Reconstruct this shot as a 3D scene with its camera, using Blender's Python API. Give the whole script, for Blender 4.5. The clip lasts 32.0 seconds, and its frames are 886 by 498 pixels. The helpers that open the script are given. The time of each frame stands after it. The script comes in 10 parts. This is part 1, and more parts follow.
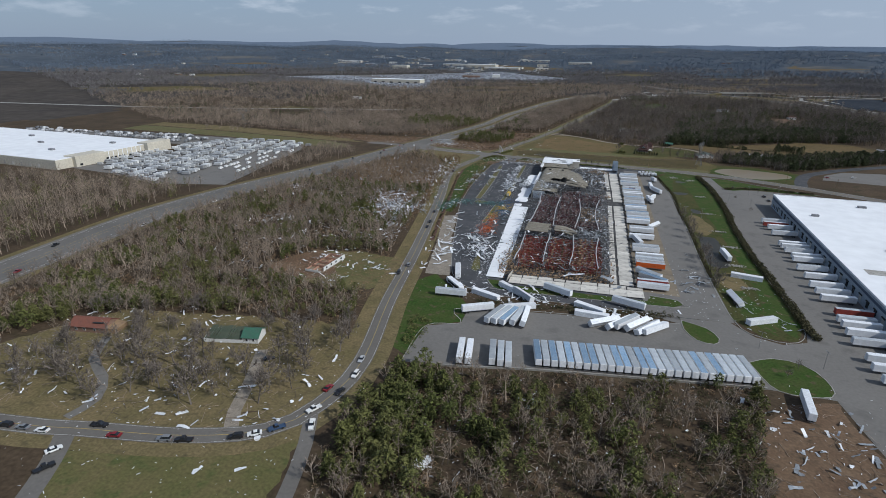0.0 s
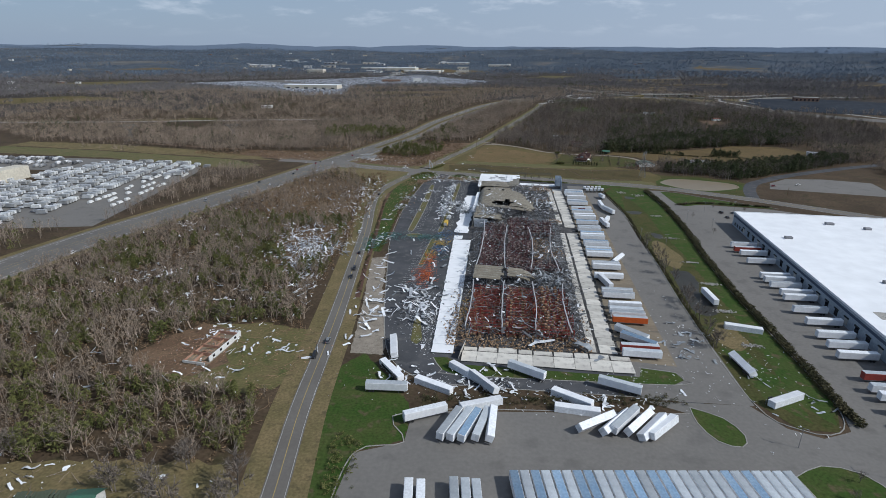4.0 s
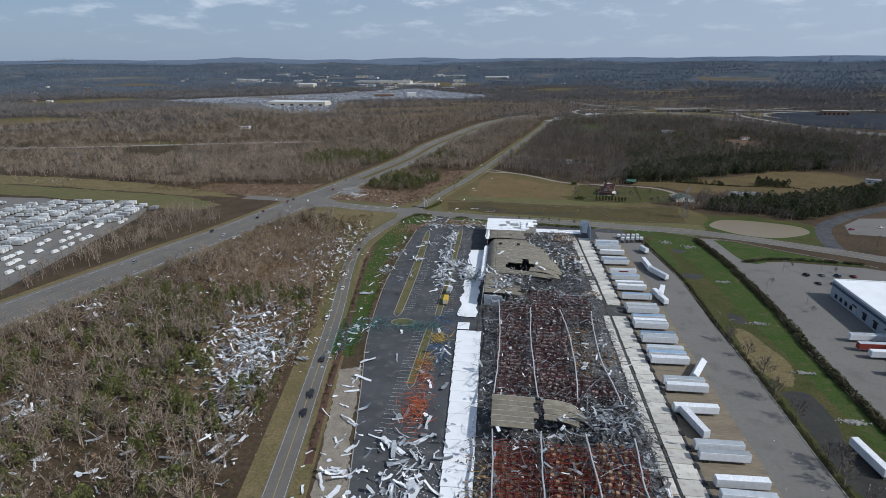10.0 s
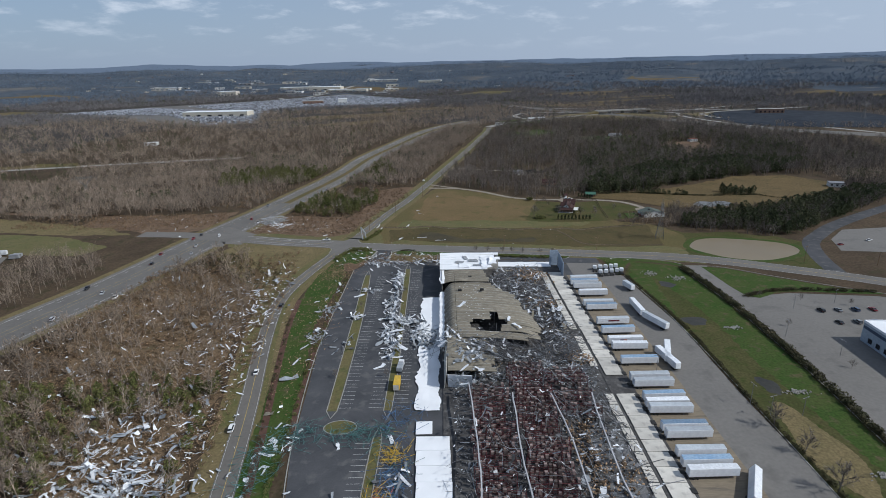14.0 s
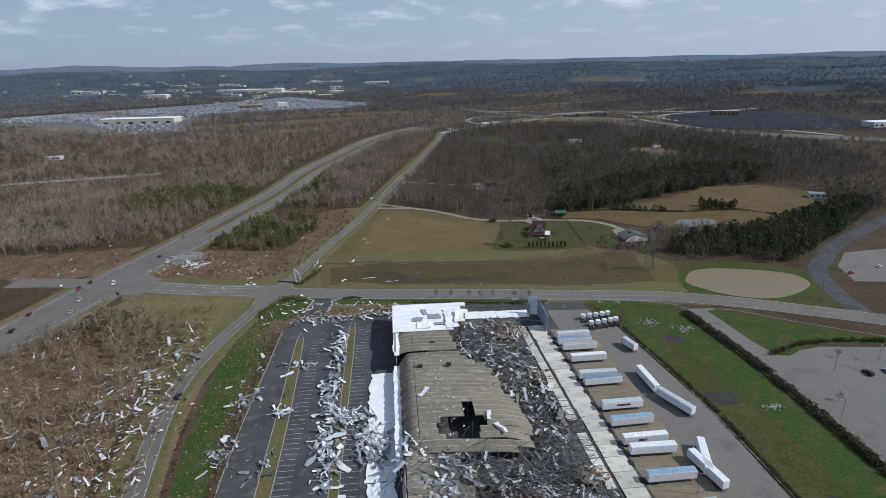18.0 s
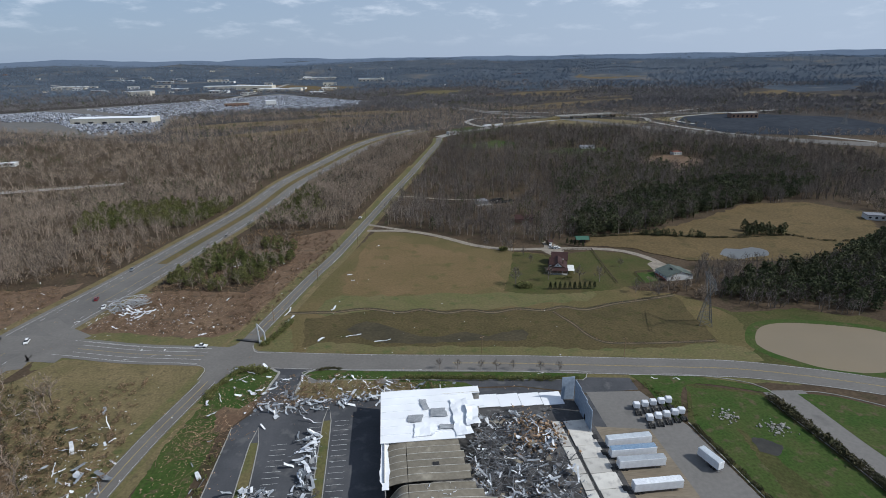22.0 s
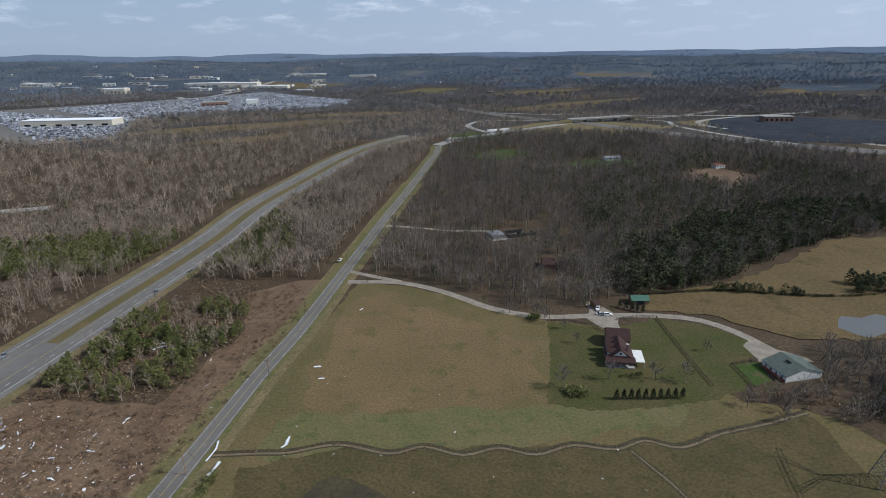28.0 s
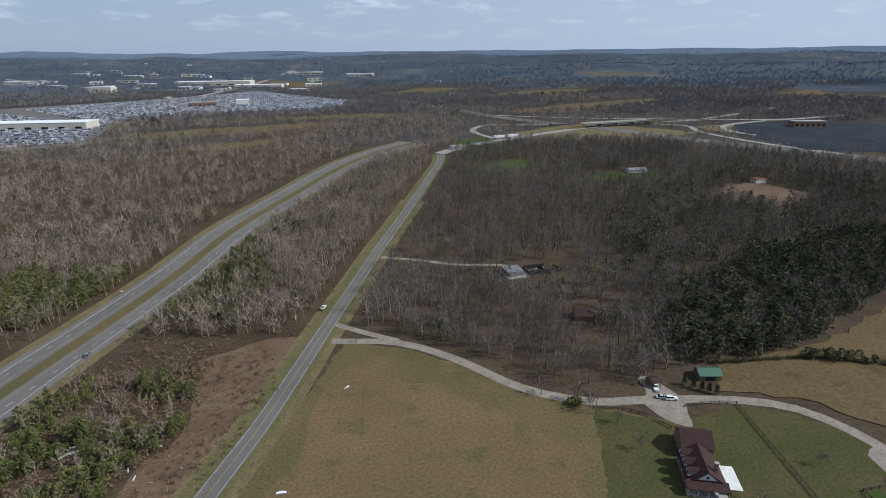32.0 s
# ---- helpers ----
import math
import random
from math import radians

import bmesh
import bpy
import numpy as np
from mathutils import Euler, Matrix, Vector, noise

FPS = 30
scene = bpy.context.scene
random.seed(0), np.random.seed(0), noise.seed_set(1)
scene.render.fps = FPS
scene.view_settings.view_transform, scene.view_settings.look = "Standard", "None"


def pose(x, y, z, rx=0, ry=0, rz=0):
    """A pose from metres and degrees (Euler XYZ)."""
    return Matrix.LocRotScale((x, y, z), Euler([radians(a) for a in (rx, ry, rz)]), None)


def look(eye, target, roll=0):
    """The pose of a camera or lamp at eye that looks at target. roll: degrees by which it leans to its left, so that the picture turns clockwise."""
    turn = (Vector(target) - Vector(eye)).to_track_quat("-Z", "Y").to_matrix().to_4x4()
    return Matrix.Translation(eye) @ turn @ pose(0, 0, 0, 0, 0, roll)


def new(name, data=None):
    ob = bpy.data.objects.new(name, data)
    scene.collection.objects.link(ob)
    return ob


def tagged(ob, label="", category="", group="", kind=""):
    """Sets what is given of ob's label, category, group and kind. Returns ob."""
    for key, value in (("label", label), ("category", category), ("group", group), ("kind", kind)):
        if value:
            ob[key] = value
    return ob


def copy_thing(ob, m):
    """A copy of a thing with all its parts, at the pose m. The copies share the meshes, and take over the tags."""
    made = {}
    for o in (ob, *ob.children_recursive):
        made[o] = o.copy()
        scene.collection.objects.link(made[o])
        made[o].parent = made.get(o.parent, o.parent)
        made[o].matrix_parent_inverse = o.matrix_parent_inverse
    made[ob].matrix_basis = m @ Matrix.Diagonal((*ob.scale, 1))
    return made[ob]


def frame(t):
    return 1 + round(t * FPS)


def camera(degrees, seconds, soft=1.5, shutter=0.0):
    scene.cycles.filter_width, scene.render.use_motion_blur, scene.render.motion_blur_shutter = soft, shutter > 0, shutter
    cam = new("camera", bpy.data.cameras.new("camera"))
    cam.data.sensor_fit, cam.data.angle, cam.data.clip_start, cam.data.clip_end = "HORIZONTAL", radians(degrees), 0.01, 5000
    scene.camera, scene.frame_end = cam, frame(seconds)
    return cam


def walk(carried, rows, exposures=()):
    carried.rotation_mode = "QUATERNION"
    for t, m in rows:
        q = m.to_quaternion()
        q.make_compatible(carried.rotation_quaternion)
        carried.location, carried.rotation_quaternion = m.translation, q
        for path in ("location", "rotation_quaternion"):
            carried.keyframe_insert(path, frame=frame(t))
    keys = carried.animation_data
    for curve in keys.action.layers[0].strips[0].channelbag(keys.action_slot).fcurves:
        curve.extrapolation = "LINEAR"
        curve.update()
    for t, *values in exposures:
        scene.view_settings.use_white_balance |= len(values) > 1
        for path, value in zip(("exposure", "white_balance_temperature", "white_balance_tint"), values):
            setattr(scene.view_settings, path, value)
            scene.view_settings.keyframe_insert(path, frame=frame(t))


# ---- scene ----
cam = camera(78.4, 32.0, soft=0.85)

# ---- camera ----
PATH = [
    (0.0, 0.53, 1.40, 119.93, 15.33, -20.20, -0.58),
    (0.5, -2.77, 11.07, 120.46, 14.71, -20.18, -0.55),
    (1.0, -5.46, 20.39, 120.49, 13.79, -20.16, -0.53),
    (1.5, -8.27, 30.16, 120.56, 12.16, -20.15, -0.51),
    (2.0, -10.99, 39.40, 121.13, 10.11, -20.05, -0.39),
    (2.5, -13.42, 49.23, 121.15, 8.56, -20.07, -0.28),
    (3.0, -15.77, 58.59, 121.67, 7.71, -19.97, -0.28),
    (3.5, -17.54, 67.62, 121.70, 7.38, -19.97, -0.28),
    (5.5, -22.85, 106.10, 122.87, 6.86, -19.71, -0.08),
    (6.0, -23.71, 115.43, 123.04, 6.82, -19.64, -0.01),
    (6.5, -25.09, 124.53, 123.72, 6.77, -19.56, 0.07),
    (7.0, -26.10, 134.18, 123.92, 6.71, -19.47, 0.18),
    (7.5, -27.00, 143.32, 124.63, 6.71, -19.36, 0.32),
    (8.0, -28.47, 152.40, 124.66, 6.71, -19.25, 0.32),
    (8.5, -30.00, 161.55, 124.96, 6.70, -19.14, 0.37),
    (9.0, -31.09, 170.82, 125.18, 6.62, -19.02, 0.35),
    (9.5, -32.57, 179.96, 125.01, 6.67, -18.92, 0.32),
    (10.0, -33.85, 189.28, 125.05, 6.72, -18.83, 0.28),
    (10.5, -35.05, 199.00, 125.16, 6.74, -18.74, 0.41),
    (11.0, -36.29, 208.55, 125.61, 6.72, -18.74, 0.46),
    (11.5, -38.36, 218.65, 125.34, 6.66, -18.60, 0.59),
    (12.0, -40.10, 228.90, 125.47, 6.28, -18.55, 0.59),
    (12.5, -41.01, 237.82, 125.62, 5.69, -18.49, 0.75),
    (13.0, -42.42, 247.79, 125.26, 4.31, -18.60, 0.84),
    (13.5, -43.36, 257.87, 125.39, 2.14, -18.60, 1.02),
    (14.0, -44.16, 267.35, 125.28, -0.16, -18.58, 1.12),
    (14.5, -45.11, 277.27, 125.68, -2.15, -18.68, 1.14),
    (16.5, -45.23, 316.54, 125.60, -5.31, -18.63, 1.13),
    (17.0, -44.82, 325.11, 125.94, -5.36, -18.62, 1.09),
    (17.5, -43.92, 333.79, 126.28, -5.42, -18.62, 1.16),
    (18.0, -43.56, 342.97, 127.11, -5.49, -18.62, 1.17),
    (18.5, -42.94, 351.89, 127.39, -5.55, -18.52, 1.21),
    (19.0, -42.27, 361.05, 128.20, -5.50, -18.54, 1.26),
    (19.5, -41.60, 370.38, 128.48, -5.57, -18.58, 1.30),
    (20.0, -41.09, 380.40, 129.20, -5.65, -18.71, 1.22),
    (20.5, -40.73, 390.55, 129.36, -5.68, -18.75, 1.20),
    (21.0, -40.38, 400.18, 129.36, -5.73, -18.89, 1.14),
    (21.5, -40.47, 410.74, 129.20, -5.79, -18.91, 0.94),
    (22.0, -40.50, 420.69, 129.47, -5.94, -19.02, 0.87),
    (22.5, -40.50, 430.54, 129.31, -5.98, -19.02, 0.83),
    (23.0, -40.39, 440.49, 129.82, -6.11, -19.13, 0.80),
    (23.5, -39.96, 450.44, 129.82, -6.08, -19.26, 0.67),
    (24.0, -39.80, 460.10, 129.65, -6.12, -19.36, 0.64),
    (24.5, -38.98, 469.73, 129.24, -6.18, -19.32, 0.64),
    (25.0, -38.16, 479.35, 129.30, -6.13, -19.38, 0.64),
    (25.5, -37.82, 487.99, 129.08, -6.33, -19.34, 0.66),
    (27.5, -36.85, 526.63, 128.65, -6.63, -19.27, 0.65),
    (28.0, -35.79, 536.55, 128.86, -6.58, -19.37, 0.69),
    (28.5, -34.69, 546.46, 129.07, -6.51, -19.48, 0.73),
    (29.0, -33.45, 556.19, 129.28, -6.43, -19.57, 0.79),
    (29.5, -32.16, 565.67, 129.49, -6.31, -19.63, 0.85),
    (30.0, -31.16, 574.85, 129.73, -6.23, -19.69, 0.89),
    (30.5, -30.74, 583.88, 129.98, -6.22, -19.73, 0.86),
    (31.0, -30.97, 592.87, 130.11, -6.31, -19.72, 0.78),
    (31.5, -31.70, 601.82, 130.08, -6.51, -19.66, 0.66),
    (32.0, -32.45, 610.78, 130.02, -6.70, -19.58, 0.53),
]
walk(cam, [(t, pose(x, y, z, 90 + pitch, roll, yaw)) for t, x, y, z, yaw, pitch, roll in PATH],
     [(0, -0.26, 6000, 8), (3, -0.19, 6000, 8), (8, -0.16, 6000, 8), (14, -0.15, 6000, 8), (22, -0.06, 5980, 8), (25, -0.04, 5950, 8), (32, 0.03, 5980, 8)])

# ---- world and sun ----
SUN_EL, SUN_AZ = 41.0, 106.0     # degrees; azimuth clockwise from +y
world = bpy.data.worlds.new("sky")
scene.world = world
world.use_nodes = True
wn, wl = world.node_tree.nodes, world.node_tree.links
wn.clear()
w_out = wn.new("ShaderNodeOutputWorld")
w_bg = wn.new("ShaderNodeBackground")
w_sky = wn.new("ShaderNodeTexSky")
w_sky.sky_type = "NISHITA"
w_sky.sun_disc = False
w_sky.sun_elevation, w_sky.sun_rotation = radians(SUN_EL), radians(SUN_AZ)
w_sky.air_density, w_sky.dust_density, w_sky.ozone_density = 1.0, 0.8, 4.0
w_bg.inputs["Strength"].default_value = 0.088
# broken cloud: noise over the sky dome, flattened towards the horizon
w_co = wn.new("ShaderNodeTexCoord")
w_sep = wn.new("ShaderNodeSeparateXYZ")
w_add = wn.new("ShaderNodeMath"); w_add.operation = "ADD"; w_add.inputs[1].default_value = 0.22
w_dx = wn.new("ShaderNodeMath"); w_dx.operation = "DIVIDE"
w_dy = wn.new("ShaderNodeMath"); w_dy.operation = "DIVIDE"
w_com = wn.new("ShaderNodeCombineXYZ")
w_noise = wn.new("ShaderNodeTexNoise")
w_noise.inputs["Scale"].default_value = 2.9
w_noise.inputs["Detail"].default_value = 7
w_noise.inputs["Roughness"].default_value = 0.58
w_ramp = wn.new("ShaderNodeValToRGB")
w_ramp.color_ramp.elements[0].position, w_ramp.color_ramp.elements[1].position = 0.50, 0.70
w_ramp.color_ramp.interpolation = "EASE"
w_low = wn.new("ShaderNodeMapRange")     # the cloud deck thins into haze towards the horizon
w_low.inputs["From Min"].default_value, w_low.inputs["From Max"].default_value = 0.02, 0.11
w_low.inputs["To Min"].default_value, w_low.inputs["To Max"].default_value = 0.0, 0.8
w_mul = wn.new("ShaderNodeMath"); w_mul.operation = "MULTIPLY"
w_mix = wn.new("ShaderNodeMix"); w_mix.data_type = "RGBA"
w_mix.inputs["B"].default_value = (9.4, 9.8, 10.6, 1)
w_veil = wn.new("ShaderNodeMix"); w_veil.data_type = "RGBA"     # thin high cloud
w_east = wn.new("ShaderNodeMapRange")     # thicker in the east
w_east.inputs["From Min"].default_value, w_east.inputs["From Max"].default_value = -0.7, 0.7
w_east.inputs["To Min"].default_value, w_east.inputs["To Max"].default_value = 0.05, 0.7
w_veil.inputs["B"].default_value = (6.1, 6.9, 8.2, 1)
w_haze = wn.new("ShaderNodeMix"); w_haze.data_type = "RGBA"     # blue-grey haze over the horizon
w_haze.inputs["B"].default_value = (3.6, 4.45, 5.9, 1)
w_band = wn.new("ShaderNodeMapRange")
w_band.inputs["From Min"].default_value, w_band.inputs["From Max"].default_value = 0.0, 0.3
w_band.inputs["To Min"].default_value, w_band.inputs["To Max"].default_value = 0.85, 0.1
wl.new(w_co.outputs["Generated"], w_sep.inputs[0])
wl.new(w_sep.outputs["Z"], w_band.inputs[0]); wl.new(w_band.outputs[0], w_haze.inputs["Factor"])
wl.new(w_sep.outputs["X"], w_east.inputs[0]); wl.new(w_east.outputs[0], w_veil.inputs["Factor"])
wl.new(w_sep.outputs["Z"], w_add.inputs[0])
wl.new(w_sep.outputs["X"], w_dx.inputs[0]); wl.new(w_add.outputs[0], w_dx.inputs[1])
wl.new(w_sep.outputs["Y"], w_dy.inputs[0]); wl.new(w_add.outputs[0], w_dy.inputs[1])
wl.new(w_dx.outputs[0], w_com.inputs[0]); wl.new(w_dy.outputs[0], w_com.inputs[1])
w_map = wn.new("ShaderNodeMapping"); w_map.inputs["Location"].default_value = (1.3, 0.4, 0.0)
wl.new(w_com.outputs[0], w_map.inputs[0]); wl.new(w_map.outputs[0], w_noise.inputs["Vector"])
wl.new(w_noise.outputs["Fac"], w_ramp.inputs[0])
wl.new(w_ramp.outputs[0], w_mul.inputs[0])
wl.new(w_sep.outputs["Z"], w_low.inputs[0]); wl.new(w_low.outputs[0], w_mul.inputs[1])
wl.new(w_mul.outputs[0], w_mix.inputs["Factor"])
wl.new(w_sky.outputs[0], w_haze.inputs["A"]); wl.new(w_haze.outputs["Result"], w_veil.inputs["A"]); wl.new(w_veil.outputs["Result"], w_mix.inputs["A"])
wl.new(w_mix.outputs["Result"], w_bg.inputs["Color"])
wl.new(w_bg.outputs[0], w_out.inputs[0])

sun = bpy.data.lights.new("sun", "SUN")
sun.energy, sun.angle, sun.color = 3.9, radians(0.53), (1.0, 0.95, 0.88)
sun_dir = Vector((math.sin(radians(SUN_AZ)) * math.cos(radians(SUN_EL)), math.cos(radians(SUN_AZ)) * math.cos(radians(SUN_EL)), math.sin(radians(SUN_EL))))
new("sun", sun).matrix_world = look(sun_dir * 400, (0, 0, 0))

# ---- materials ----
def mat(name, a, b=None, scale=0.2, fine=4.0, rough=0.9, metal=0.0, bump=0.0, c=None, rand=0.0, island=0.0, streak=None, spec=0.3, grain=0.38):
    """A surface of colours a and b in patches of 1/scale metres, with fine grain, spots of colour c, and a brightness that varies from piece to piece."""
    m = bpy.data.materials.new(name)
    m.use_nodes = True
    n, l = m.node_tree.nodes, m.node_tree.links
    p = n["Principled BSDF"]
    p.inputs["Roughness"].default_value, p.inputs["Metallic"].default_value = rough, metal
    p.inputs["Specular IOR Level"].default_value = spec
    b = b or tuple(v * 0.8 for v in a)
    co = n.new("ShaderNodeTexCoord")
    vec = co.outputs["Object"]
    if streak:
        mp = n.new("ShaderNodeMapping")
        mp.inputs["Scale"].default_value = streak
        l.new(vec, mp.inputs[0])
        vec = mp.outputs[0]
    n1 = n.new("ShaderNodeTexNoise")
    n1.inputs["Scale"].default_value, n1.inputs["Detail"].default_value, n1.inputs["Roughness"].default_value = scale, 6, 0.6
    l.new(vec, n1.inputs["Vector"])
    r1 = n.new("ShaderNodeValToRGB")
    r1.color_ramp.elements[0].position, r1.color_ramp.elements[1].position = 0.36, 0.64
    r1.color_ramp.elements[0].color, r1.color_ramp.elements[1].color = (*a, 1), (*b, 1)
    l.new(n1.outputs["Fac"], r1.inputs[0])
    col = r1.outputs[0]
    n2 = n.new("ShaderNodeTexNoise")
    n2.inputs["Scale"].default_value, n2.inputs["Detail"].default_value = fine, 5
    l.new(vec, n2.inputs["Vector"])
    if c:
        r3 = n.new("ShaderNodeValToRGB")
        r3.color_ramp.elements[0].position, r3.color_ramp.elements[1].position = 0.55, 0.68
        n3 = n.new("ShaderNodeTexNoise")
        n3.inputs["Scale"].default_value, n3.inputs["Detail"].default_value = scale * 3.3, 7
        l.new(vec, n3.inputs["Vector"]); l.new(n3.outputs["Fac"], r3.inputs[0])
        x = n.new("ShaderNodeMix"); x.data_type = "RGBA"
        x.inputs["B"].default_value = (*c, 1)
        l.new(r3.outputs[0], x.inputs["Factor"]); l.new(col, x.inputs["A"])
        col = x.outputs["Result"]
    hsv = n.new("ShaderNodeHueSaturation")
    mr = n.new("ShaderNodeMapRange")
    mr.inputs["To Min"].default_value, mr.inputs["To Max"].default_value = 1 - grain, 1 + grain
    l.new(n2.outputs["Fac"], mr.inputs[0])
    val = mr.outputs[0]
    for amount, node, out in ((rand, "ShaderNodeObjectInfo", "Random"), (island, "ShaderNodeNewGeometry", "Random Per Island")):
        if amount:
            g = n.new(node)
            k = n.new("ShaderNodeMapRange")
            k.inputs["To Min"].default_value, k.inputs["To Max"].default_value = 1 - amount, 1 + amount
            l.new(g.outputs[out], k.inputs[0])
            q = n.new("ShaderNodeMath"); q.operation = "MULTIPLY"
            l.new(val, q.inputs[0]); l.new(k.outputs[0], q.inputs[1])
            val = q.outputs[0]
    l.new(val, hsv.inputs["Value"])
    l.new(col, hsv.inputs["Color"])
    l.new(hsv.outputs[0], p.inputs["Base Color"])
    if bump:
        bp = n.new("ShaderNodeBump")
        bp.inputs["Strength"].default_value, bp.inputs["Distance"].default_value = 0.6, bump
        l.new(n2.outputs["Fac"], bp.inputs["Height"]); l.new(bp.outputs[0], p.inputs["Normal"])
    return m


M_LITTER = mat("leaf_litter", (0.055, 0.040, 0.026), (0.082, 0.059, 0.038), 0.03, 0.6, c=(0.050, 0.043, 0.023), bump=0.3, spec=0.1, grain=0.62)
M_BRUSHFLOOR = mat("trampled_brown_floor", (0.185, 0.130, 0.080), (0.135, 0.097, 0.060), 0.05, 0.7, c=(0.11, 0.085, 0.048), bump=0.25, spec=0.1, grain=0.62)
M_BANK = mat("bare_creek_bank", (0.165, 0.125, 0.076), (0.125, 0.097, 0.058), 0.15, 1.0)
M_OLDROAD = mat("old_road_asphalt", (0.120, 0.110, 0.098), (0.140, 0.130, 0.117), 0.05, 0.8, grain=0.16)
M_GRASS = mat("winter_grass", (0.094, 0.092, 0.031), (0.124, 0.102, 0.044), 0.05, 0.9, c=(0.074, 0.083, 0.026), bump=0.1, grain=0.62)
M_FIELD = mat("dormant_pasture", (0.094, 0.082, 0.034), (0.128, 0.097, 0.046), 0.02, 0.9, c=(0.138, 0.101, 0.050), bump=0.12, spec=0.1, grain=0.62)
M_FARMLAWN = mat("thin_farm_lawn", (0.052, 0.060, 0.018), (0.082, 0.068, 0.030), 0.05, 0.9, c=(0.064, 0.060, 0.023), bump=0.12, spec=0.1, grain=0.62)
M_SWALE = mat("patchy_swale_turf", (0.076, 0.068, 0.028), (0.050, 0.056, 0.018), 0.05, 0.9, c=(0.040, 0.056, 0.014), bump=0.1, spec=0.1, grain=0.62)
M_DEADBRUSH = mat("flattened_reddish_brush", (0.112, 0.074, 0.046), (0.165, 0.115, 0.074), 0.1, 1.0, island=0.6, spec=0.1)
M_BRUSH = mat("brown_winter_brush", (0.240, 0.166, 0.104), (0.148, 0.104, 0.064), 0.1, 1.0, island=0.6, spec=0.1)
# distant twigs: aerial haze is mixed into the bark colour
M_BARKHAZE = mat("hazy_bare_twigs", (0.190, 0.178, 0.176), (0.138, 0.132, 0.136), 0.006, 0.05, island=0.25, spec=0.0)
# wood floor farther out, its colour greyed with painted haze
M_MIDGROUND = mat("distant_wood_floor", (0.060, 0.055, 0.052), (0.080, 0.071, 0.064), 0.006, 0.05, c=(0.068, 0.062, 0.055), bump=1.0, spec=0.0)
M_TAN = mat("dry_meadow", (0.126, 0.090, 0.043), (0.099, 0.073, 0.035), 0.02, 0.6, c=(0.080, 0.064, 0.029), bump=0.1, spec=0.1, grain=0.62)
M_CORE = mat("dry_tan_pasture", (0.152, 0.106, 0.054), (0.126, 0.093, 0.044), 0.03, 0.9, c=(0.100, 0.085, 0.036), bump=0.12, spec=0.1, grain=0.62)
M_CEDAR = mat("dark_cedar_green", (0.050, 0.062, 0.026), (0.074, 0.078, 0.036), 0.03, 0.6, island=0.5)
M_LAWN = mat("green_lawn", (0.034, 0.066, 0.013), (0.056, 0.072, 0.021), 0.07, 1.0, c=(0.085, 0.074, 0.038), bump=0.1, spec=0.1, grain=0.62)
M_VERGE = mat("dry_verge", (0.168, 0.130, 0.068), (0.124, 0.104, 0.050), 0.08, 1.0, c=(0.098, 0.082, 0.044), bump=0.12, spec=0.1, grain=0.62)
M_EARTH = mat("scraped_red_earth", (0.105, 0.064, 0.038), (0.150, 0.099, 0.060), 0.06, 0.9, c=(0.074, 0.052, 0.032), bump=0.25, grain=0.6)
M_MULCH = mat("dark_mulch", (0.07, 0.035, 0.025), (0.10, 0.055, 0.04), 0.3, 3.0, bump=0.1)
M_ROAD = mat("worn_asphalt", (0.130, 0.121, 0.110), (0.152, 0.142, 0.129), 0.05, 0.8, grain=0.2)
M_HWY = mat("highway_asphalt", (0.150, 0.141, 0.130), (0.122, 0.115, 0.107), 0.04, 0.6, spec=0.15, grain=0.2)
M_ASPH = mat("dark_asphalt", (0.056, 0.058, 0.063), (0.082, 0.083, 0.088), 0.06, 1.5, c=(0.105, 0.105, 0.105), spec=0.1, grain=0.16)
M_YARD = mat("grey_yard_asphalt", (0.148, 0.140, 0.129), (0.164, 0.155, 0.143), 0.03, 0.7, c=(0.128, 0.121, 0.112), grain=0.2)
M_CONC = mat("bare_concrete", (0.36, 0.35, 0.32), (0.28, 0.265, 0.24), 0.15, 2.0, c=(0.20, 0.19, 0.175))
M_PAD = mat("tan_concrete_pad", (0.215, 0.178, 0.128), (0.165, 0.136, 0.10), 0.10, 1.5, c=(0.135, 0.115, 0.09), streak=(0.25, 1.6, 1))
M_GRAVEL = mat("pale_gravel", (0.27, 0.235, 0.19), (0.20, 0.172, 0.138), 0.2, 2.2, bump=0.12, c=(0.16, 0.138, 0.11), grain=0.62)
M_KERB = mat("kerb_concrete", (0.31, 0.30, 0.275), (0.25, 0.24, 0.22), 0.4, 3.0, c=(0.19, 0.182, 0.168))
M_LINE = mat("road_paint_white", (0.62, 0.62, 0.60), (0.48, 0.48, 0.46), 0.6, 3.0)
M_YELLOW = mat("road_paint_yellow", (0.42, 0.31, 0.10), (0.30, 0.235, 0.10), 0.6, 3.0)
M_MEMBRANE = mat("white_membrane", (0.80, 0.81, 0.82), (0.755, 0.765, 0.78), 0.02, 0.1, rough=0.6, grain=0.16)
M_PANEL = mat("white_wall_panel", (0.57, 0.545, 0.49), (0.46, 0.435, 0.39), 0.12, 1.0, rough=0.7, c=(0.36, 0.34, 0.31), rand=0.16, grain=0.16)
M_DECK = mat("weathered_roof_deck", (0.205, 0.18, 0.135), (0.165, 0.146, 0.112), 0.07, 0.8, rough=0.7, c=(0.25, 0.225, 0.175), rand=0.08)
M_STEEL = mat("grey_steel", (0.28, 0.28, 0.29), (0.20, 0.20, 0.21), 0.3, 2.0, rough=0.55, metal=0.5)
M_DARKFLOOR = mat("littered_slab", (0.085, 0.082, 0.08), (0.045, 0.043, 0.043), 0.10, 1.2, c=(0.13, 0.125, 0.12))
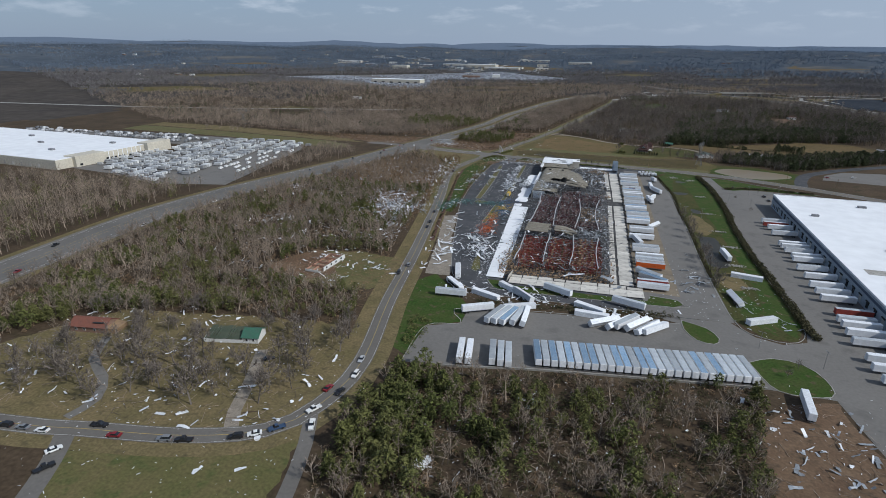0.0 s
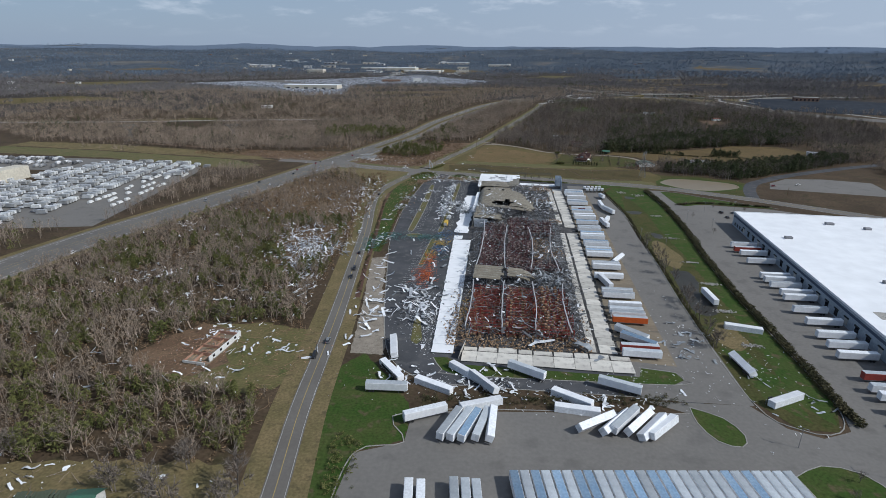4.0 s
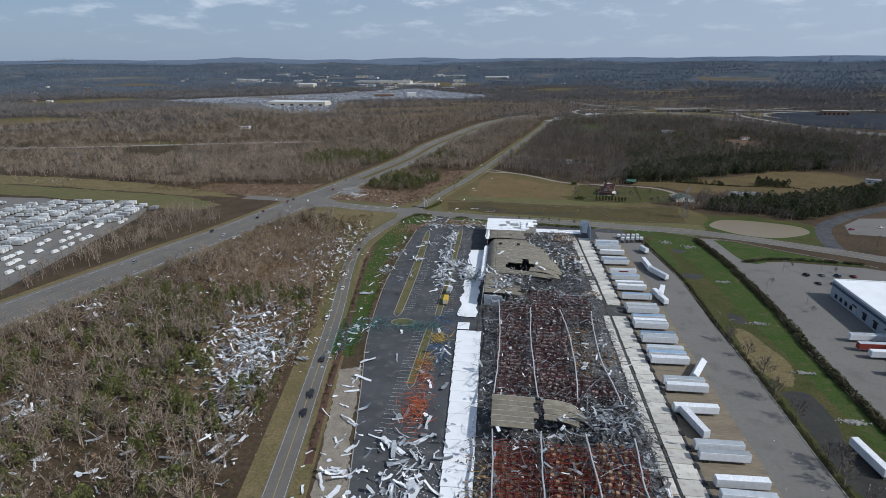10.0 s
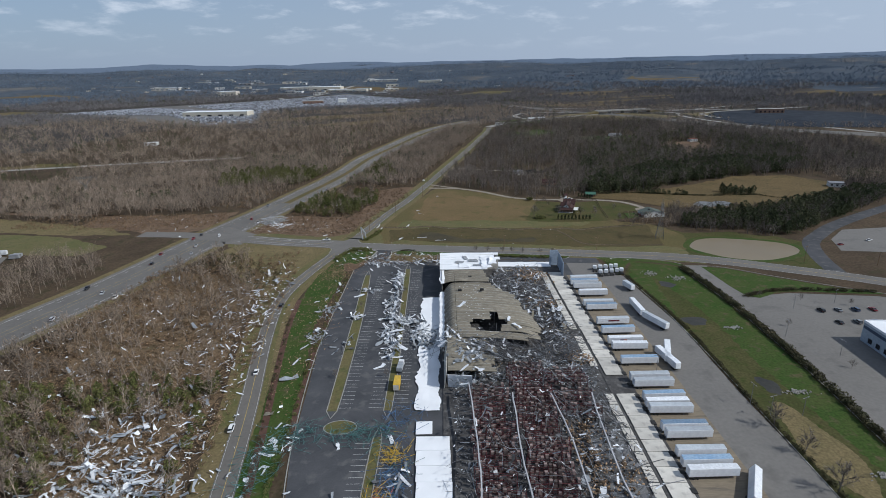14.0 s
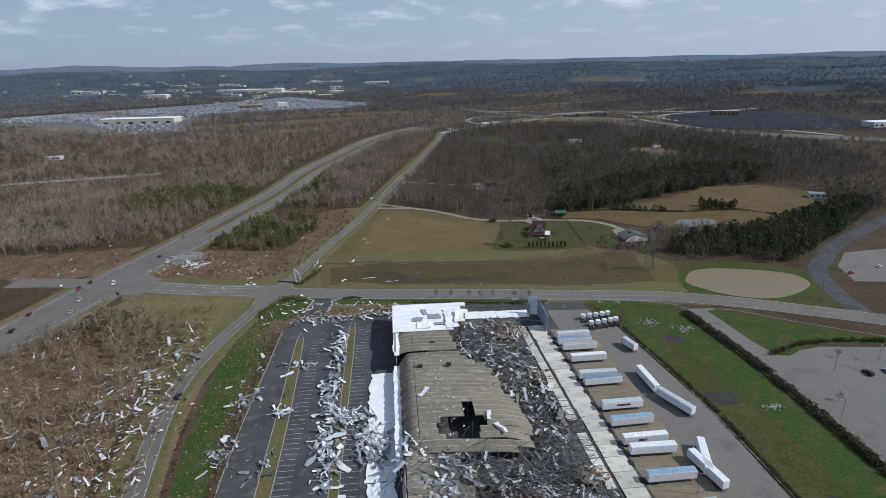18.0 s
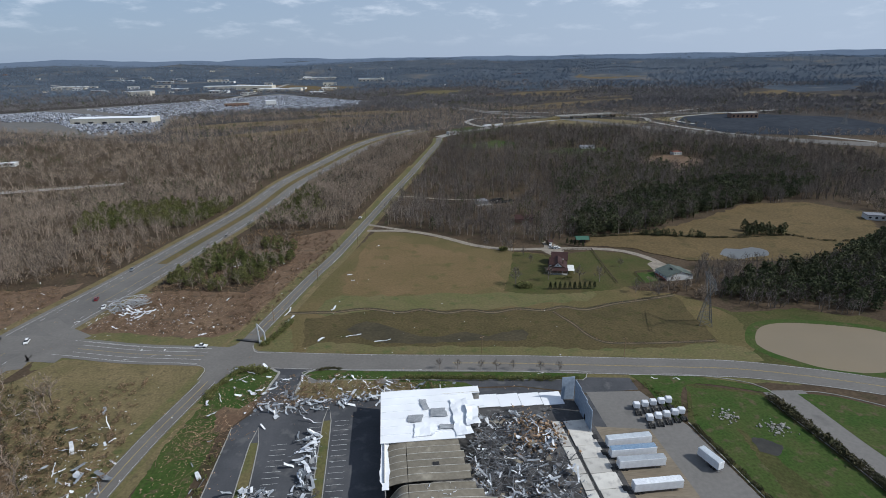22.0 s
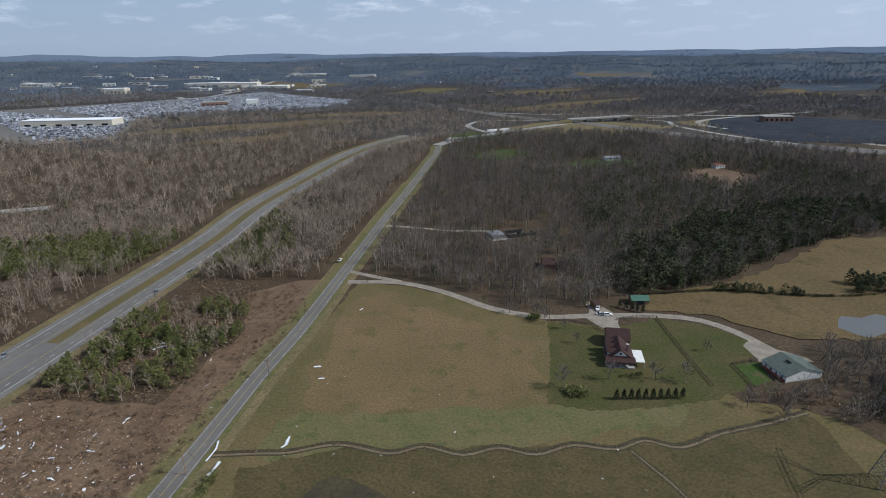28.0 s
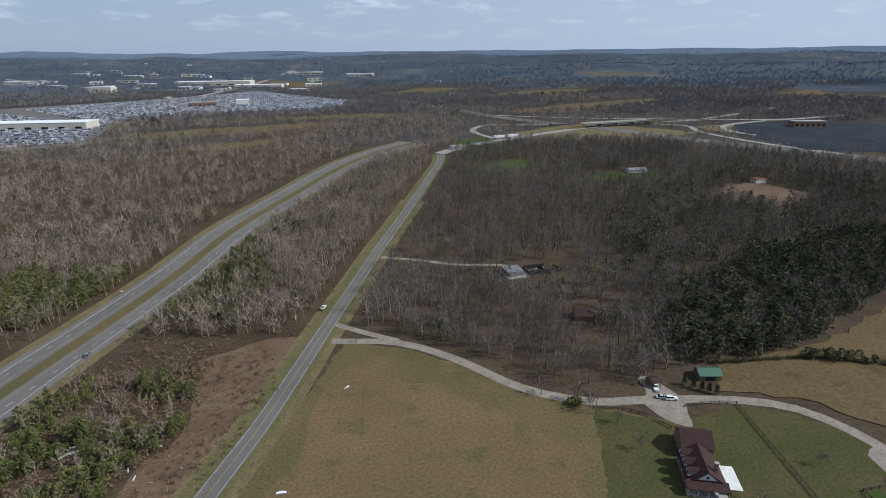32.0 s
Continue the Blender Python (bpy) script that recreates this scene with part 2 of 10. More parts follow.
M_TRAILER = mat("trailer_white", (0.74, 0.75, 0.76), (0.66, 0.67, 0.69), 0.3, 1.0, rough=0.45, rand=0.12, grain=0.16)
M_TRAILROOF = mat("trailer_roof_grey", (0.40, 0.43, 0.455), (0.32, 0.345, 0.37), 0.35, 1.5, rough=0.5, rand=0.25, grain=0.16)
M_TYRE = mat("tyre_rubber", (0.02, 0.02, 0.02), (0.03, 0.03, 0.03), 2.0, 8.0, rough=0.8)
M_GLASS = mat("dark_window_glass", (0.015, 0.018, 0.022), (0.02, 0.022, 0.028), 1.0, 3.0, rough=0.08, spec=0.6)
# darker bark copy; the farm woods' shade is painted in, garden trees just dull
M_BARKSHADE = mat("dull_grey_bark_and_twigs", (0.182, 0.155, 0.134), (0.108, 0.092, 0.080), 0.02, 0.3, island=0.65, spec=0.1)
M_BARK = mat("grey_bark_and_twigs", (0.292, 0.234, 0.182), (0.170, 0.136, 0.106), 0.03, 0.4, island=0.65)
M_PINE = mat("cedar_and_pine_green", (0.082, 0.096, 0.026), (0.128, 0.126, 0.044), 0.03, 0.6, island=0.5)
M_HEDGE = mat("dull_shrub_leaves", (0.050, 0.052, 0.022), (0.08, 0.068, 0.034), 0.2, 2.0, island=0.4)
M_WATER = mat("muddy_pond_water", (0.20, 0.157, 0.098), (0.185, 0.147, 0.093), 0.05, 0.1, rough=0.35, spec=0.2, grain=0.1)
M_WATER2 = mat("grey_pond_water", (0.105, 0.105, 0.095), (0.09, 0.09, 0.085), 0.05, 0.3, rough=0.3, spec=0.4, grain=0.1)
M_PUDDLE = mat("dark_puddle", (0.045, 0.043, 0.036), (0.033, 0.032, 0.028), 0.1, 0.5, rough=0.5, spec=0.15)
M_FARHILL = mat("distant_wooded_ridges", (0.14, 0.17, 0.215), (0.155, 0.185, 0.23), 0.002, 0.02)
M_SCORCH = mat("dark_graded_soil", (0.034, 0.040, 0.050), (0.048, 0.054, 0.064), 0.01, 0.1, spec=0.0)
# farthest trees: blue haze is painted into their base colour
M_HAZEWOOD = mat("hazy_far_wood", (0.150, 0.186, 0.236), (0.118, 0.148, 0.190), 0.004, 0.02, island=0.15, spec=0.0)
# outermost ground, blue aerial haze painted into the colour
M_HAZEGROUND = mat("wooded_distance", (0.058, 0.072, 0.092), (0.090, 0.105, 0.124), 0.0016, 0.02, c=(0.128, 0.124, 0.118), bump=2.0, spec=0.0)

p = M_FARHILL.node_tree.nodes["Principled BSDF"]     # haze on the farthest ridges is painted as a faint bluish emission
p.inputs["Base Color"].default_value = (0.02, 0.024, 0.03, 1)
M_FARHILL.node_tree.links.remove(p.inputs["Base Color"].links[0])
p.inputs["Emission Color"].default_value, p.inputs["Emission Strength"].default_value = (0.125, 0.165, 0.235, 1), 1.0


# ---- mesh helpers ----
def terr(x, y):
    """Height of the ground: flat round the site, rising gently to the distant ridges."""
    def sm(a, b, v):
        u = min(1.0, max(0.0, (v - a) / (b - a)))
        return u * u * (3 - 2 * u)
    return 26 * sm(860, 1350, y) + 112 * sm(1900, 4700, math.hypot(x, y - 300))


def terr_np(x, y):
    def sm(a, b, v):
        u = np.clip((v - a) / (b - a), 0, 1)
        return u * u * (3 - 2 * u)
    return 26 * sm(860, 1350, y) + 112 * sm(1900, 4700, np.hypot(x, y - 300))


def mesh_ob(name, verts, faces, material, parent=None):
    me = bpy.data.meshes.new(name)
    me.from_pydata([tuple(v) for v in verts], [], [tuple(f) for f in faces])
    me.materials.append(material)
    ob = new(name, me)
    if parent:
        ob.parent = parent
    return ob


def part(name, bm, material, parent=None, label=""):
    me = bpy.data.meshes.new(name)
    bm.to_mesh(me)
    bm.free()
    me.materials.append(material)
    ob = new(name, me)
    if parent:
        ob.parent = parent
    return tagged(ob, label)


def empty(name, m, label, category, group=""):
    ob = new(name)
    ob.matrix_world = m
    return tagged(ob, label, category, group)


def add_box(bm, x0, x1, y0, y1, z0, z1, bevel=0.0, m=None):
    """Adds a box; with bevel its edges are chamfered."""
    r = bmesh.ops.create_cube(bm, size=1.0)
    vs = r["verts"]
    for v in vs:
        v.co = Vector(((x0 + x1) / 2 + v.co.x * (x1 - x0), (y0 + y1) / 2 + v.co.y * (y1 - y0), (z0 + z1) / 2 + v.co.z * (z1 - z0)))
    if bevel:
        es = list({e for v in vs for e in v.link_edges})
        r = bmesh.ops.bevel(bm, geom=es, offset=bevel, segments=1, affect="EDGES")
        vs = list({v for f in r["faces"] for v in f.verts} | {v for v in vs if v.is_valid})
    if m is not None:
        for v in vs:
            v.co = m @ v.co
    return vs


def box(*a, bevel=0.0, m=None):
    bm = bmesh.new()
    add_box(bm, *a, bevel=bevel, m=m)
    return bm


def add_tube(bm, p, q, r0, r1=None, sides=6):
    """Adds a tapered bar from p to q."""
    p, q = Vector(p), Vector(q)
    d = q - p
    if d.length < 1e-6:
        return
    bmesh.ops.create_cone(bm, cap_ends=True, segments=sides, radius1=r0, radius2=r1 if r1 is not None else r0, depth=d.length,
                          matrix=Matrix.Translation((p + q) / 2) @ d.to_track_quat("Z", "Y").to_matrix().to_4x4())


def swept_bar(bm, pts, w, h):
    """One continuous bent bar of section w by h along the points."""
    rings = []
    n = len(pts)
    for i, p in enumerate(pts):
        d = Vector(pts[min(n - 1, i + 1)]) - Vector(pts[max(0, i - 1)])
        d.normalize()
        s = d.cross(Vector((0, 0, 1))).normalized() * (w / 2)
        u = s.cross(d).normalized() * (h / 2)
        q = Vector(p)
        rings.append([bm.verts.new(q + a * s + b * u) for a, b in ((-1, -1), (1, -1), (1, 1), (-1, 1))])
    for a, b in zip(rings[:-1], rings[1:]):
        for k in range(4):
            bm.faces.new((a[k], a[(k + 1) % 4], b[(k + 1) % 4], b[k]))
    bm.faces.new(list(reversed(rings[0])))
    bm.faces.new(rings[-1])


def curve_pts(pts, step=8.0):
    """A smooth line through control points (Catmull-Rom), sampled about every step metres."""
    P = [np.array(p, float) for p in pts]
    P = [2 * P[0] - P[1]] + P + [2 * P[-1] - P[-2]]
    out = []
    for i in range(1, len(P) - 2):
        a, b, c, d = P[i - 1:i + 3]
        k = max(2, int(np.linalg.norm(c - b) / step))
        for j in range(k):
            u = j / k
            out.append(0.5 * (2 * b + (c - a) * u + (2 * a - 5 * b + 4 * c - d) * u * u + (3 * b - a - 3 * c + d) * u ** 3))
    out.append(P[-2])
    return np.array(out)


def offset_line(line, d):
    """The line moved d metres to its right."""
    t = np.gradient(line, axis=0)
    t /= np.linalg.norm(t, axis=1)[:, None]
    return line + np.stack([t[:, 1], -t[:, 0]], 1) * d


ROADS = []     # (line, half width): no tree stands there
OPEN = []      # polygons with no trees


def ribbon(name, line, left, right, material, z=0.06, thick=0.0, keep=True):
    """A strip along a line from left to right metres of it, draped on the ground."""
    a, b = offset_line(line, left), offset_line(line, right)
    n = len(line)
    lift = lambda q: [(x, y, terr(x, y) + z + 0.6 * min(1.0, max(0.0, (y - 1250) / 150))) for x, y in q]
    verts = lift(a) + lift(b)
    faces = [(i, n + i, n + i + 1, i + 1) for i in range(n - 1)]
    if thick:
        verts += [(x, y, h - thick) for x, y, h in verts]
        m = 2 * n
        faces += [(i, i + 1, m + i + 1, m + i) for i in range(n - 1)] + [(n + i + 1, n + i, m + n + i, m + n + i + 1) for i in range(n - 1)]
        faces += [(n, 0, m, m + n), (n - 1, 2 * n - 1, m + 2 * n - 1, m + n - 1)]
    if keep:
        ROADS.append((line, max(abs(left), abs(right)) + 2.5))
    return mesh_ob(name, verts, faces, material)


def dashes(name, line, off, material, on=3.0, gap=9.0, width=0.14, z=0.085):
    """Broken paint lines along a line, in one mesh."""
    q = offset_line(line, off)
    seg = np.linalg.norm(np.diff(q, axis=0), axis=1)
    s = np.concatenate([[0], np.cumsum(seg)])
    verts, faces, u = [], [], 0.0
    while u + on < s[-1]:
        p0 = np.array([np.interp(u, s, q[:, k]) for k in (0, 1)])
        p1 = np.array([np.interp(u + on, s, q[:, k]) for k in (0, 1)])
        d = (p1 - p0) / np.linalg.norm(p1 - p0)
        w = np.array([d[1], -d[0]]) * width / 2
        i = len(verts)
        for x, y in (p0 - w, p0 + w, p1 + w, p1 - w):
            verts.append((x, y, terr(x, y) + z + 0.6 * min(1.0, max(0.0, (y - 1250) / 150))))
        faces.append((i, i + 1, i + 2, i + 3))
        u += on + gap
    return mesh_ob(name, verts, faces, material)


def sheet(name, pts, material, z=0.03, thick=0.0, smooth=0, kind="structure", label="", category="", wobble=0.0, free=True, drape=40):
    """A patch of ground with the outline pts, draped, its edge smoothed or made uneven."""
    if smooth:
        pts = [tuple(p) for p in curve_pts(list(pts) + [pts[0]], smooth)[:-1]]
    if wobble:
        rng = random.Random(len(pts) + int(pts[0][0]))
        dense = []
        for i, p in enumerate(pts):
            q = pts[(i + 1) % len(pts)]
            k = max(1, int(math.dist(p, q) / (wobble * 3)))
            dense += [(p[0] + (q[0] - p[0]) * j / k + rng.uniform(-1, 1) * wobble, p[1] + (q[1] - p[1]) * j / k + rng.uniform(-1, 1) * wobble) for j in range(k)]
        pts = dense
    if free:
        OPEN.append(np.array(pts))
    bm = bmesh.new()
    f = bm.faces.new([bm.verts.new((x, y, 0)) for x, y in pts])
    f.normal_update()
    if f.normal.z < 0:
        f.normal_flip()
    ys = [p[1] for p in pts]
    far = max(ys) > 860
    if far:
        bmesh.ops.triangulate(bm, faces=bm.faces[:])
        for _ in range(5):
            long = [e for e in bm.edges if e.calc_length() > drape]
            if not long:
                break
            bmesh.ops.subdivide_edges(bm, edges=long, cuts=1)
            bmesh.ops.triangulate(bm, faces=bm.faces[:])
    elif thick:
        r = bmesh.ops.extrude_face_region(bm, geom=bm.faces[:])
        for v in [g for g in r["geom"] if isinstance(g, bmesh.types.BMVert)]:
            v.co.z += 0.001
        top = [g for g in r["geom"] if isinstance(g, bmesh.types.BMFace)]
        tv = {v for f2 in top for v in f2.verts}
        for v in bm.verts:
            v.co.z = z if v in tv else z - thick
    if not (thick and not far):
        for v in bm.verts:
            v.co.z = terr(v.co.x, v.co.y) + z + (0.3 if far else 0)
    ob = part(name, bm, material)
    return tagged(ob, label, category, kind=kind)


def inside(poly, x, y):
    """Which of the points lie in the polygon."""
    r = np.zeros(len(x), bool)
    px, py = poly[:, 0], poly[:, 1]
    j = len(poly) - 1
    for i in range(len(poly)):
        c = ((py[i] > y) != (py[j] > y)) & (x < (px[j] - px[i]) * (y - py[i]) / (py[j] - py[i] + 1e-12) + px[i])
        r ^= c
        j = i
    return r


def near_line(line, d, x, y):
    r = np.zeros(len(x), bool)
    for a, b in zip(line[:-1], line[1:]):
        ab = b - a
        u = np.clip(((x - a[0]) * ab[0] + (y - a[1]) * ab[1]) / (ab @ ab + 1e-9), 0, 1)
        r |= np.hypot(x - a[0] - u * ab[0], y - a[1] - u * ab[1]) < d
    return r


def joined(name, templates, x, y, z, scale, yaw, material, tilt=None):
    """Many copies of small triangle templates in one mesh."""
    rng = np.random.default_rng(7)
    pick = rng.integers(0, len(templates), len(x))
    vs, fs, base = [], [], 0
    for k, (tv, tf) in enumerate(templates):
        i = np.nonzero(pick == k)[0]
        if not len(i):
            continue
        c, s = np.cos(yaw[i])[:, None], np.sin(yaw[i])[:, None]
        sc = scale[i][:, None]
        px, py, pz = tv[None, :, 0] * sc, tv[None, :, 1] * sc, tv[None, :, 2] * sc
        if tilt is not None:
            ct, st = np.cos(tilt[i])[:, None], np.sin(tilt[i])[:, None]
            px, pz = px * ct + pz * st, -px * st + pz * ct
        v = np.stack([px * c - py * s + x[i][:, None], px * s + py * c + y[i][:, None], pz + z[i][:, None]], 2)
        f = tf[None] + (np.arange(len(i)) * len(tv))[:, None, None] + base
        vs.append(v.reshape(-1, 3)); fs.append(f.reshape(-1, 3))
        base += len(i) * len(tv)
    v, f = np.concatenate(vs), np.concatenate(fs)
    me = bpy.data.meshes.new(name)
    me.vertices.add(len(v)); me.loops.add(len(f) * 3); me.polygons.add(len(f))
    me.vertices.foreach_set("co", v.astype(np.float32).ravel())
    me.loops.foreach_set("vertex_index", f.astype(np.int32).ravel())
    me.polygons.foreach_set("loop_start", np.arange(0, len(f) * 3, 3, dtype=np.int32))
    me.polygons.foreach_set("use_smooth", np.zeros(len(f), bool))
    me.update(calc_edges=True)
    me.materials.append(material)
    return new(name, me)

# ---- ground ----
def build_ground():
    xs = np.concatenate([np.arange(-4400, -1200, 160), np.arange(-1200, 1200, 30), np.arange(1200, 4401, 160)])
    ys = np.concatenate([np.arange(-600, 800, 60), np.arange(800, 860, 20), np.arange(860, 1600, 8), np.arange(1600, 4801, 80)])
    X, Y = np.meshgrid(xs, ys)
    Z = ground_np(X.ravel(), Y.ravel()).reshape(X.shape)
    w, h = len(xs), len(ys)
    verts = np.stack([X, Y, Z], 2).reshape(-1, 3)
    faces = [(r * w + c, r * w + c + 1, (r + 1) * w + c + 1, (r + 1) * w + c) for r in range(h - 1) for c in range(w - 1)]
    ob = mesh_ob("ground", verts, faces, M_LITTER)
    ob.data.materials.append(M_HAZEGROUND)
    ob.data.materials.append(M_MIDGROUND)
    # two steps of painted haze: greyer ground first, bluer ground beyond
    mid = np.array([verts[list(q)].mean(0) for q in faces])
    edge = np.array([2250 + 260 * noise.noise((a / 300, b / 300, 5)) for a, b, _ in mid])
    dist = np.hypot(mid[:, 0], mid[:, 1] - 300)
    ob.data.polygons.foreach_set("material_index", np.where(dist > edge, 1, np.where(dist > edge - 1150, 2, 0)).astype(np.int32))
    ob.data.polygons.foreach_set("use_smooth", [True] * len(faces))
    tagged(ob, "brown leaf-littered winter ground reaching to wooded ridges", "ground", kind="structure")
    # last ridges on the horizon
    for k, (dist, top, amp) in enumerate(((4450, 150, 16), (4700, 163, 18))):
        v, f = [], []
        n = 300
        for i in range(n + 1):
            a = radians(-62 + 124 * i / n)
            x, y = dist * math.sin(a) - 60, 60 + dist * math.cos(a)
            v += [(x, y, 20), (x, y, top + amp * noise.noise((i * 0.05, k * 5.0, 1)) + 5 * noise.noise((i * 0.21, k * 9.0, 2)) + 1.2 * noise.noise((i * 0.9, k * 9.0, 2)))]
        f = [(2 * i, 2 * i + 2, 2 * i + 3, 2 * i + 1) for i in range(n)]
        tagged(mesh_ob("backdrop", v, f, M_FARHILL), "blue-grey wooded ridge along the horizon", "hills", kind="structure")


def ground_np(x, y):
    """Ground height with the far hills."""
    far = np.clip((np.hypot(x, y - 300) - 1900) / 1500, 0, 1)
    z = terr_np(x, y)
    i = far > 0
    if i.any():
        z = z.copy()
        z[i] += far[i] * np.array([28 * noise.noise((a / 620, b / 420, 3.1)) + 10 * noise.noise((a / 170, b / 150, 7.7)) for a, b in zip(x[i], y[i])])
    return z


build_ground()

OLD_ROAD = curve_pts([(-420, 92), (-300, 99), (-184, 109), (-153, 114), (-120, 120), (-95, 130), (-84, 148), (-81, 178), (-91, 236), (-99, 298), (-110.5, 374), (-122, 446), (-133.5, 506), (-139, 552),
                      (-134.5, 588), (-126, 622), (-119.8, 645), (-113.0, 670), (-103.6, 707), (-92.3, 752), (-80.5, 792), (-64.5, 860), (-53, 907), (-37, 968), (-17, 1034), (4, 1104), (20, 1158), (32, 1200), (37, 1235)])
HIGHWAY = curve_pts([(-310, 60), (-312, 200), (-317, 300), (-314, 345), (-304, 398), (-288, 456), (-277, 495), (-266, 533), (-254, 570), (-243, 614), (-234, 655), (-224, 700), (-211, 747), (-198, 800), (-188, 845), (-175, 897), (-163, 945), (-146, 1022),
                     (-109, 1112), (-80, 1180), (-48, 1237), (10, 1310)])
STREET = curve_pts([(-292, 692), (-262, 689), (-235, 683), (-195, 672.5), (-165, 663.5), (-131, 657), (-103, 650), (-50, 640.5), (7, 632.5), (39, 627), (82, 619.5), (108, 614.5), (131, 606.5), (151, 598), (170, 588), (200, 572), (235, 550), (330, 490)])
BLACK_ROAD = curve_pts([(197, 578), (205, 608), (218, 637), (234, 654), (267, 682), (330, 722), (398, 760), (600, 860)])
DRIVE = curve_pts([(-60, 849), (-28, 843), (-3, 825), (21, 799), (46, 786), (71, 784), (105, 779), (123, 771), (133, 757), (137, 744), (140, 732)])
SIDE_ROAD = curve_pts([(-158, 112), (-152, 103), (-146, 92), (-136, 70)])
HOUSE_DRIVE = curve_pts([(-86, 146), (-79, 128), (-74, 108), (-70, 85)])
DRIVE_A = curve_pts([(-164, 117), (-163, 128), (-172, 140), (-187, 150), (-196, 166)])
DRIVE_B = curve_pts([(-106, 127), (-111, 136), (-116, 152), (-125, 175)])


def road(line, half, material, z, label, name="road"):
    return tagged(ribbon(name, line, -half, half, material, z), label, "road", kind="structure")


road(HIGHWAY, 16.5, M_HWY, 0.05, "pale grey five-lane highway asphalt")
road(OLD_ROAD, 3.9, M_OLDROAD, 0.10, "worn grey two-lane road with painted lines")
road(STREET, 7.3, M_ROAD, 0.13, "wide grey side street with turn lanes")
MOUTH = STREET[(STREET[:, 0] > -240) & (STREET[:, 0] < -118)]
EAST_LANES, WEST_LANES = STREET[STREET[:, 0] > -20], STREET[(STREET[:, 0] > -200) & (STREET[:, 0] < -130)]
road(MOUTH, 9.0, M_ROAD, 0.12, "widened grey street at the junction")
for side in (-1, 1):     # flared corners where the street meets the highway
    flare = curve_pts([(-222 + 6 * side, 681 - 26 * side), (-216, 681 - 14 * side), (-198, 673 - 8.5 * side)], 3)
    road(flare, 5.0, M_ROAD, 0.118, "rounded grey corner of the junction")
road(BLACK_ROAD, 5.5, M_ASPH, 0.07, "fresh black asphalt access road")
road(DRIVE, 2.6, M_GRAVEL, 0.06, "pale gravel farm drive", "driveway")
road(curve_pts([(-60, 867), (-42, 854), (-28, 845)]), 2, M_GRAVEL, 0.05, "pale gravel track", "driveway")
road(curve_pts([(-35, 956), (-10, 948), (13, 938), (38, 934), (52, 930)]), 1.7, M_GRAVEL, 0.05, "pale gravel track through the wood", "driveway")
road(SIDE_ROAD, 3.2, M_ROAD, 0.08, "narrow grey side road")
road(HOUSE_DRIVE, 2.4, M_ROAD, 0.07, "narrow grey lane", "driveway")
road(DRIVE_A, 1.9, M_YARD, 0.06, "cracked grey driveway", "driveway")
road(DRIVE_B, 2.4, M_GRAVEL, 0.06, "gravel driveway", "driveway")
tagged(ribbon("verge", OLD_ROAD[:150], -11, 10, M_VERGE, 0.03), "dry grass verge along the road", "verge", kind="structure")
tagged(ribbon("verge", OLD_ROAD[75:], -9, 6, M_GRASS, 0.035), "dry grass verge along the road", "verge", kind="structure")
tagged(ribbon("verge", HIGHWAY, -22, 22, M_VERGE, 0.02), "dry grass verge along the highway", "verge", kind="structure")
tagged(ribbon("median", HIGHWAY[HIGHWAY[:, 1] > 790], -3.0, 3.6, M_FIELD, 0.075), "grass median between the carriageways", "median", kind="structure")

for off in (-15, 15):
    tagged(ribbon("shoulder", HIGHWAY, off - 1.6, off + 1.6, M_ROAD, 0.065, keep=False), "pale asphalt shoulder", "road", kind="structure")
# paint
OLD_S, OLD_N = OLD_ROAD[OLD_ROAD[:, 1] < 638], OLD_ROAD[OLD_ROAD[:, 1] > 671]
STREET_W, STREET_E = STREET[(STREET[:, 0] < -128) & (STREET[:, 0] > -205)], STREET[STREET[:, 0] > -104]
SOUTH_HWY, NORTH_HWY = HIGHWAY[HIGHWAY[:, 1] < 690], HIGHWAY[HIGHWAY[:, 1] > 730]
for line, off, m, w, z in ((OLD_S, 0.0, M_YELLOW, 0.22, 0.125), (OLD_N, 0.0, M_YELLOW, 0.16, 0.125), (OLD_S, 3.4, M_LINE, 0.1, 0.125), (OLD_S, -3.4, M_LINE, 0.1, 0.125), (OLD_N, 3.3, M_LINE, 0.1, 0.125), (OLD_N, -3.3, M_LINE, 0.1, 0.125),
                           (HIGHWAY, 13.2, M_LINE, 0.2, 0.08), (HIGHWAY, -13.2, M_LINE, 0.2, 0.08), (SOUTH_HWY, 2.0, M_YELLOW, 0.18, 0.08), (SOUTH_HWY, -2.0, M_YELLOW, 0.18, 0.08), (NORTH_HWY, 5.6, M_YELLOW, 0.2, 0.08), (NORTH_HWY, -5.6, M_YELLOW, 0.2, 0.08),
                           (EAST_LANES, 0.2, M_YELLOW, 0.15, 0.155), (EAST_LANES, -0.2, M_YELLOW, 0.15, 0.155), (WEST_LANES, 3.4, M_LINE, 0.15, 0.155), (WEST_LANES, 0.2, M_YELLOW, 0.18, 0.155),
                           (WEST_LANES, -3.2, M_LINE, 0.15, 0.155), (WEST_LANES, -6.4, M_LINE, 0.15, 0.155), (STREET_W, 6.9, M_LINE, 0.14, 0.155), (STREET_W, -6.9, M_LINE, 0.14, 0.155), (STREET_E, 6.8, M_LINE, 0.12, 0.155), (STREET_E, -6.8, M_LINE, 0.12, 0.155)):
    tagged(ribbon("road_line", line, off - w / 2, off + w / 2, m, z, keep=False), "painted road line", "road marking", kind="structure")
for off in (-9.8, 9.8):
    tagged(dashes("lane_dashes", HIGHWAY, off, M_LINE, width=0.18), "white broken lane line", "road marking", kind="structure")


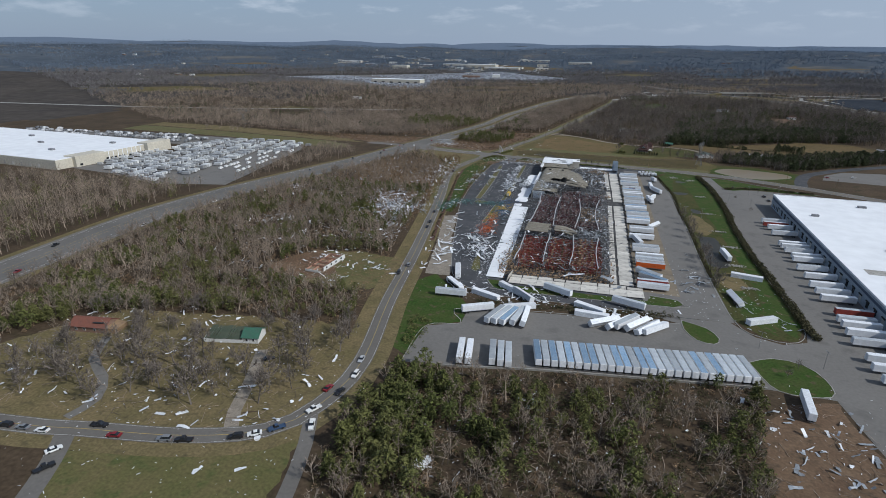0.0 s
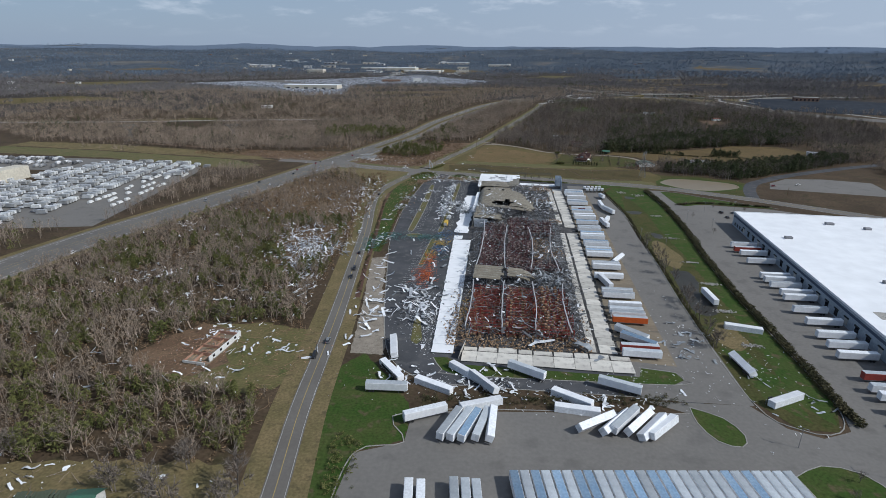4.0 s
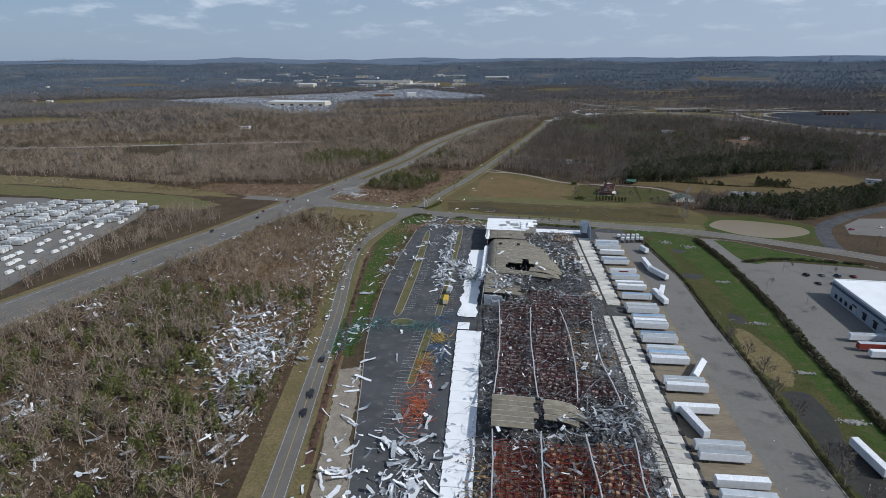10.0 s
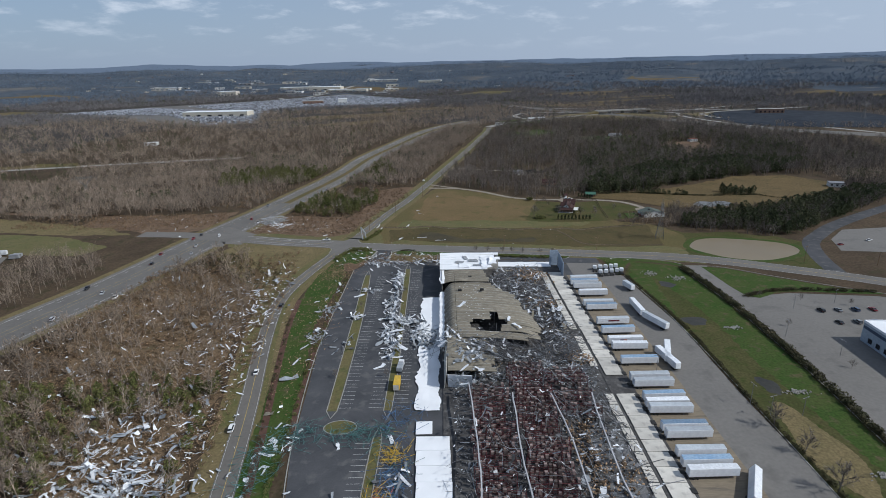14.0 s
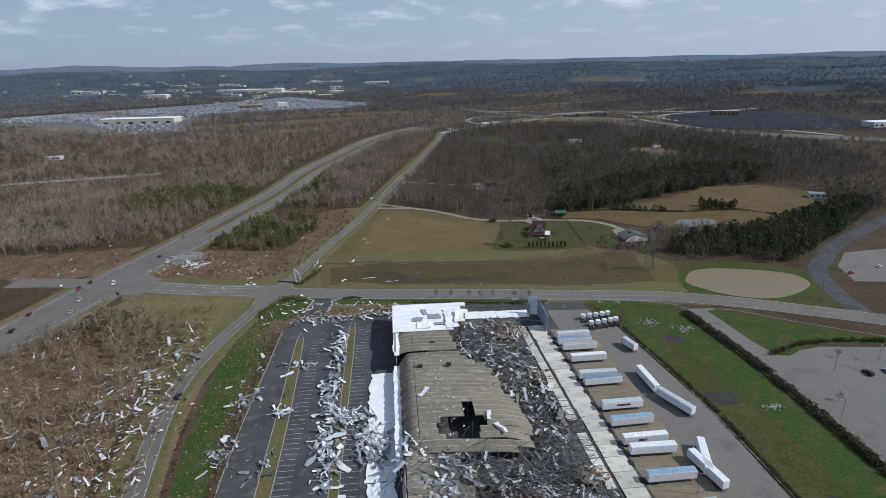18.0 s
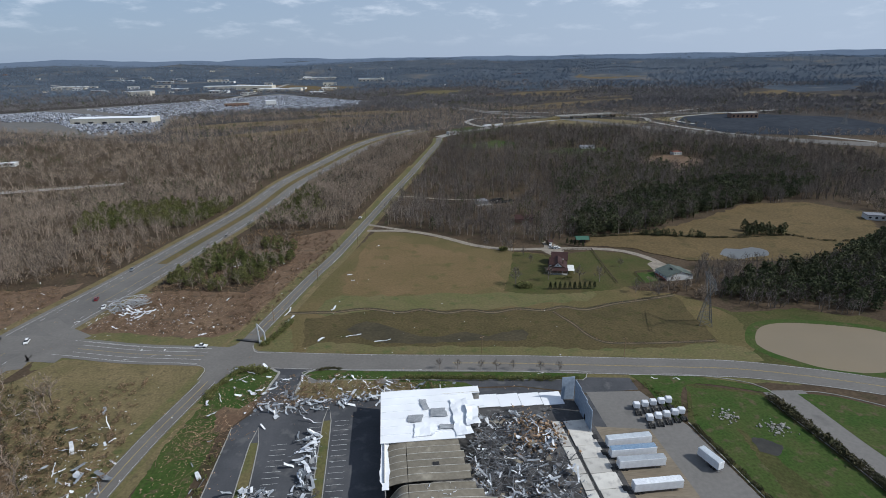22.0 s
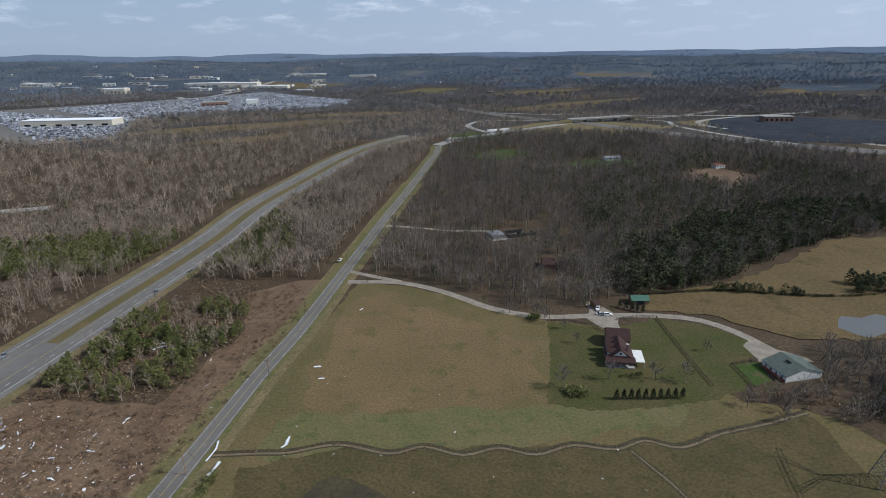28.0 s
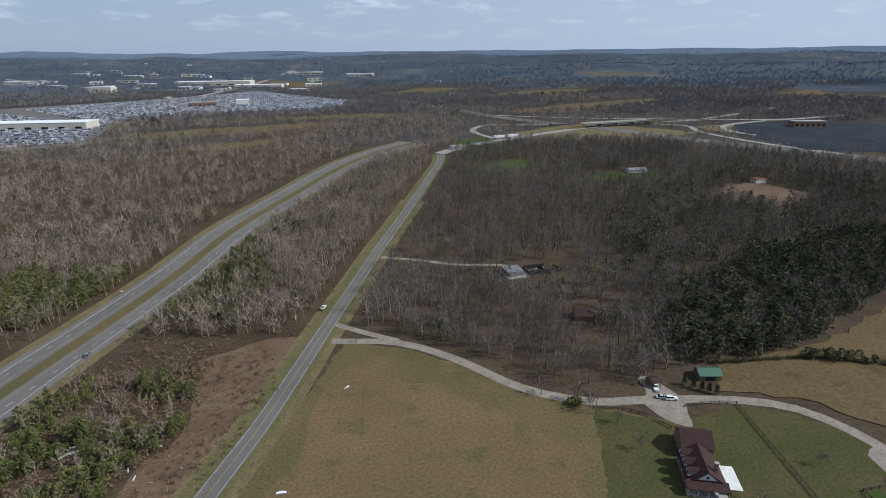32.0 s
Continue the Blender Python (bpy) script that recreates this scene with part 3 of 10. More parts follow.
def arrow(x, y, yaw, turn=0, z=0.16):
    """A painted lane arrow; turn bends its head to one side."""
    bm = bmesh.new()
    pts = [(-0.12, 0), (0.12, 0), (0.12, 1.9), (0.45, 1.9), (0, 3.2), (-0.45, 1.9), (-0.12, 1.9)] if not turn else \
        [(-0.14, 0), (0.14, 0), (0.14, 1.6), (0.14 + 0.9 * turn, 1.9), (0.14 + 0.9 * turn, 1.55), (0.14 + 1.7 * turn, 2.2), (0.14 + 0.9 * turn, 2.8), (0.14 + 0.9 * turn, 2.4), (-0.14, 2.1)]
    bm.faces.new([bm.verts.new((a, b, 0)) for a, b in pts])
    ob = part("lane_arrow", bm, M_LINE)
    ob.matrix_world = pose(x, y, z, 0, 0, yaw)
    tagged(ob, "white painted turn arrow on the street", "road marking", "lane arrows", kind="structure")


for x, y, yaw, turn in ((-165, 657.5, 78, 0), (-150, 664, 78, 1), (-150, 660, -102, 0), (-165, 668, -102, 1), (70, 612, 98, 1), (76, 611, -82, 1), (-30, 632, 98, 0), (20, 622, -82, 0), (-205, 700, -18, 0), (-212, 702, -18, 1)):
    arrow(x, y, yaw, turn)

# ---- patches of ground: z rises a little from one to the next ----
M_ROUGH = mat("rough_brown_sedge", (0.068, 0.056, 0.026), (0.090, 0.070, 0.033), 0.06, 0.9, c=(0.058, 0.055, 0.021), bump=0.15, spec=0.1, grain=0.62)
# damp turf in the hollow; along creek and ditch, painted bank shadow
M_DAMPSHADE = mat("damp_dark_turf_patch", (0.040, 0.034, 0.018), (0.058, 0.047, 0.024), 0.10, 0.7, bump=0.1, grain=0.62)
G = lambda name, pts, m, z, label, cat="grass", **k: sheet(name, pts, m, z, label=label, category=cat, **k)
FIELD = [(-90, 652), (-10, 637), (60, 627), (113, 615), (128, 632), (138, 660), (128, 690), (100, 705), (70, 772), (45, 783), (20, 797), (-4, 822), (-30, 840), (-54, 846), (-64, 815), (-84, 755), (-98, 700)]
G("field", FIELD, M_FIELD, 0.02, "dormant brown-green pasture beside the farmhouse", "field", wobble=1.2)
G("field", [(-72, 722), (-40, 714), (0, 712), (24, 722), (30, 748), (26, 768), (8, 790), (-14, 806), (-34, 820), (-52, 826), (-62, 798), (-70, 760)], M_CORE, 0.024, "dry tan heart of the pasture", "field", smooth=8, wobble=4.5)
G("grass_strip", [(-78, 690), (-40, 690), (10, 689), (45, 692), (70, 694), (74, 706), (20, 712), (-30, 714), (-72, 718), (-84, 704)], M_GRASS, 0.0255, "greener band of pasture along the creek", "grass", smooth=6, wobble=2.5)
G("field_edge", [(-88, 690), (-60, 697), (46, 684), (80, 686), (112, 694), (120, 690), (114, 642), (113, 634), (60, 637), (0, 645), (-60, 654), (-86, 660)], M_ROUGH, 0.027, "rough brown sedge between creek and street", "grass", wobble=1.5)
G("grass_strip", [(-84, 654), (-40, 647), (20, 636), (70, 628), (116, 617), (124, 626), (112, 637), (70, 637), (20, 646), (-10, 651), (-50, 656), (-80, 664)], M_GRASS, 0.030, "mown green strip along the street", "grass", smooth=8, wobble=1.2)
G("damp_hollow", [(-66, 675), (-56, 683), (-40, 673), (-23, 661), (-5.5, 665), (5, 659), (23, 664), (23, 653), (-2, 655), (-34, 656), (-55, 663)], M_DAMPSHADE, 0.032, "dark damp hollow in the pasture", "ground", smooth=6, wobble=0.8)
G("farm_lawn", [(45, 781), (73, 769), (104, 776), (128, 760), (130, 742), (108, 712), (91, 706), (62, 704), (40, 706), (24, 712), (28, 724), (35, 742), (41, 766)], M_FARMLAWN, 0.03, "green farmhouse lawn with bare patches", "lawn", wobble=0.8)
G("farm_lawn", [(112, 731), (128, 733), (138, 742), (132, 752), (124, 765), (104, 774), (100, 745), (104, 715)], M_FARMLAWN, 0.034, "thin green paddock beside the farm building", "lawn", wobble=1.5)
G("paddock", [(113.2, 729.2), (125.4, 730.0), (121.3, 715.7), (111.4, 712.4)], M_LAWN, 0.05, "bright green fenced pen beside the farm building", "lawn", wobble=0.3)
G("gravel_court", [(128, 744), (127, 733), (126.5, 730), (140, 728.5), (150, 727), (146, 734), (139, 741), (134, 748)], M_GRAVEL, 0.066, "pale gravel court by the farm building", "ground", smooth=3)
G("gravel_court", [(66, 782), (70, 771), (77.5, 766), (80, 774), (83, 781), (81, 790), (76, 800), (72, 799), (71, 790)], M_GRAVEL, 0.066, "pale gravel court by the farmhouse", "ground", smooth=3)
G("meadow", [(100, 785), (128, 778), (142, 762), (160, 745), (240, 735), (330, 775), (368, 838), (345, 878), (290, 880), (230, 845), (172, 815), (110, 803)], M_TAN, 0.025, "dry tan meadow behind the farm", "field", wobble=2.0)
G("roadside_ground", [(-215, 705), (-208, 655), (-60, 628), (60, 612), (140, 598), (130, 660), (-60, 700), (-100, 720), (-190, 742)], M_GRASS, 0.012, "dry verge round the junction", "ground", wobble=1.0)
G("scraped_ground", [(-203, 690), (-133, 674), (-112, 690), (-96, 750), (-78, 812), (-68, 852), (-84, 858), (-98, 850), (-118, 838), (-110, 790), (-130, 730), (-176, 742), (-190, 738)], M_EARTH, 0.022, "scraped reddish earth strewn with debris", "ground", wobble=2.0)
G("scraped_ground", [(-560, 790), (-450, 765), (-300, 752), (-236, 760), (-240, 705), (-262, 690), (-300, 700), (-360, 708), (-360, 760)], M_EARTH, 0.018, "scraped brown earth beside the highway", "ground", wobble=3.0)
G("grass", [(-700, 735), (-545, 720), (-355, 690), (-300, 660), (-310, 640), (-362, 645), (-500, 675), (-700, 690)], M_GRASS, 0.021, "mown green strip by the vehicle lot", "grass", wobble=1.5)
G("field", [(-700, 775), (-560, 768), (-430, 745), (-330, 712), (-300, 690), (-360, 695), (-545, 724), (-700, 740)], M_VERGE, 0.0215, "dry tan strip beyond the vehicle lot", "field", wobble=2.5)
G("house_lawn", [(-235, 150), (-210, 190), (-150, 200), (-105, 205), (-88, 190), (-90, 160), (-100, 140), (-125, 127), (-185, 117), (-240, 112)], M_VERGE, 0.024, "tan winter lawn under bare trees", "lawn", wobble=1.5, free=False)
G("roadside_lawn", [(-150, 104), (-120, 113), (-95, 122), (-82, 132), (-78, 105), (-72, 70), (-135, 70)], M_GRASS, 0.026, "rough green-brown roadside lawn", "lawn", wobble=1.0)
G("house_lawn", [(-165, 250), (-160, 290), (-130, 297), (-103, 290), (-94, 252), (-120, 240)], M_GRASS, 0.025, "olive lawn round a destroyed house", "lawn", wobble=1.5)
G("scraped_ground", [(-176, 262), (-160, 292), (-142, 290), (-133, 262), (-140, 250), (-168, 250)], M_EARTH, 0.03, "reddish earth littered with house rubble", "ground", wobble=1.5)
G("roadside_lawn", [(-78, 195), (-65, 188), (-65, 216), (-50, 223), (-51, 252), (-66, 262), (-78, 276), (-86, 262), (-86, 235)], M_LAWN, 0.028, "green lawn between road and truck yard", "lawn", wobble=0.6)
G("brown_bank", [(-51, 240), (49, 252), (54, 262), (40, 258), (-38, 257), (-52, 261), (-66, 268), (-60, 256)], M_LITTER, 0.03, "brown planted bank between drive and yard", "ground", wobble=0.6)
G("gravel_strip", [(-103, 388), (-94, 392), (-86, 345), (-74, 300), (-69, 275), (-84, 275), (-91, 322)], M_GRAVEL, 0.032, "pale gravel strip beside the parking lot", "ground", wobble=0.5)
G("roadside_lawn", [(-112, 400), (-100, 400), (-106, 470), (-112, 520), (-108, 600), (-106, 628), (-116, 632), (-126, 590), (-128, 540), (-119, 470)], M_LAWN, 0.034, "green lawn between road and parking lot", "lawn", wobble=0.5)
tagged(ribbon("mulch_bed", curve_pts([(-96, 330), (-103, 372), (-112, 435), (-117, 465), (-125, 517), (-128, 553)]), -1.4, 1.4, M_MULCH, 0.04), "dark red mulch bed", "ground", kind="structure")
tagged(ribbon("mulch_bed", curve_pts([(-99, 424), (-102, 450), (-105, 499), (-105, 560)]), -2.2, 0, M_MULCH, 0.042), "dark red mulch bed", "ground", kind="structure")
G("brushy_clearing", [(-225, 610), (-160, 580), (-150, 520), (-138, 450), (-128, 380), (-160, 350), (-175, 400), (-190, 450), (-225, 500), (-245, 560)], M_BRUSHFLOOR, 0.012, "brown trampled brush floor", "ground", wobble=3.0, free=False)
G("bare_yard", [(82, 196), (97, 200), (100, 165), (108, 130), (60, 130), (66, 180)], M_EARTH, 0.03, "bare reddish earth strewn with broken panels", "ground", wobble=1.5)

# ---- paved areas ----
G("pavement", [(-79, 318), (-70, 283), (-62, 268), (-50, 259), (-36, 257), (40, 258), (56, 256), (56, 280), (36, 283), (36, 604), (10, 613), (-58, 618), (-96, 612), (-104, 600), (-105, 499), (-99, 424), (-90, 375)], M_ASPH, 0.05, "dark asphalt parking lot with faded stalls", "pavement")
G("pavement", [(34, 256), (72, 258), (80, 246), (90, 242), (101, 247), (105, 262), (105, 300), (104, 360), (106, 420), (110, 474), (111, 540), (107, 598), (124, 596), (126, 545), (145, 520), (152, 500), (150, 480), (138, 250), (137, 100), (102, 120), (101, 165), (97, 202),
                (74, 203), (-11, 191.8), (-44, 185.3), (-66, 183), (-65, 215), (-50, 222), (-50, 239), (49, 250)], M_YARD, 0.06, "wide grey truck yard", "pavement")
G("pavement", [(34, 257), (74, 258), (73, 300), (72, 340), (73, 405), (72, 453), (73, 511), (66, 580), (58, 604), (36, 606)], M_YARD, 0.065, "grey loading yard asphalt", "pavement")
G("pavement", [(118, 545), (150, 550), (196, 543), (240, 520), (240, 440), (150, 485), (120, 500)], M_YARD, 0.07, "grey staff car park", "pavement")
G("pavement", [(228, 620), (262, 614), (330, 600), (340, 660), (300, 672), (262, 668), (238, 645)], M_YARD, 0.055, "grey car park by the black road", "pavement")
G("swale", [(67, 582), (73, 511), (73, 405), (72, 340), (74, 262), (84, 246), (97, 246), (104, 262), (104, 300), (103, 360), (105, 420), (109, 474), (110, 540), (106, 596), (80, 607)], M_SWALE, 0.09, "worn tan and olive grass swale", "grass")
G("swale_bank", [(98, 250), (90, 262), (93, 300), (94, 350), (94, 400), (93, 440), (91, 480), (92, 510), (90, 540), (84, 575), (76, 590), (78, 605), (105, 595), (109, 540), (108, 474), (104, 420), (102, 360), (103, 297), (103, 262)], M_LAWN, 0.097, "bright green bank along the hedge", "grass", wobble=0.7)
G("swale_bank", [(69, 582), (75, 520), (78, 540), (84, 590), (80, 604)], M_LAWN, 0.096, "green bank along the yard", "grass", wobble=0.6)
G("swale_bank", [(76, 300), (80, 262), (90, 250), (92, 270), (86, 300)], M_LAWN, 0.096, "green bank along the yard", "grass", wobble=0.6)
for k, (x, y, a, b) in enumerate(((82, 517, 6, 6), (86, 458, 3.5, 7), (87, 566, 4.5, 4.5), (83, 421, 8, 22), (84, 312, 7, 12))):
    G("wet_patch", [(x + a * math.cos(t) * (1 + 0.2 * math.sin(3 * t + k)), y + b * math.sin(t) * (1 + 0.2 * math.cos(2 * t + k))) for t in np.linspace(0, 6.2, 24)[:-1]],
      (M_PUDDLE, M_PUDDLE, M_PUDDLE, M_VERGE, M_VERGE)[k], 0.10 + 0.004 * k, ("shallow dark puddle in the swale", "dark wet patch in the swale", "dark wet patch in the swale", "worn tan turf in the swale", "worn tan turf in the swale")[k], "ground", wobble=0.3)
G("wet_patch", [(78, 391), (88, 391), (89, 374), (85, 358), (90, 349), (85, 333), (76, 335), (76, 355), (77, 373)], M_PUDDLE, 0.125, "broad dark wet hollow in the swale", "ground", smooth=4, wobble=0.4)
G("lawn", [(120, 594), (134, 590), (155, 574), (182, 556), (200, 546), (150, 552), (126, 546)], M_LAWN, 0.09, "bright green lawn by the access road", "lawn", smooth=5)
G("lawn", [(59, 616), (84, 612), (106, 602), (110, 596), (80, 606), (64, 582), (62, 606)], M_LAWN, 0.10, "green lawn corner with young shrubs", "lawn", smooth=4)
G("lawn", [(-76, 629), (-40, 625), (30, 616), (38, 615), (41, 619), (38, 622), (-20, 630), (-70, 637), (-83, 636)], M_LAWN, 0.09, "green strip with shrubs beside the street", "lawn")
ISLAND = [(-115.2, 640.5), (-113.1, 643.5), (-108.6, 644.2), (-98.4, 642), (-94.7, 638.7), (-93, 637.1), (-94.9, 628.6), (-96.3, 621), (-104, 612), (-122.5, 618), (-120.6, 623.9), (-118.0, 630.2)]
G("lawn", ISLAND, M_LAWN, 0.085, "green lawn corner by the junction", "lawn")
G("pavement", [(-134, 652), (-128.9, 647.8), (-126.2, 643), (-127, 634), (-119, 630), (-114, 641), (-108, 645), (-104, 650), (-120, 656)], M_ROAD, 0.112, "flared mouth of the old road", "pavement")
G("pavement", [(-126, 662), (-119.4, 665.5), (-117, 670), (-110.5, 671), (-109.5, 662), (-105, 656.5), (-100, 653), (-118, 652)], M_ROAD, 0.111, "flared mouth of the old road", "pavement")
G("pavement", [(-93.2, 637), (-98, 642.5), (-90, 646), (-76, 642), (-81.7, 635.5), (-82.5, 629.7), (-85, 610), (-98, 605), (-96.3, 621)], M_ASPH, 0.052, "dark asphalt entrance drive", "pavement")
G("grass_triangle", [(-196, 662), (-160, 655), (-136, 650), (-129, 646), (-128, 638), (-134, 615), (-140, 590), (-147, 545), (-170, 580), (-212, 640)], M_VERGE, 0.033, "dry grass corner by the junction", "grass", wobble=1.0, free=False)
G("lawn", [(-48, 276), (-43, 267), (-36, 264), (48, 268), (53, 272), (51, 277), (38, 279), (36, 272), (-36, 272), (-42, 277)], M_LAWN, 0.09, "green kerbed strip before the ruined wall", "lawn")
G("lawn", [(50, 254), (60, 249), (64, 240), (61, 234), (54, 236), (50, 245)], M_LAWN, 0.09, "kerbed green island in the yard", "lawn", smooth=3)
G("lawn", [(72, 222), (82, 228), (93, 226), (98, 216), (96, 204), (78, 203)], M_LAWN, 0.09, "kerbed green island by the trailers", "lawn", smooth=4)
G("pavement", [(-97, 613), (-58, 619), (10, 614), (36, 605), (58, 605), (58, 614), (30, 618), (-20, 627), (-88, 640), (-99, 632)], M_ASPH, 0.046, "dark asphalt apron between the ruin and the street", "pavement")
G("lawn", [(-80, 623), (-66, 622), (-66, 618), (-52, 619), (-50, 623), (-40, 622), (-38, 617), (-14, 615), (-12, 619), (-40, 625), (-76, 630)], M_LAWN, 0.07, "littered green island before the ruin", "lawn", smooth=4)
G("littered_island", [(-81, 632), (-77, 637), (-66, 635.5), (-62, 629), (-50, 625), (-36, 622), (-34, 616), (-50, 613), (-66, 614), (-78, 614), (-83, 617), (-83, 626)], M_VERGE, 0.075, "tan and green island covered in storm litter", "grass", smooth=3, wobble=0.5)
G("littered_island", [(-104, 622), (-99, 628), (-97, 616), (-103, 603), (-109, 598), (-112, 612)], M_EARTH, 0.077, "bare brown corner covered in storm litter", "ground", smooth=3, wobble=0.5)
G("concrete_pad", [(-80, 634), (-68, 634), (-68, 627), (-79, 627)], M_YARD, 0.082, "small grey pad inside the island", "pavement")
G("concrete_pad", [(-51, 634), (-41, 632), (-41, 622), (-50, 623)], M_YARD, 0.082, "small grey pad inside the island", "pavement")
# dock pads
G("concrete_pad", [(31.5, 284), (53, 282), (52, 420), (51, 580), (31.5, 584)], M_PAD, 0.085, "tan concrete dock pad under the trailers", "pavement")
# lot islands
for pts in ([(-91, 446), (-87, 446), (-88, 520), (-92, 590), (-95, 590), (-93, 520)], [(-69, 446), (-66, 446), (-66, 520), (-67, 600), (-70, 600), (-69, 520)], [(-72, 380), (-69, 380), (-68, 430), (-71, 430)], [(-62, 310), (-59, 310), (-55, 290), (-57, 286), (-60, 289)]):
    G("lot_island", pts, M_GRASS, 0.12, "narrow grass island between parking rows", "grass")
G("lot_island", [(-84 + 6 * math.cos(t), 436 + 4 * math.sin(t)) for t in np.linspace(0, 6.28, 20)[:-1]], M_GRASS, 0.12, "round grass island in the parking lot", "grass")


def kerb(pts, closed=True, material=M_KERB, w=0.35, h=0.2):
    """A kerb: a real step along a line."""
    line = curve_pts(list(pts) + ([pts[0]] if closed else []), 4.0)
    tagged(ribbon("kerb", line, -w / 2, w / 2, material, h, thick=h + 0.02, keep=False), "pale concrete kerb", "kerb", kind="structure")


kerb([(-76, 629), (-40, 625), (30, 616), (38, 615), (41, 619), (38, 622), (-20, 630), (-70, 637), (-83, 636)])
kerb([(-48, 276), (-43, 267), (-36, 264), (48, 268), (53, 272), (51, 277), (38, 279)], False)
kerb([(-115.2, 640.5), (-113.1, 643.5), (-108.6, 644.2), (-98.4, 642), (-94.7, 638.7), (-93, 637.1), (-94.9, 628.6), (-96.3, 621)], False, w=1.1)
kerb([(-83.5, 620), (-82.5, 629.7), (-81.7, 634.5), (-78, 637.6), (-74, 638.6)], False, w=0.8)
kerb([(-110.2, 664), (-108.6, 659.2), (-106.3, 656.9), (-100, 655.4)], False, w=0.6)
kerb([(50, 254), (60, 249), (64, 240), (61, 234), (54, 236), (50, 245)])
kerb([(72, 222), (82, 228), (93, 226), (98, 216), (96, 204), (78, 203)])
kerb([(67, 582), (73, 511), (73, 405), (72, 340), (74, 262), (84, 246), (97, 246), (104, 262), (104, 300), (103, 360), (105, 420), (109, 474), (110, 540), (106, 592)], False)
kerb([(59, 616), (84, 613), (107, 603), (112, 590)], False)
kerb([(120, 596), (134, 592), (157, 575), (184, 557), (204, 545)], False)
kerb([(-79, 318), (-70, 283), (-62, 268), (-50, 259), (-36, 257), (40, 258), (50, 256)], False)
kerb([(-104, 600), (-105, 499), (-99, 424), (-90, 375), (-79, 318)], False)
kerb([(-66, 183), (-65, 215), (-50, 222), (-50, 239), (49, 250)], False)
kerb([(-175, 658.2), (-160, 655.2), (-144.4, 652.3), (-135.8, 650.3), (-129.2, 647.3), (-126.8, 643), (-127.6, 636)], False)
for pts in ([(-91, 446), (-87, 446), (-88, 520), (-92, 590), (-95, 590), (-93, 520)], [(-69, 446), (-66, 446), (-66, 520), (-67, 600), (-70, 600), (-69, 520)], [(-72, 380), (-69, 380), (-68, 430), (-71, 430)]):
    kerb(pts)
kerb([(-84 + 6 * math.cos(t), 436 + 4 * math.sin(t)) for t in np.linspace(0, 6.28, 20)[:-1]])


def stall_lines(name, rows):
    """Parking stall paint: rows of (x0, x1, y0, y1): bars along x at every 2.8 m of y."""
    v, f = [], []
    for x0, x1, y0, y1, step in rows:
        for y in np.arange(y0, y1, step):
            i = len(v)
            v += [(x0, y, 0.073), (x1, y, 0.073), (x1, y + 0.11, 0.073), (x0, y + 0.11, 0.073)]
            f.append((i, i + 1, i + 2, i + 3))
    tagged(mesh_ob(name, v, f, M_LINE), "faded white parking stall lines", "road marking", kind="structure")


stall_lines("stall_lines", [(-87, -81.5, 448, 590, 2.8), (-75, -69.5, 448, 600, 2.8), (-65.5, -60, 448, 600, 2.8), (-77, -72, 340, 428, 2.8), (-67.5, -62, 330, 428, 2.8)])
# ponds and creek
G("water", [(133, 624), (130, 634), (143, 650), (163, 652), (196, 640), (202, 626), (193, 614), (168, 604), (146, 610)], M_WATER, 0.06, "muddy tan retention pond", "water", smooth=4)
G("lawn", [(108, 612), (128, 604), (165, 592), (192, 580), (200, 606), (216, 640), (205, 652), (175, 668), (140, 668), (125, 690), (112, 692), (112, 640)], M_SWALE, 0.017, "mown grass round the retention pond", "lawn", wobble=1.5)
G("pond_bank", [(129, 622), (126, 636), (141, 654), (164, 656), (200, 643), (207, 626), (196, 610), (168, 600), (143, 606)], M_LAWN, 0.04, "mown green pond bank", "grass", smooth=4)
G("water", [(185, 754), (191, 743), (204, 746), (216, 747), (222, 757), (216, 765), (205, 762), (196, 765)], M_WATER2, 0.36, "small grey farm pond", "water", smooth=4)
CREEK = curve_pts([(-100, 699), (-84, 698), (-73, 697), (-56, 699), (-38, 692), (-26, 694), (-13, 688), (0, 690), (12, 685), (26, 688), (40, 684), (52, 687), (63, 682), (81, 687), (100, 690), (120, 694)], 3)
# dark ribbon: the bank's shadow line put into the colour
tagged(ribbon("creek_bank", CREEK, -1.7, 1.6, M_DAMPSHADE, 0.045), "worn tan creek bank", "creek", kind="structure")
tagged(ribbon("creek", CREEK, -0.1, 0.9, M_BANK, 0.055), "narrow dark creek bed across the pasture", "creek", kind="structure")
DITCH = curve_pts([(45, 682), (48, 674), (51, 666), (54, 654), (59, 646), (69, 643), (90, 641), (113, 640)], 3)
# the ditch gets the same painted shadow ribbon
tagged(ribbon("creek_bank", DITCH, -1.1, 1.1, M_DAMPSHADE, 0.043), "worn tan ditch bank", "creek", kind="structure")
tagged(ribbon("creek", DITCH, -0.35, 0.35, M_BANK, 0.05), "dark drainage ditch", "creek", kind="structure")

# ---- far ground ----
G("pavement", [(-498, 1324), (-408, 1363), (-470, 1590), (-383, 1727), (-151, 1733), (-74, 2011), (-412, 2484), (-624, 2197), (-900, 1950), (-1100, 1700)], M_HWY, 0.1, "vast grey vehicle lot of a far plant", "pavement", drape=60)
G("pavement", [(522, 1420), (632, 1440), (760, 1330), (760, 1150), (575, 1175), (472, 1205), (448, 1315)], M_SCORCH, 0.1, "dark graded ground by the interchange", "pavement", drape=60)
G("pavement", [(-323, 424), (-350, 610), (-362, 640), (-490, 668), (-600, 668), (-820, 640), (-820, 600), (-505, 600), (-480, 545), (-520, 440), (-458, 430), (-391, 408)], M_YARD, 0.03, "grey vehicle storage lot", "pavement")
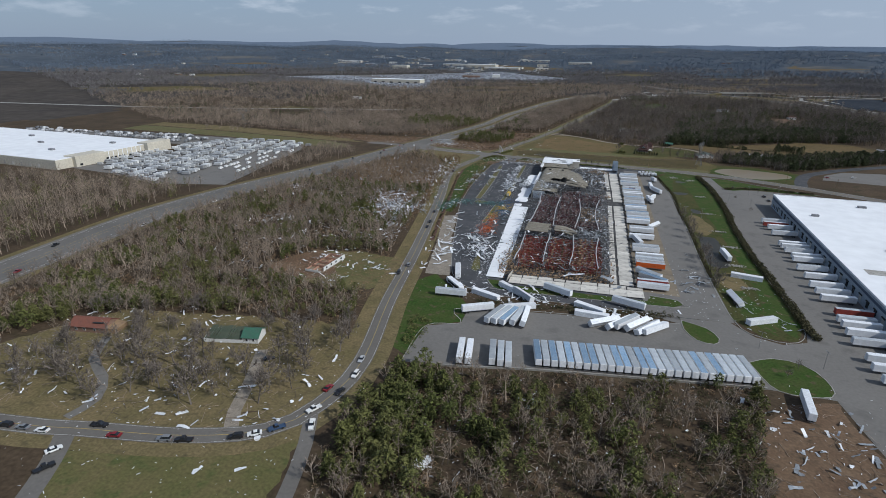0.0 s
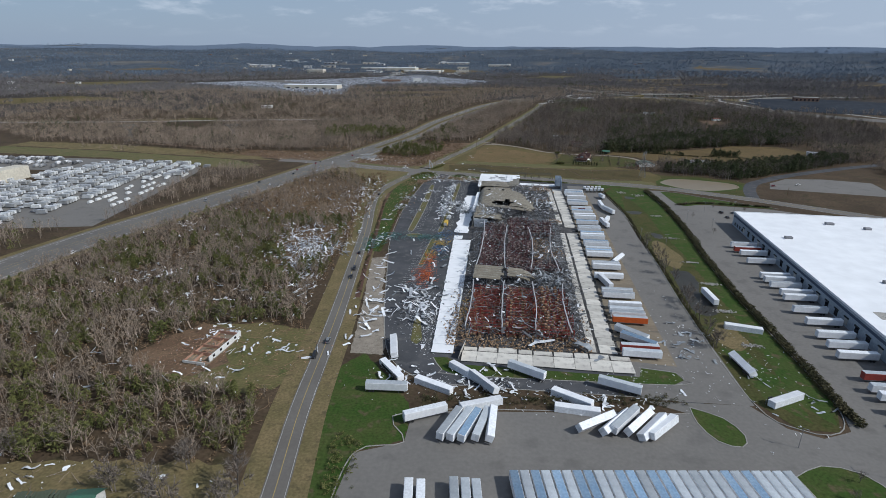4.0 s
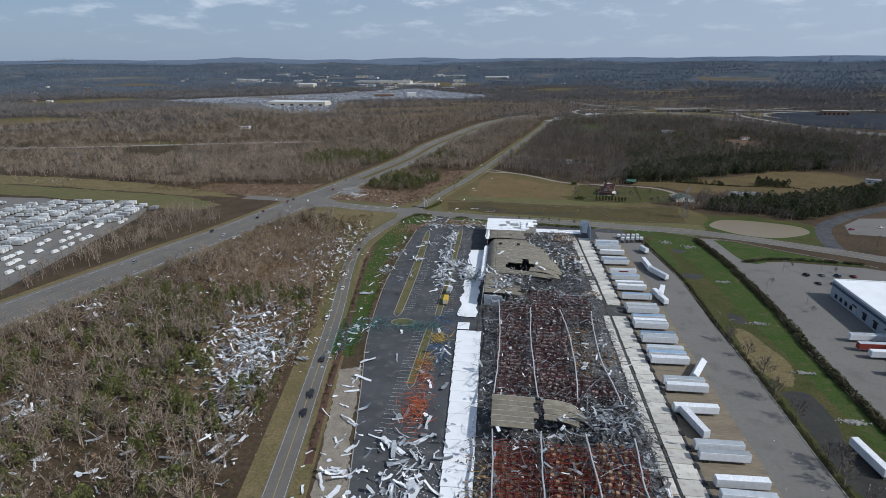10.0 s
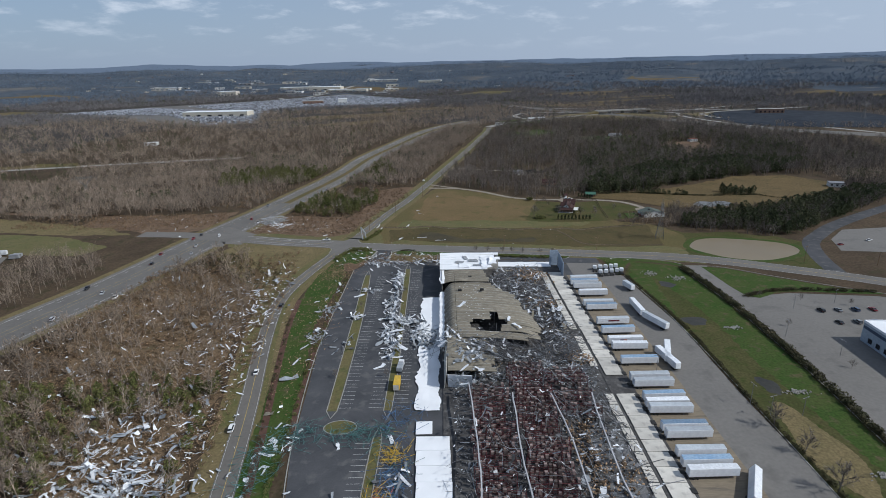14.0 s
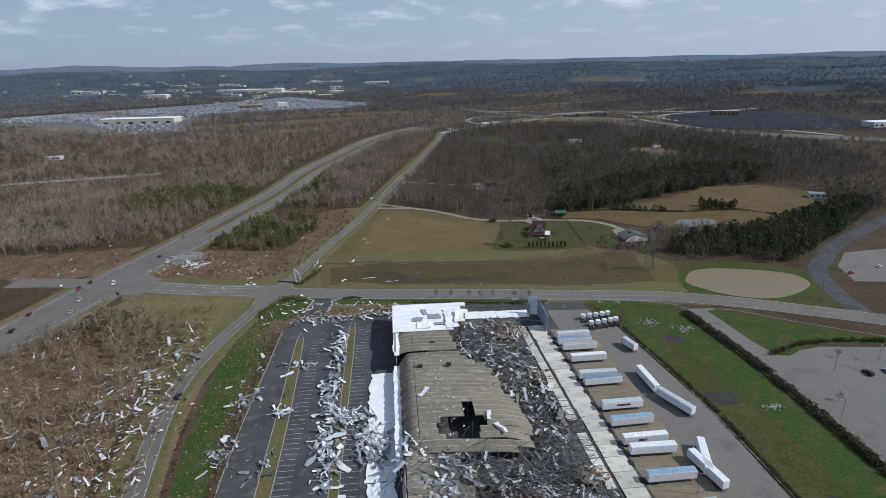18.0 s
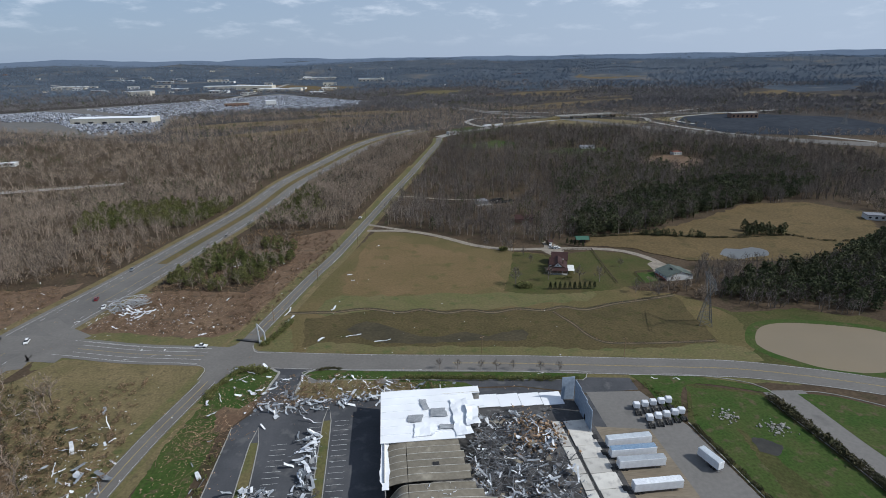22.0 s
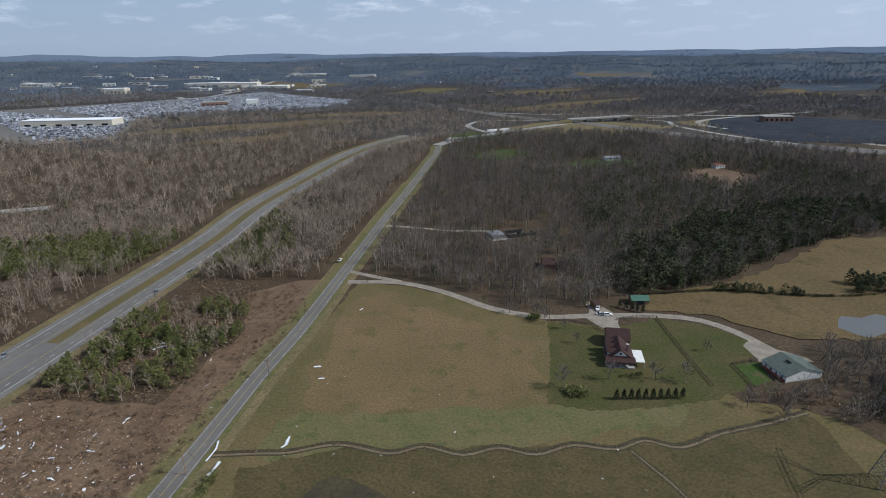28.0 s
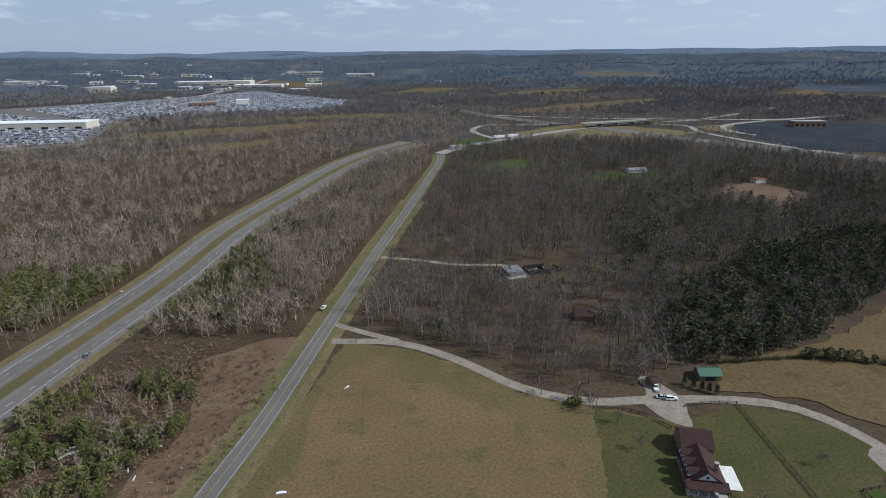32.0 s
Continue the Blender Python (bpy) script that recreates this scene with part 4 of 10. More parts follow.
for pts, m in (([(196, 1660), (385, 1819), (642, 1934), (600, 1800), (477, 1725), (330, 1640)], M_TAN), ([(161, 1127), (200, 1140), (250, 1135), (246, 1115), (190, 1108)], M_LAWN), ([(120, 1350), (260, 1450), (340, 1420), (420, 1330), (330, 1290), (180, 1290)], M_VERGE),
               ([(430, 1380), (560, 1440), (640, 1440), (520, 1330), (450, 1310)], M_VERGE), ([(-330, 1290), (-220, 1350), (-120, 1400), (-200, 1300)], M_TAN), ([(-640, 2600), (-500, 2900), (-100, 2750), (-250, 2550)], M_TAN), ([(150, 2050), (420, 2300), (700, 2350), (500, 2100)], M_TAN),
               ([(900, 1900), (1250, 2200), (1500, 2100), (1150, 1800)], M_TAN), ([(-40, 2250), (120, 2500), (300, 2450), (150, 2200)], M_FIELD), ([(-1500, 1600), (-1250, 1850), (-1000, 1750), (-1200, 1500)], M_FIELD), ([(260, 1060), (330, 1090), (360, 1040), (300, 1020)], M_EARTH),
               ([(700, 2700), (900, 3100), (1200, 3000), (1000, 2600)], M_TAN), ([(-1900, 2100), (-1600, 2500), (-1350, 2400), (-1650, 2050)], M_TAN), ([(-700, 1000), (-560, 1030), (-540, 1010), (-690, 985)], M_FIELD), ([(-420, 1420), (-330, 1500), (-150, 1560), (-60, 1540), (-180, 1470), (-330, 1400)], M_TAN), ([(-250, 1640), (-60, 1700), (40, 1660), (-90, 1610)], M_TAN), ([(60, 1300), (110, 1330), (150, 1290), (90, 1260)], M_LAWN), ([(50, 1180), (120, 1200), (150, 1170), (80, 1150)], M_LAWN), ([(220, 1900), (560, 2060), (800, 2080), (500, 1930)], M_TAN), ([(-1300, 1150), (-1000, 1250), (-850, 1220), (-1100, 1120)], M_FIELD), ([(900, 1500), (1100, 1600), (1300, 1540), (1050, 1440)], M_TAN)):
    G("field", pts, m, 0.02, "pale winter field among woods", "field", drape=60, wobble=6)
INTER = curve_pts([(20, 2000), (104, 1782), (180, 1580), (250, 1460), (297, 1395), (360, 1290), (498, 1171), (640, 1100), (900, 1000)], 20)
OVER = curve_pts([(36, 1240), (70, 1275), (126, 1312), (281, 1410), (381, 1440), (502, 1470), (636, 1452), (800, 1500)], 15)
for line, h in ((INTER, 14), (OVER, 7), (curve_pts([(126, 1312), (108, 1360), (105, 1415), (137, 1467), (200, 1465), (262, 1450), (282, 1415)], 12), 4.5),
                (curve_pts([(381, 1440), (430, 1400), (415, 1330), (445, 1245), (498, 1180)], 12), 4.5), (curve_pts([(589, 1440), (500, 1400), (465, 1360), (470, 1300), (540, 1220), (640, 1120)], 12), 4.5),
                (curve_pts([(104, 1782), (150, 1640), (300, 1540), (430, 1500), (502, 1470)], 15), 4.5)):
    road(line, h, M_KERB if h < 10 else M_HWY, 0.15, "pale concrete interchange ramp" if h < 10 else "distant interstate highway")
for pts, h in (([(-1600, 900), (-900, 950), (-520, 1010), (-330, 1040)], 5), ([(-1400, 2900), (-800, 2500), (-560, 2150), (-500, 1800)], 9), ([(-560, 2150), (-480, 2700), (-420, 3400), (-380, 4200)], 9), ([(500, 1478), (900, 1700), (1400, 1750)], 6)):
    road(curve_pts(pts, 25), h, M_KERB, 0.15, "distant pale road")

# ---- the ruined warehouse ----
tagged(part("floor", box(-46, 31.4, 283, 604, -0.3, 0.35), M_DARKFLOOR), "soot-dark littered concrete slab of a roofless warehouse", "floor", kind="structure")
M_SLAB = mat("stained_grey_slab", (0.165, 0.165, 0.165), (0.135, 0.135, 0.137), 0.2, 1.5, c=(0.055, 0.055, 0.058))
for a in ((4.0, 16.8, 388, 409, 0.352, 0.39), (4.6, 17.0, 411, 432, 0.352, 0.392)):
    tagged(part("floor", box(*a), M_SLAB), "bare grey slab with dark wet stains", "floor", kind="structure")
rnd = random.Random(11)


def slab_panel(parent, x0, x1, y0, y1, z, tilt=0.6, name="wall_panel", material=None, th=0.22):
    """A fallen wall panel with chamfered edges, lying a little askew."""
    ob = part(name, box(-(x1 - x0) / 2, (x1 - x0) / 2, -(y1 - y0) / 2, (y1 - y0) / 2, 0, th, bevel=0.05), material or M_PANEL, parent)
    ob.matrix_basis = pose((x0 + x1) / 2, (y0 + y1) / 2, z, rnd.uniform(-tilt, tilt), rnd.uniform(-tilt, tilt), rnd.uniform(-0.7, 0.7))
    return ob


west = empty("fallen_wall", Matrix(), "white west wall fallen outward in flat panels", "wall")
y = 279.5
while y < 428:
    u = (y - 279) / 150
    slab_panel(west, -49.5 - 6.5 * u, -40.0 - 4.0 * u, y, min(y + 7.35, 430), 0.42, 0.5, material=M_MEMBRANE)
    y += 7.5
slab_panel(west, -56, -50, 430.5, 438, 0.5, 1.0, material=M_MEMBRANE)


def rippled_sheet(name, parent, x0, x1, y0, y1, z, amp, material, label, ragged=0.6, step=1.2, seed=0.0):
    """A crumpled membrane lying loose: a rippled skin with ragged edges and some thickness."""
    nx, ny = max(2, int((x1 - x0) / step)), max(2, int((y1 - y0) / step))
    v, f = [], []
    for j in range(ny + 1):
        yy = y0 + (y1 - y0) * j / ny
        a = x0 + ragged * 2.2 * noise.noise((yy * 0.11, seed, 1)) + ragged * noise.noise((yy * 0.5, seed, 2))
        b = x1 + ragged * 2.2 * noise.noise((yy * 0.11, seed, 5)) + ragged * noise.noise((yy * 0.5, seed, 6))
        for i in range(nx + 1):
            xx = a + (b - a) * i / nx
            zz = z + amp * (0.6 + noise.noise((xx * 0.25, yy * 0.16, seed)) + 0.5 * noise.noise((xx * 0.8, yy * 0.55, seed + 3)))
            v.append((xx, yy + ragged * 0.8 * noise.noise((xx * 0.4, yy * 0.3, seed + 8)), zz))
    n = len(v)
    v += [(a, b, c - 0.08) for a, b, c in v]
    w = nx + 1
    for j in range(ny):
        for i in range(nx):
            q = (j * w + i, j * w + i + 1, (j + 1) * w + i + 1, (j + 1) * w + i)
            f += [q, tuple(k + n for k in reversed(q))]
    rim = [i for i in range(w)] + [j * w + nx for j in range(1, ny + 1)] + [ny * w + i for i in range(nx - 1, -1, -1)] + [j * w for j in range(ny - 1, 0, -1)]
    for k in range(len(rim)):
        a, b = rim[k], rim[(k + 1) % len(rim)]
        f.append((b, a, a + n, b + n))
    return tagged(mesh_ob(name, v, f, material, parent), label)


rippled_sheet("fallen_membrane", west, -56.8, -47.6, 445, 486, 0.45, 0.16, M_MEMBRANE, "bright white membrane lying rippled", 0.9, seed=2.0)
rippled_sheet("fallen_membrane", west, -57.5, -47.4, 486.3, 552, 0.45, 0.13, M_MEMBRANE, "bright white membrane lying rippled", 0.8, seed=5.0)
south = empty("fallen_wall", Matrix(), "pale south wall fallen outward in panels", "wall")
x = -36.0
k = 0
while x < 34:
    w = 8.6 if k % 3 else 6.4
    slab_panel(south, x, x + w - 0.12, 274.2 - (x + 36) * 0.012, 282.4, 0.45, 1.0)
    slab_panel(south, x + 0.4, x + w - 0.3, 282.8, 286.2 + rnd.uniform(-0.5, 0.5), 0.5, 1.6)
    x += w
    k += 1
up = part("standing_panel", box(-0.12, 0.12, -5, 5, 0, 3.4, bevel=0.04), M_PANEL, south, "leaning pale wall corner")
up.matrix_basis = pose(-36.6, 281, 0.35, 0, 14, -8)
east = empty("fallen_wall", Matrix(), "two strips of fallen pale east wall panels along the docks", "wall")
y = 288.0
while y < 582:
    sh = -2.2 * max(0, (y - 470) / 110)
    n = rnd.choice((6.4, 7.2, 7.2))
    if not 452 < y < 462:
        slab_panel(east, 22.8 + sh + rnd.uniform(-0.2, 0.2), 30.2 + sh * 0.6, y, y + n - 0.15, 0.5, 1.1)
        if rnd.random() < 0.9:
            slab_panel(east, 18.0 + sh + rnd.uniform(-0.3, 0.3), 21.4 + sh, y + 0.3, y + n - 0.1, 0.5, 1.6)
    y += n
strip = part("dock_joint", box(-0.5, 0.5, -147, 147, 0, 0.1), M_DARKFLOOR, east, "dark joint between the panel strips")
strip.matrix_basis = pose(21.9, 435, 0.42, 0, 0, 0.4)
north = empty("fallen_wall", Matrix(), "white north wall lying flat by the street", "wall")
for x0 in (-9.5, -1.0, 7.6, 16.2):
    slab_panel(north, x0, x0 + 8.45, 599.5 - x0 * 0.06, 608 - x0 * 0.06, 0.5, 0.8, material=M_MEMBRANE)

# dock levellers: dark openings in front of each trailer
for y in np.arange(292, 580, 8.4):
    d = part("dock_pit", box(-0.9, 0.9, -1.2, 1.2, 0, 0.3, bevel=0.03), M_TYRE, east, "black dock leveller pit")
    d.matrix_basis = pose(30.6 - 1.6 * max(0, (y - 470) / 110), y, 0.5)

# corner wall still standing
corner = empty("standing_wall", Matrix(), "blue-grey warehouse corner wall still standing", "wall")
M_INNER = mat("blue_grey_wall", (0.30, 0.36, 0.43), (0.25, 0.30, 0.37), 0.15, 1.0, rough=0.7)
for (x, y, yaw, w, h) in ((28.6, 583.5, 90, 6.0, 9.2), (28.9, 590, 90, 6.6, 9.6), (29.2, 597, 90, 6.6, 9.8), (26.6, 601.8, 2, 5.2, 10.2)):
    p = part("wall_panel", box(-w / 2, w / 2, -0.13, 0.13, 0, h, bevel=0.03), M_INNER, corner)
    p.matrix_basis = pose(x, y, 0.35, 0, rnd.uniform(-1.5, 1.5), yaw)
p = part("door_opening", box(-1.2, 1.2, -0.16, 0.16, 0, 2.6), M_GLASS, corner, "dark doorway")
p.matrix_basis = pose(28.75, 587, 0.36, 0, 0, 90)


# ---- surviving roof ----
def deck_strip(parent, y0, y1, x0, x1, z0, z1, curl, material, name="deck_sheet"):
    """One long roof sheet with standing seams, sagging from x0 to x1."""
    n = 9
    v, f = [], []
    for i in range(n + 1):
        u = i / n
        x = x0 + (x1 - x0) * u
        z = z0 + (z1 - z0) * u ** 2.2 + curl * math.sin(u * 7 + y0) * 0.25
        for yy, zz in ((y0, z), (y1 - 0.22, z), (y1 - 0.22, z + 0.14), (y1, z + 0.14), (y1, z - 0.2), (y0, z - 0.2)):
            v.append((x, yy, zz))
    m = 6
    for i in range(n):
        for j in range(m):
            a, b = i * m + j, i * m + (j + 1) % m
            f.append((a, b, b + m, a + m))
    f += [tuple(range(m)), tuple(n * m + j for j in reversed(range(m)))]
    ob = mesh_ob(name, v, f, material, parent)
    if material is M_DECK:     # pale lapped seams
        ob.data.materials.append(M_SEAM)
        for i in range(n):
            for j in (1, 2):
                ob.data.polygons[i * m + j].material_index = 1
    return ob


M_SCRAPDECK = mat("bared_grey_deck", (0.34, 0.35, 0.36), (0.22, 0.23, 0.24), 0.3, 1.5, rough=0.6)
M_SEAM = mat("pale_roof_seam", (0.42, 0.40, 0.35), (0.30, 0.28, 0.24), 0.3, 1.5, rough=0.7)
roof = empty("surviving_roof", Matrix(), "tan metal roof bay still up, sagging and torn at the edges", "roof")
EDGE = ((486, -14), (490, -1), (500, 1), (508, 0.5), (520, -3.4), (530, -5.5), (538, -7.5), (545, -14), (550, -19.5), (572, -21))
y = 488.0
k = 0
while y < 571:
    xe = float(np.interp(y, [e[0] for e in EDGE], [e[1] for e in EDGE])) + rnd.uniform(-1.0, 1.0)
    top = 8.9 if y < 551 else 9.9
    end = top - 3.6 * max(0, min(1, (xe + 20) / 20)) - 0.4
    low = 3.4 + 0.8 * math.sin(y) if y < 551 else 8.7
    deck_strip(roof, y, y + 3.05, -39.2, -45.4, top, low, 0, M_DECK, "west_slope")
    if 492 < y < 505:
        deck_strip(roof, y, y + 3.05, -39, -31.5 + rnd.uniform(-1.5, 1.5), top, top - 0.3, 0.4, M_DECK)
        deck_strip(roof, y, y + 3.05, (-16 if y > 499 else -18) + rnd.uniform(-1, 1), xe, top - 0.5, end, 0.4, M_DECK)
    elif 505 < y < 514:
        deck_strip(roof, y, y + 3.05, -39, -22.6, top, top - 0.3, 0.3, M_DECK)
        deck_strip(roof, y, y + 3.05, -18.6, xe, top - 0.4, end, 0.3, M_DECK)
    else:
        deck_strip(roof, y, y + 3.05, -39, xe, top, end, rnd.uniform(-0.6, 0.6), M_DECK)
    y += 3.1
    k += 1
y = 571.2
while y < 597:
    deck_strip(roof, y, y + 4.2, -47.5, -20.5 + rnd.uniform(-1.5, 3) + (8 if y > 588 else 0), 10.3, 10.0, rnd.uniform(-0.5, 0.5), M_MEMBRANE, "roof_membrane")
    y += 4.25
rippled_sheet("roof_edge", roof, -47.4, -44.8, 551, 572, 9.3, 0.3, M_MEMBRANE, "white torn flashing along the eave", 0.4, 0.9, 1.0)
rippled_sheet("roof_edge", roof, -47.6, -44.9, 488, 551, 4.0, 0.5, M_MEMBRANE, "white torn flashing along the slumped eave", 0.5, 0.9, 3.0)
for k, (y, L, W, yaw) in enumerate(((491, 5, 2.2, 10), (500, 6.5, 3.4, 15), (503, 5, 1.2, 20), (510, 5, 1.4, 25), (528, 3.4, 1.6, 30))):
    p = part("torn_flashing", box(-L / 2, L / 2, -W / 2, W / 2, 0, 0.1, bevel=0.04), M_MEMBRANE, roof, "white membrane flap lying over the roof slope")
    p.matrix_basis = pose(-41.9, y, 6.9, 0, -41, 0) @ pose(0, 0, 0, 0, 0, yaw)
for y0 in np.arange(489, 551, 7.2):
    p = part("wall_panel", box(-0.12, 0.12, 0.06, 7.1, 0, 2.6 + 0.7 * math.sin(y0), bevel=0.03), M_PANEL, roof, "pale broken west wall panel")
    p.matrix_basis = pose(-46.4, y0, 0.35, 0, -4, 0)
for y0 in np.arange(553.8, 597, 7.2):
    p = part("wall_panel", box(-0.12, 0.12, 0.06, 7.1, 0, 9.8, bevel=0.03), M_PANEL, roof, "pale standing west wall panel")
    p.matrix_basis = pose(-46.2, y0, 0.35)
for x0 in np.arange(-46, -14, 7.2):
    p = part("wall_panel", box(0.06, 7.1, -0.12, 0.12, 0, 9.8, bevel=0.03), M_PANEL, roof, "pale standing north wall panel")
    p.matrix_basis = pose(x0, 597.3, 0.35)
for x, y in ((-36.5, 541), (-24.5, 541), (-30, 560)):
    part("vent_curb", box(x - 1, x + 1, y - 0.8, y + 0.8, 9.2, 10.1, bevel=0.05), M_TYRE, roof, "black roof vent opening")
for yy in np.arange(492, 597, 12):
    for xx in (-34, -20, -8):
        if xx < float(np.interp(yy, [e[0] for e in EDGE], [e[1] for e in EDGE])):
            bm = bmesh.new()
            add_tube(bm, (xx, yy, 0.35), (xx, yy, 9.0 if xx < -30 else 7.6), 0.15, sides=6)
            part("column", bm, M_STEEL, roof)
for k, (x0, x1, y0, y1, amp) in enumerate(((-36, -29, 573, 580, 0.5), (-22, -16, 572, 592, 0.7), (-17, -13, 576, 588, 1.6))):
    rippled_sheet("membrane_flap", roof, x0, x1, y0, y1, 10.45, amp, M_MEMBRANE, "crumpled white membrane flap", 0.8, 1.6, 20.0 + k)
for k, (x0, x1, y0, y1) in enumerate(((-38, -33, 581, 585), (-30, -24, 583, 588), (-33, -30.5, 588, 594), (-27, -22, 576, 578))):
    rippled_sheet("bared_deck", roof, x0, x1, y0, y1, 10.55, 0.12, M_SCRAPDECK, "grey deck bared by the torn membrane", 0.8, 1.2, 30.0 + k)
remnant = empty("roof_remnant", Matrix(), "broken tan roof corner slumped over its wall", "roof")
for i, y in enumerate(np.arange(462, 488, 3.1)):
    deck_strip(remnant, y, y + 3.05, -44, -25 + rnd.uniform(-2, 3), 8.6 - 0.05 * (484 - y), 6.5, rnd.uniform(-1, 1), M_DECK)
for i, y in enumerate(np.arange(460, 484, 6)):
    p = part("wall_panel", box(-0.12, 0.12, 0, 5.9, 0, 7.6, bevel=0.03), M_PANEL, remnant, "white leaning wall panel")
    p.matrix_basis = pose(-45.5, y, 0.35, 0, 8, 0)
p = part("wall_panel", box(-5, 5, -0.12, 0.12, 0, 7.0, bevel=0.03), M_MEMBRANE, remnant, "white torn end panel")
p.matrix_basis = pose(-39, 460.5, 0.35, 14, 0, -6)
patch = empty("roof_remnant", Matrix(), "isolated tan roof patch standing above the racks", "roof")
for y in np.arange(346, 362, 3.1):
    deck_strip(patch, y, y + 3.05, -36.5, -21 + rnd.uniform(-1, 2), 8.2, 7.8, rnd.uniform(-0.5, 0.5), M_DECK)
    if y > 350:
        deck_strip(patch, y, y + 3.0, -18 + rnd.uniform(-2, 1), -5 + rnd.uniform(-3, 3), 7.6, 5.2, rnd.uniform(-1.5, 1.5), M_DECK)
for xx in (-36, -29, -22, -14):
    for yy in (347, 360):
        bm = bmesh.new()
        add_tube(bm, (xx, yy, 0.35), (xx, yy, 7.4), 0.15, sides=6)
        part("column", bm, M_STEEL, patch)
for k, (x, y, L, W, z, tip, yaw) in enumerate(((-34, 345.4, 1.1, 2.6, 7.7, 18, 20), (-24.5, 346, 1.6, 1.2, 7.6, -12, 70), (-12, 349.5, 1.0, 2.2, 6.6, 30, -40), (-9, 356, 1.4, 3.0, 6.4, 10, 110))):
    e = part("torn_flashing", box(-L / 2, L / 2, -W / 2, W / 2, 0, 0.08, bevel=0.03), M_MEMBRANE, patch, "white torn flashing")
    e.matrix_basis = pose(x, y, z, tip, 8 * (k - 1), yaw)


# ---- bent roof girders on columns ----
def girder(x, y0, y1, h, sway, seed):
    g = empty("roof_girder", Matrix(), "bare grey steel roof girder, bent, on slim columns", "girder", "bare roof girders")
    r = random.Random(seed)
    n = 14
    pts = [(x + sway * math.sin(i / n * 3.1) + r.uniform(-0.15, 0.15), y0 + (y1 - y0) * i / n, h + 0.5 * math.sin(i * 0.9 + seed)) for i in range(n + 1)]
    bm = bmesh.new()
    swept_bar(bm, pts, 0.44, 0.6)
    part("beam", bm, M_GIRDER, g)
    for i in range(1, n + 1, 3):
        bm = bmesh.new()
        add_tube(bm, (pts[i][0] + r.uniform(-0.5, 0.5), pts[i][1], 0.35), (pts[i][0], pts[i][1], pts[i][2] - 0.3), 0.14, sides=6)
        part("column", bm, M_STEEL, g)


M_GIRDER = mat("galvanised_girder", (0.50, 0.50, 0.51), (0.38, 0.38, 0.39), 0.3, 2.0, rough=0.55, metal=0.2)
for i, (x, sw) in enumerate(((-36, 0.8), (-19.5, -0.6), (-5, 1.2), (11, -1.5))):
    girder(x, 292, 345, 7.4, sw, i)
    girder(x, 366, 446 if i else 452, 7.6 - 0.4 * i, sw * 1.8, i + 9)

# ---- pallet racks ----
M_RACK = mat("rack_red_paint", (0.31, 0.050, 0.036), (0.19, 0.042, 0.036), 0.2, 2.0, rough=0.6, rand=0.45)
M_RACK2 = mat("rack_maroon_paint", (0.135, 0.040, 0.044), (0.095, 0.036, 0.040), 0.2, 2.0, rough=0.6, rand=0.45)
M_BOX = mat("cardboard_pallet_loads", (0.27, 0.165, 0.098), (0.15, 0.095, 0.062), 0.5, 2.0, island=0.6)
M_BOX2 = mat("shrink_wrapped_pallet_loads", (0.27, 0.205, 0.185), (0.13, 0.098, 0.090), 0.5, 2.0, island=0.6)


def rack_kind(length, paint, loads, fill, seed):
    """One pallet rack: upright frames, beams on three levels and pallet loads. Stands along x from 0."""
    r = random.Random(seed)
    top = empty("pallet_rack", Matrix(), "", "rack", "pallet racks in the ruined warehouse")
    n = max(2, round(length / 2.8))
    bm = bmesh.new()
    for yy in (0, 1.05):
        add_box(bm, -0.06, 0.06, yy - 0.05, yy + 0.05, 0, 5.6)
    for z in (0.6, 2.2, 3.8, 5.2):
        add_box(bm, -0.03, 0.03, 0.05, 1.0, z - 0.04, z + 0.04)
    frame_ob = part("upright_frame", bm, paint, top)
    for i in range(1, n + 1):
        c = new("upright_frame", frame_ob.data)
        c.parent = top
        c.matrix_basis = pose(i * length / n, 0, 0, r.uniform(-2, 2), r.uniform(-2, 2), 0)
    for z in (1.7, 3.4, 5.1):
        for yy in (0, 1.05):
            part("beam", box(0, length, yy - 0.035, yy + 0.035, z - 0.08, z + 0.07), paint, top)
    bm = bmesh.new()
    for i in range(n):
        for z in (0.15, 1.8, 3.5, 5.2):
            for s in (0, 1):
                if r.random() < fill * (0.45 if z > 5 else 0.8):
                    x = (i + 0.27 + 0.48 * s) * length / n
                    a, b, h = 0.5 + r.uniform(-0.1, 0.06), 0.5 + r.uniform(-0.1, 0.05), r.uniform(0.5, 1.35)
                    add_box(bm, x - a, x + a, 0.52 - b, 0.52 + b, z, z + h, m=Matrix.Rotation(radians(r.uniform(-1.5, 1.5)), 4, "Z"))
    tagged(part("cargo", bm, loads, top, "cartons stacked on pallets"), kind="stuff")
    return top


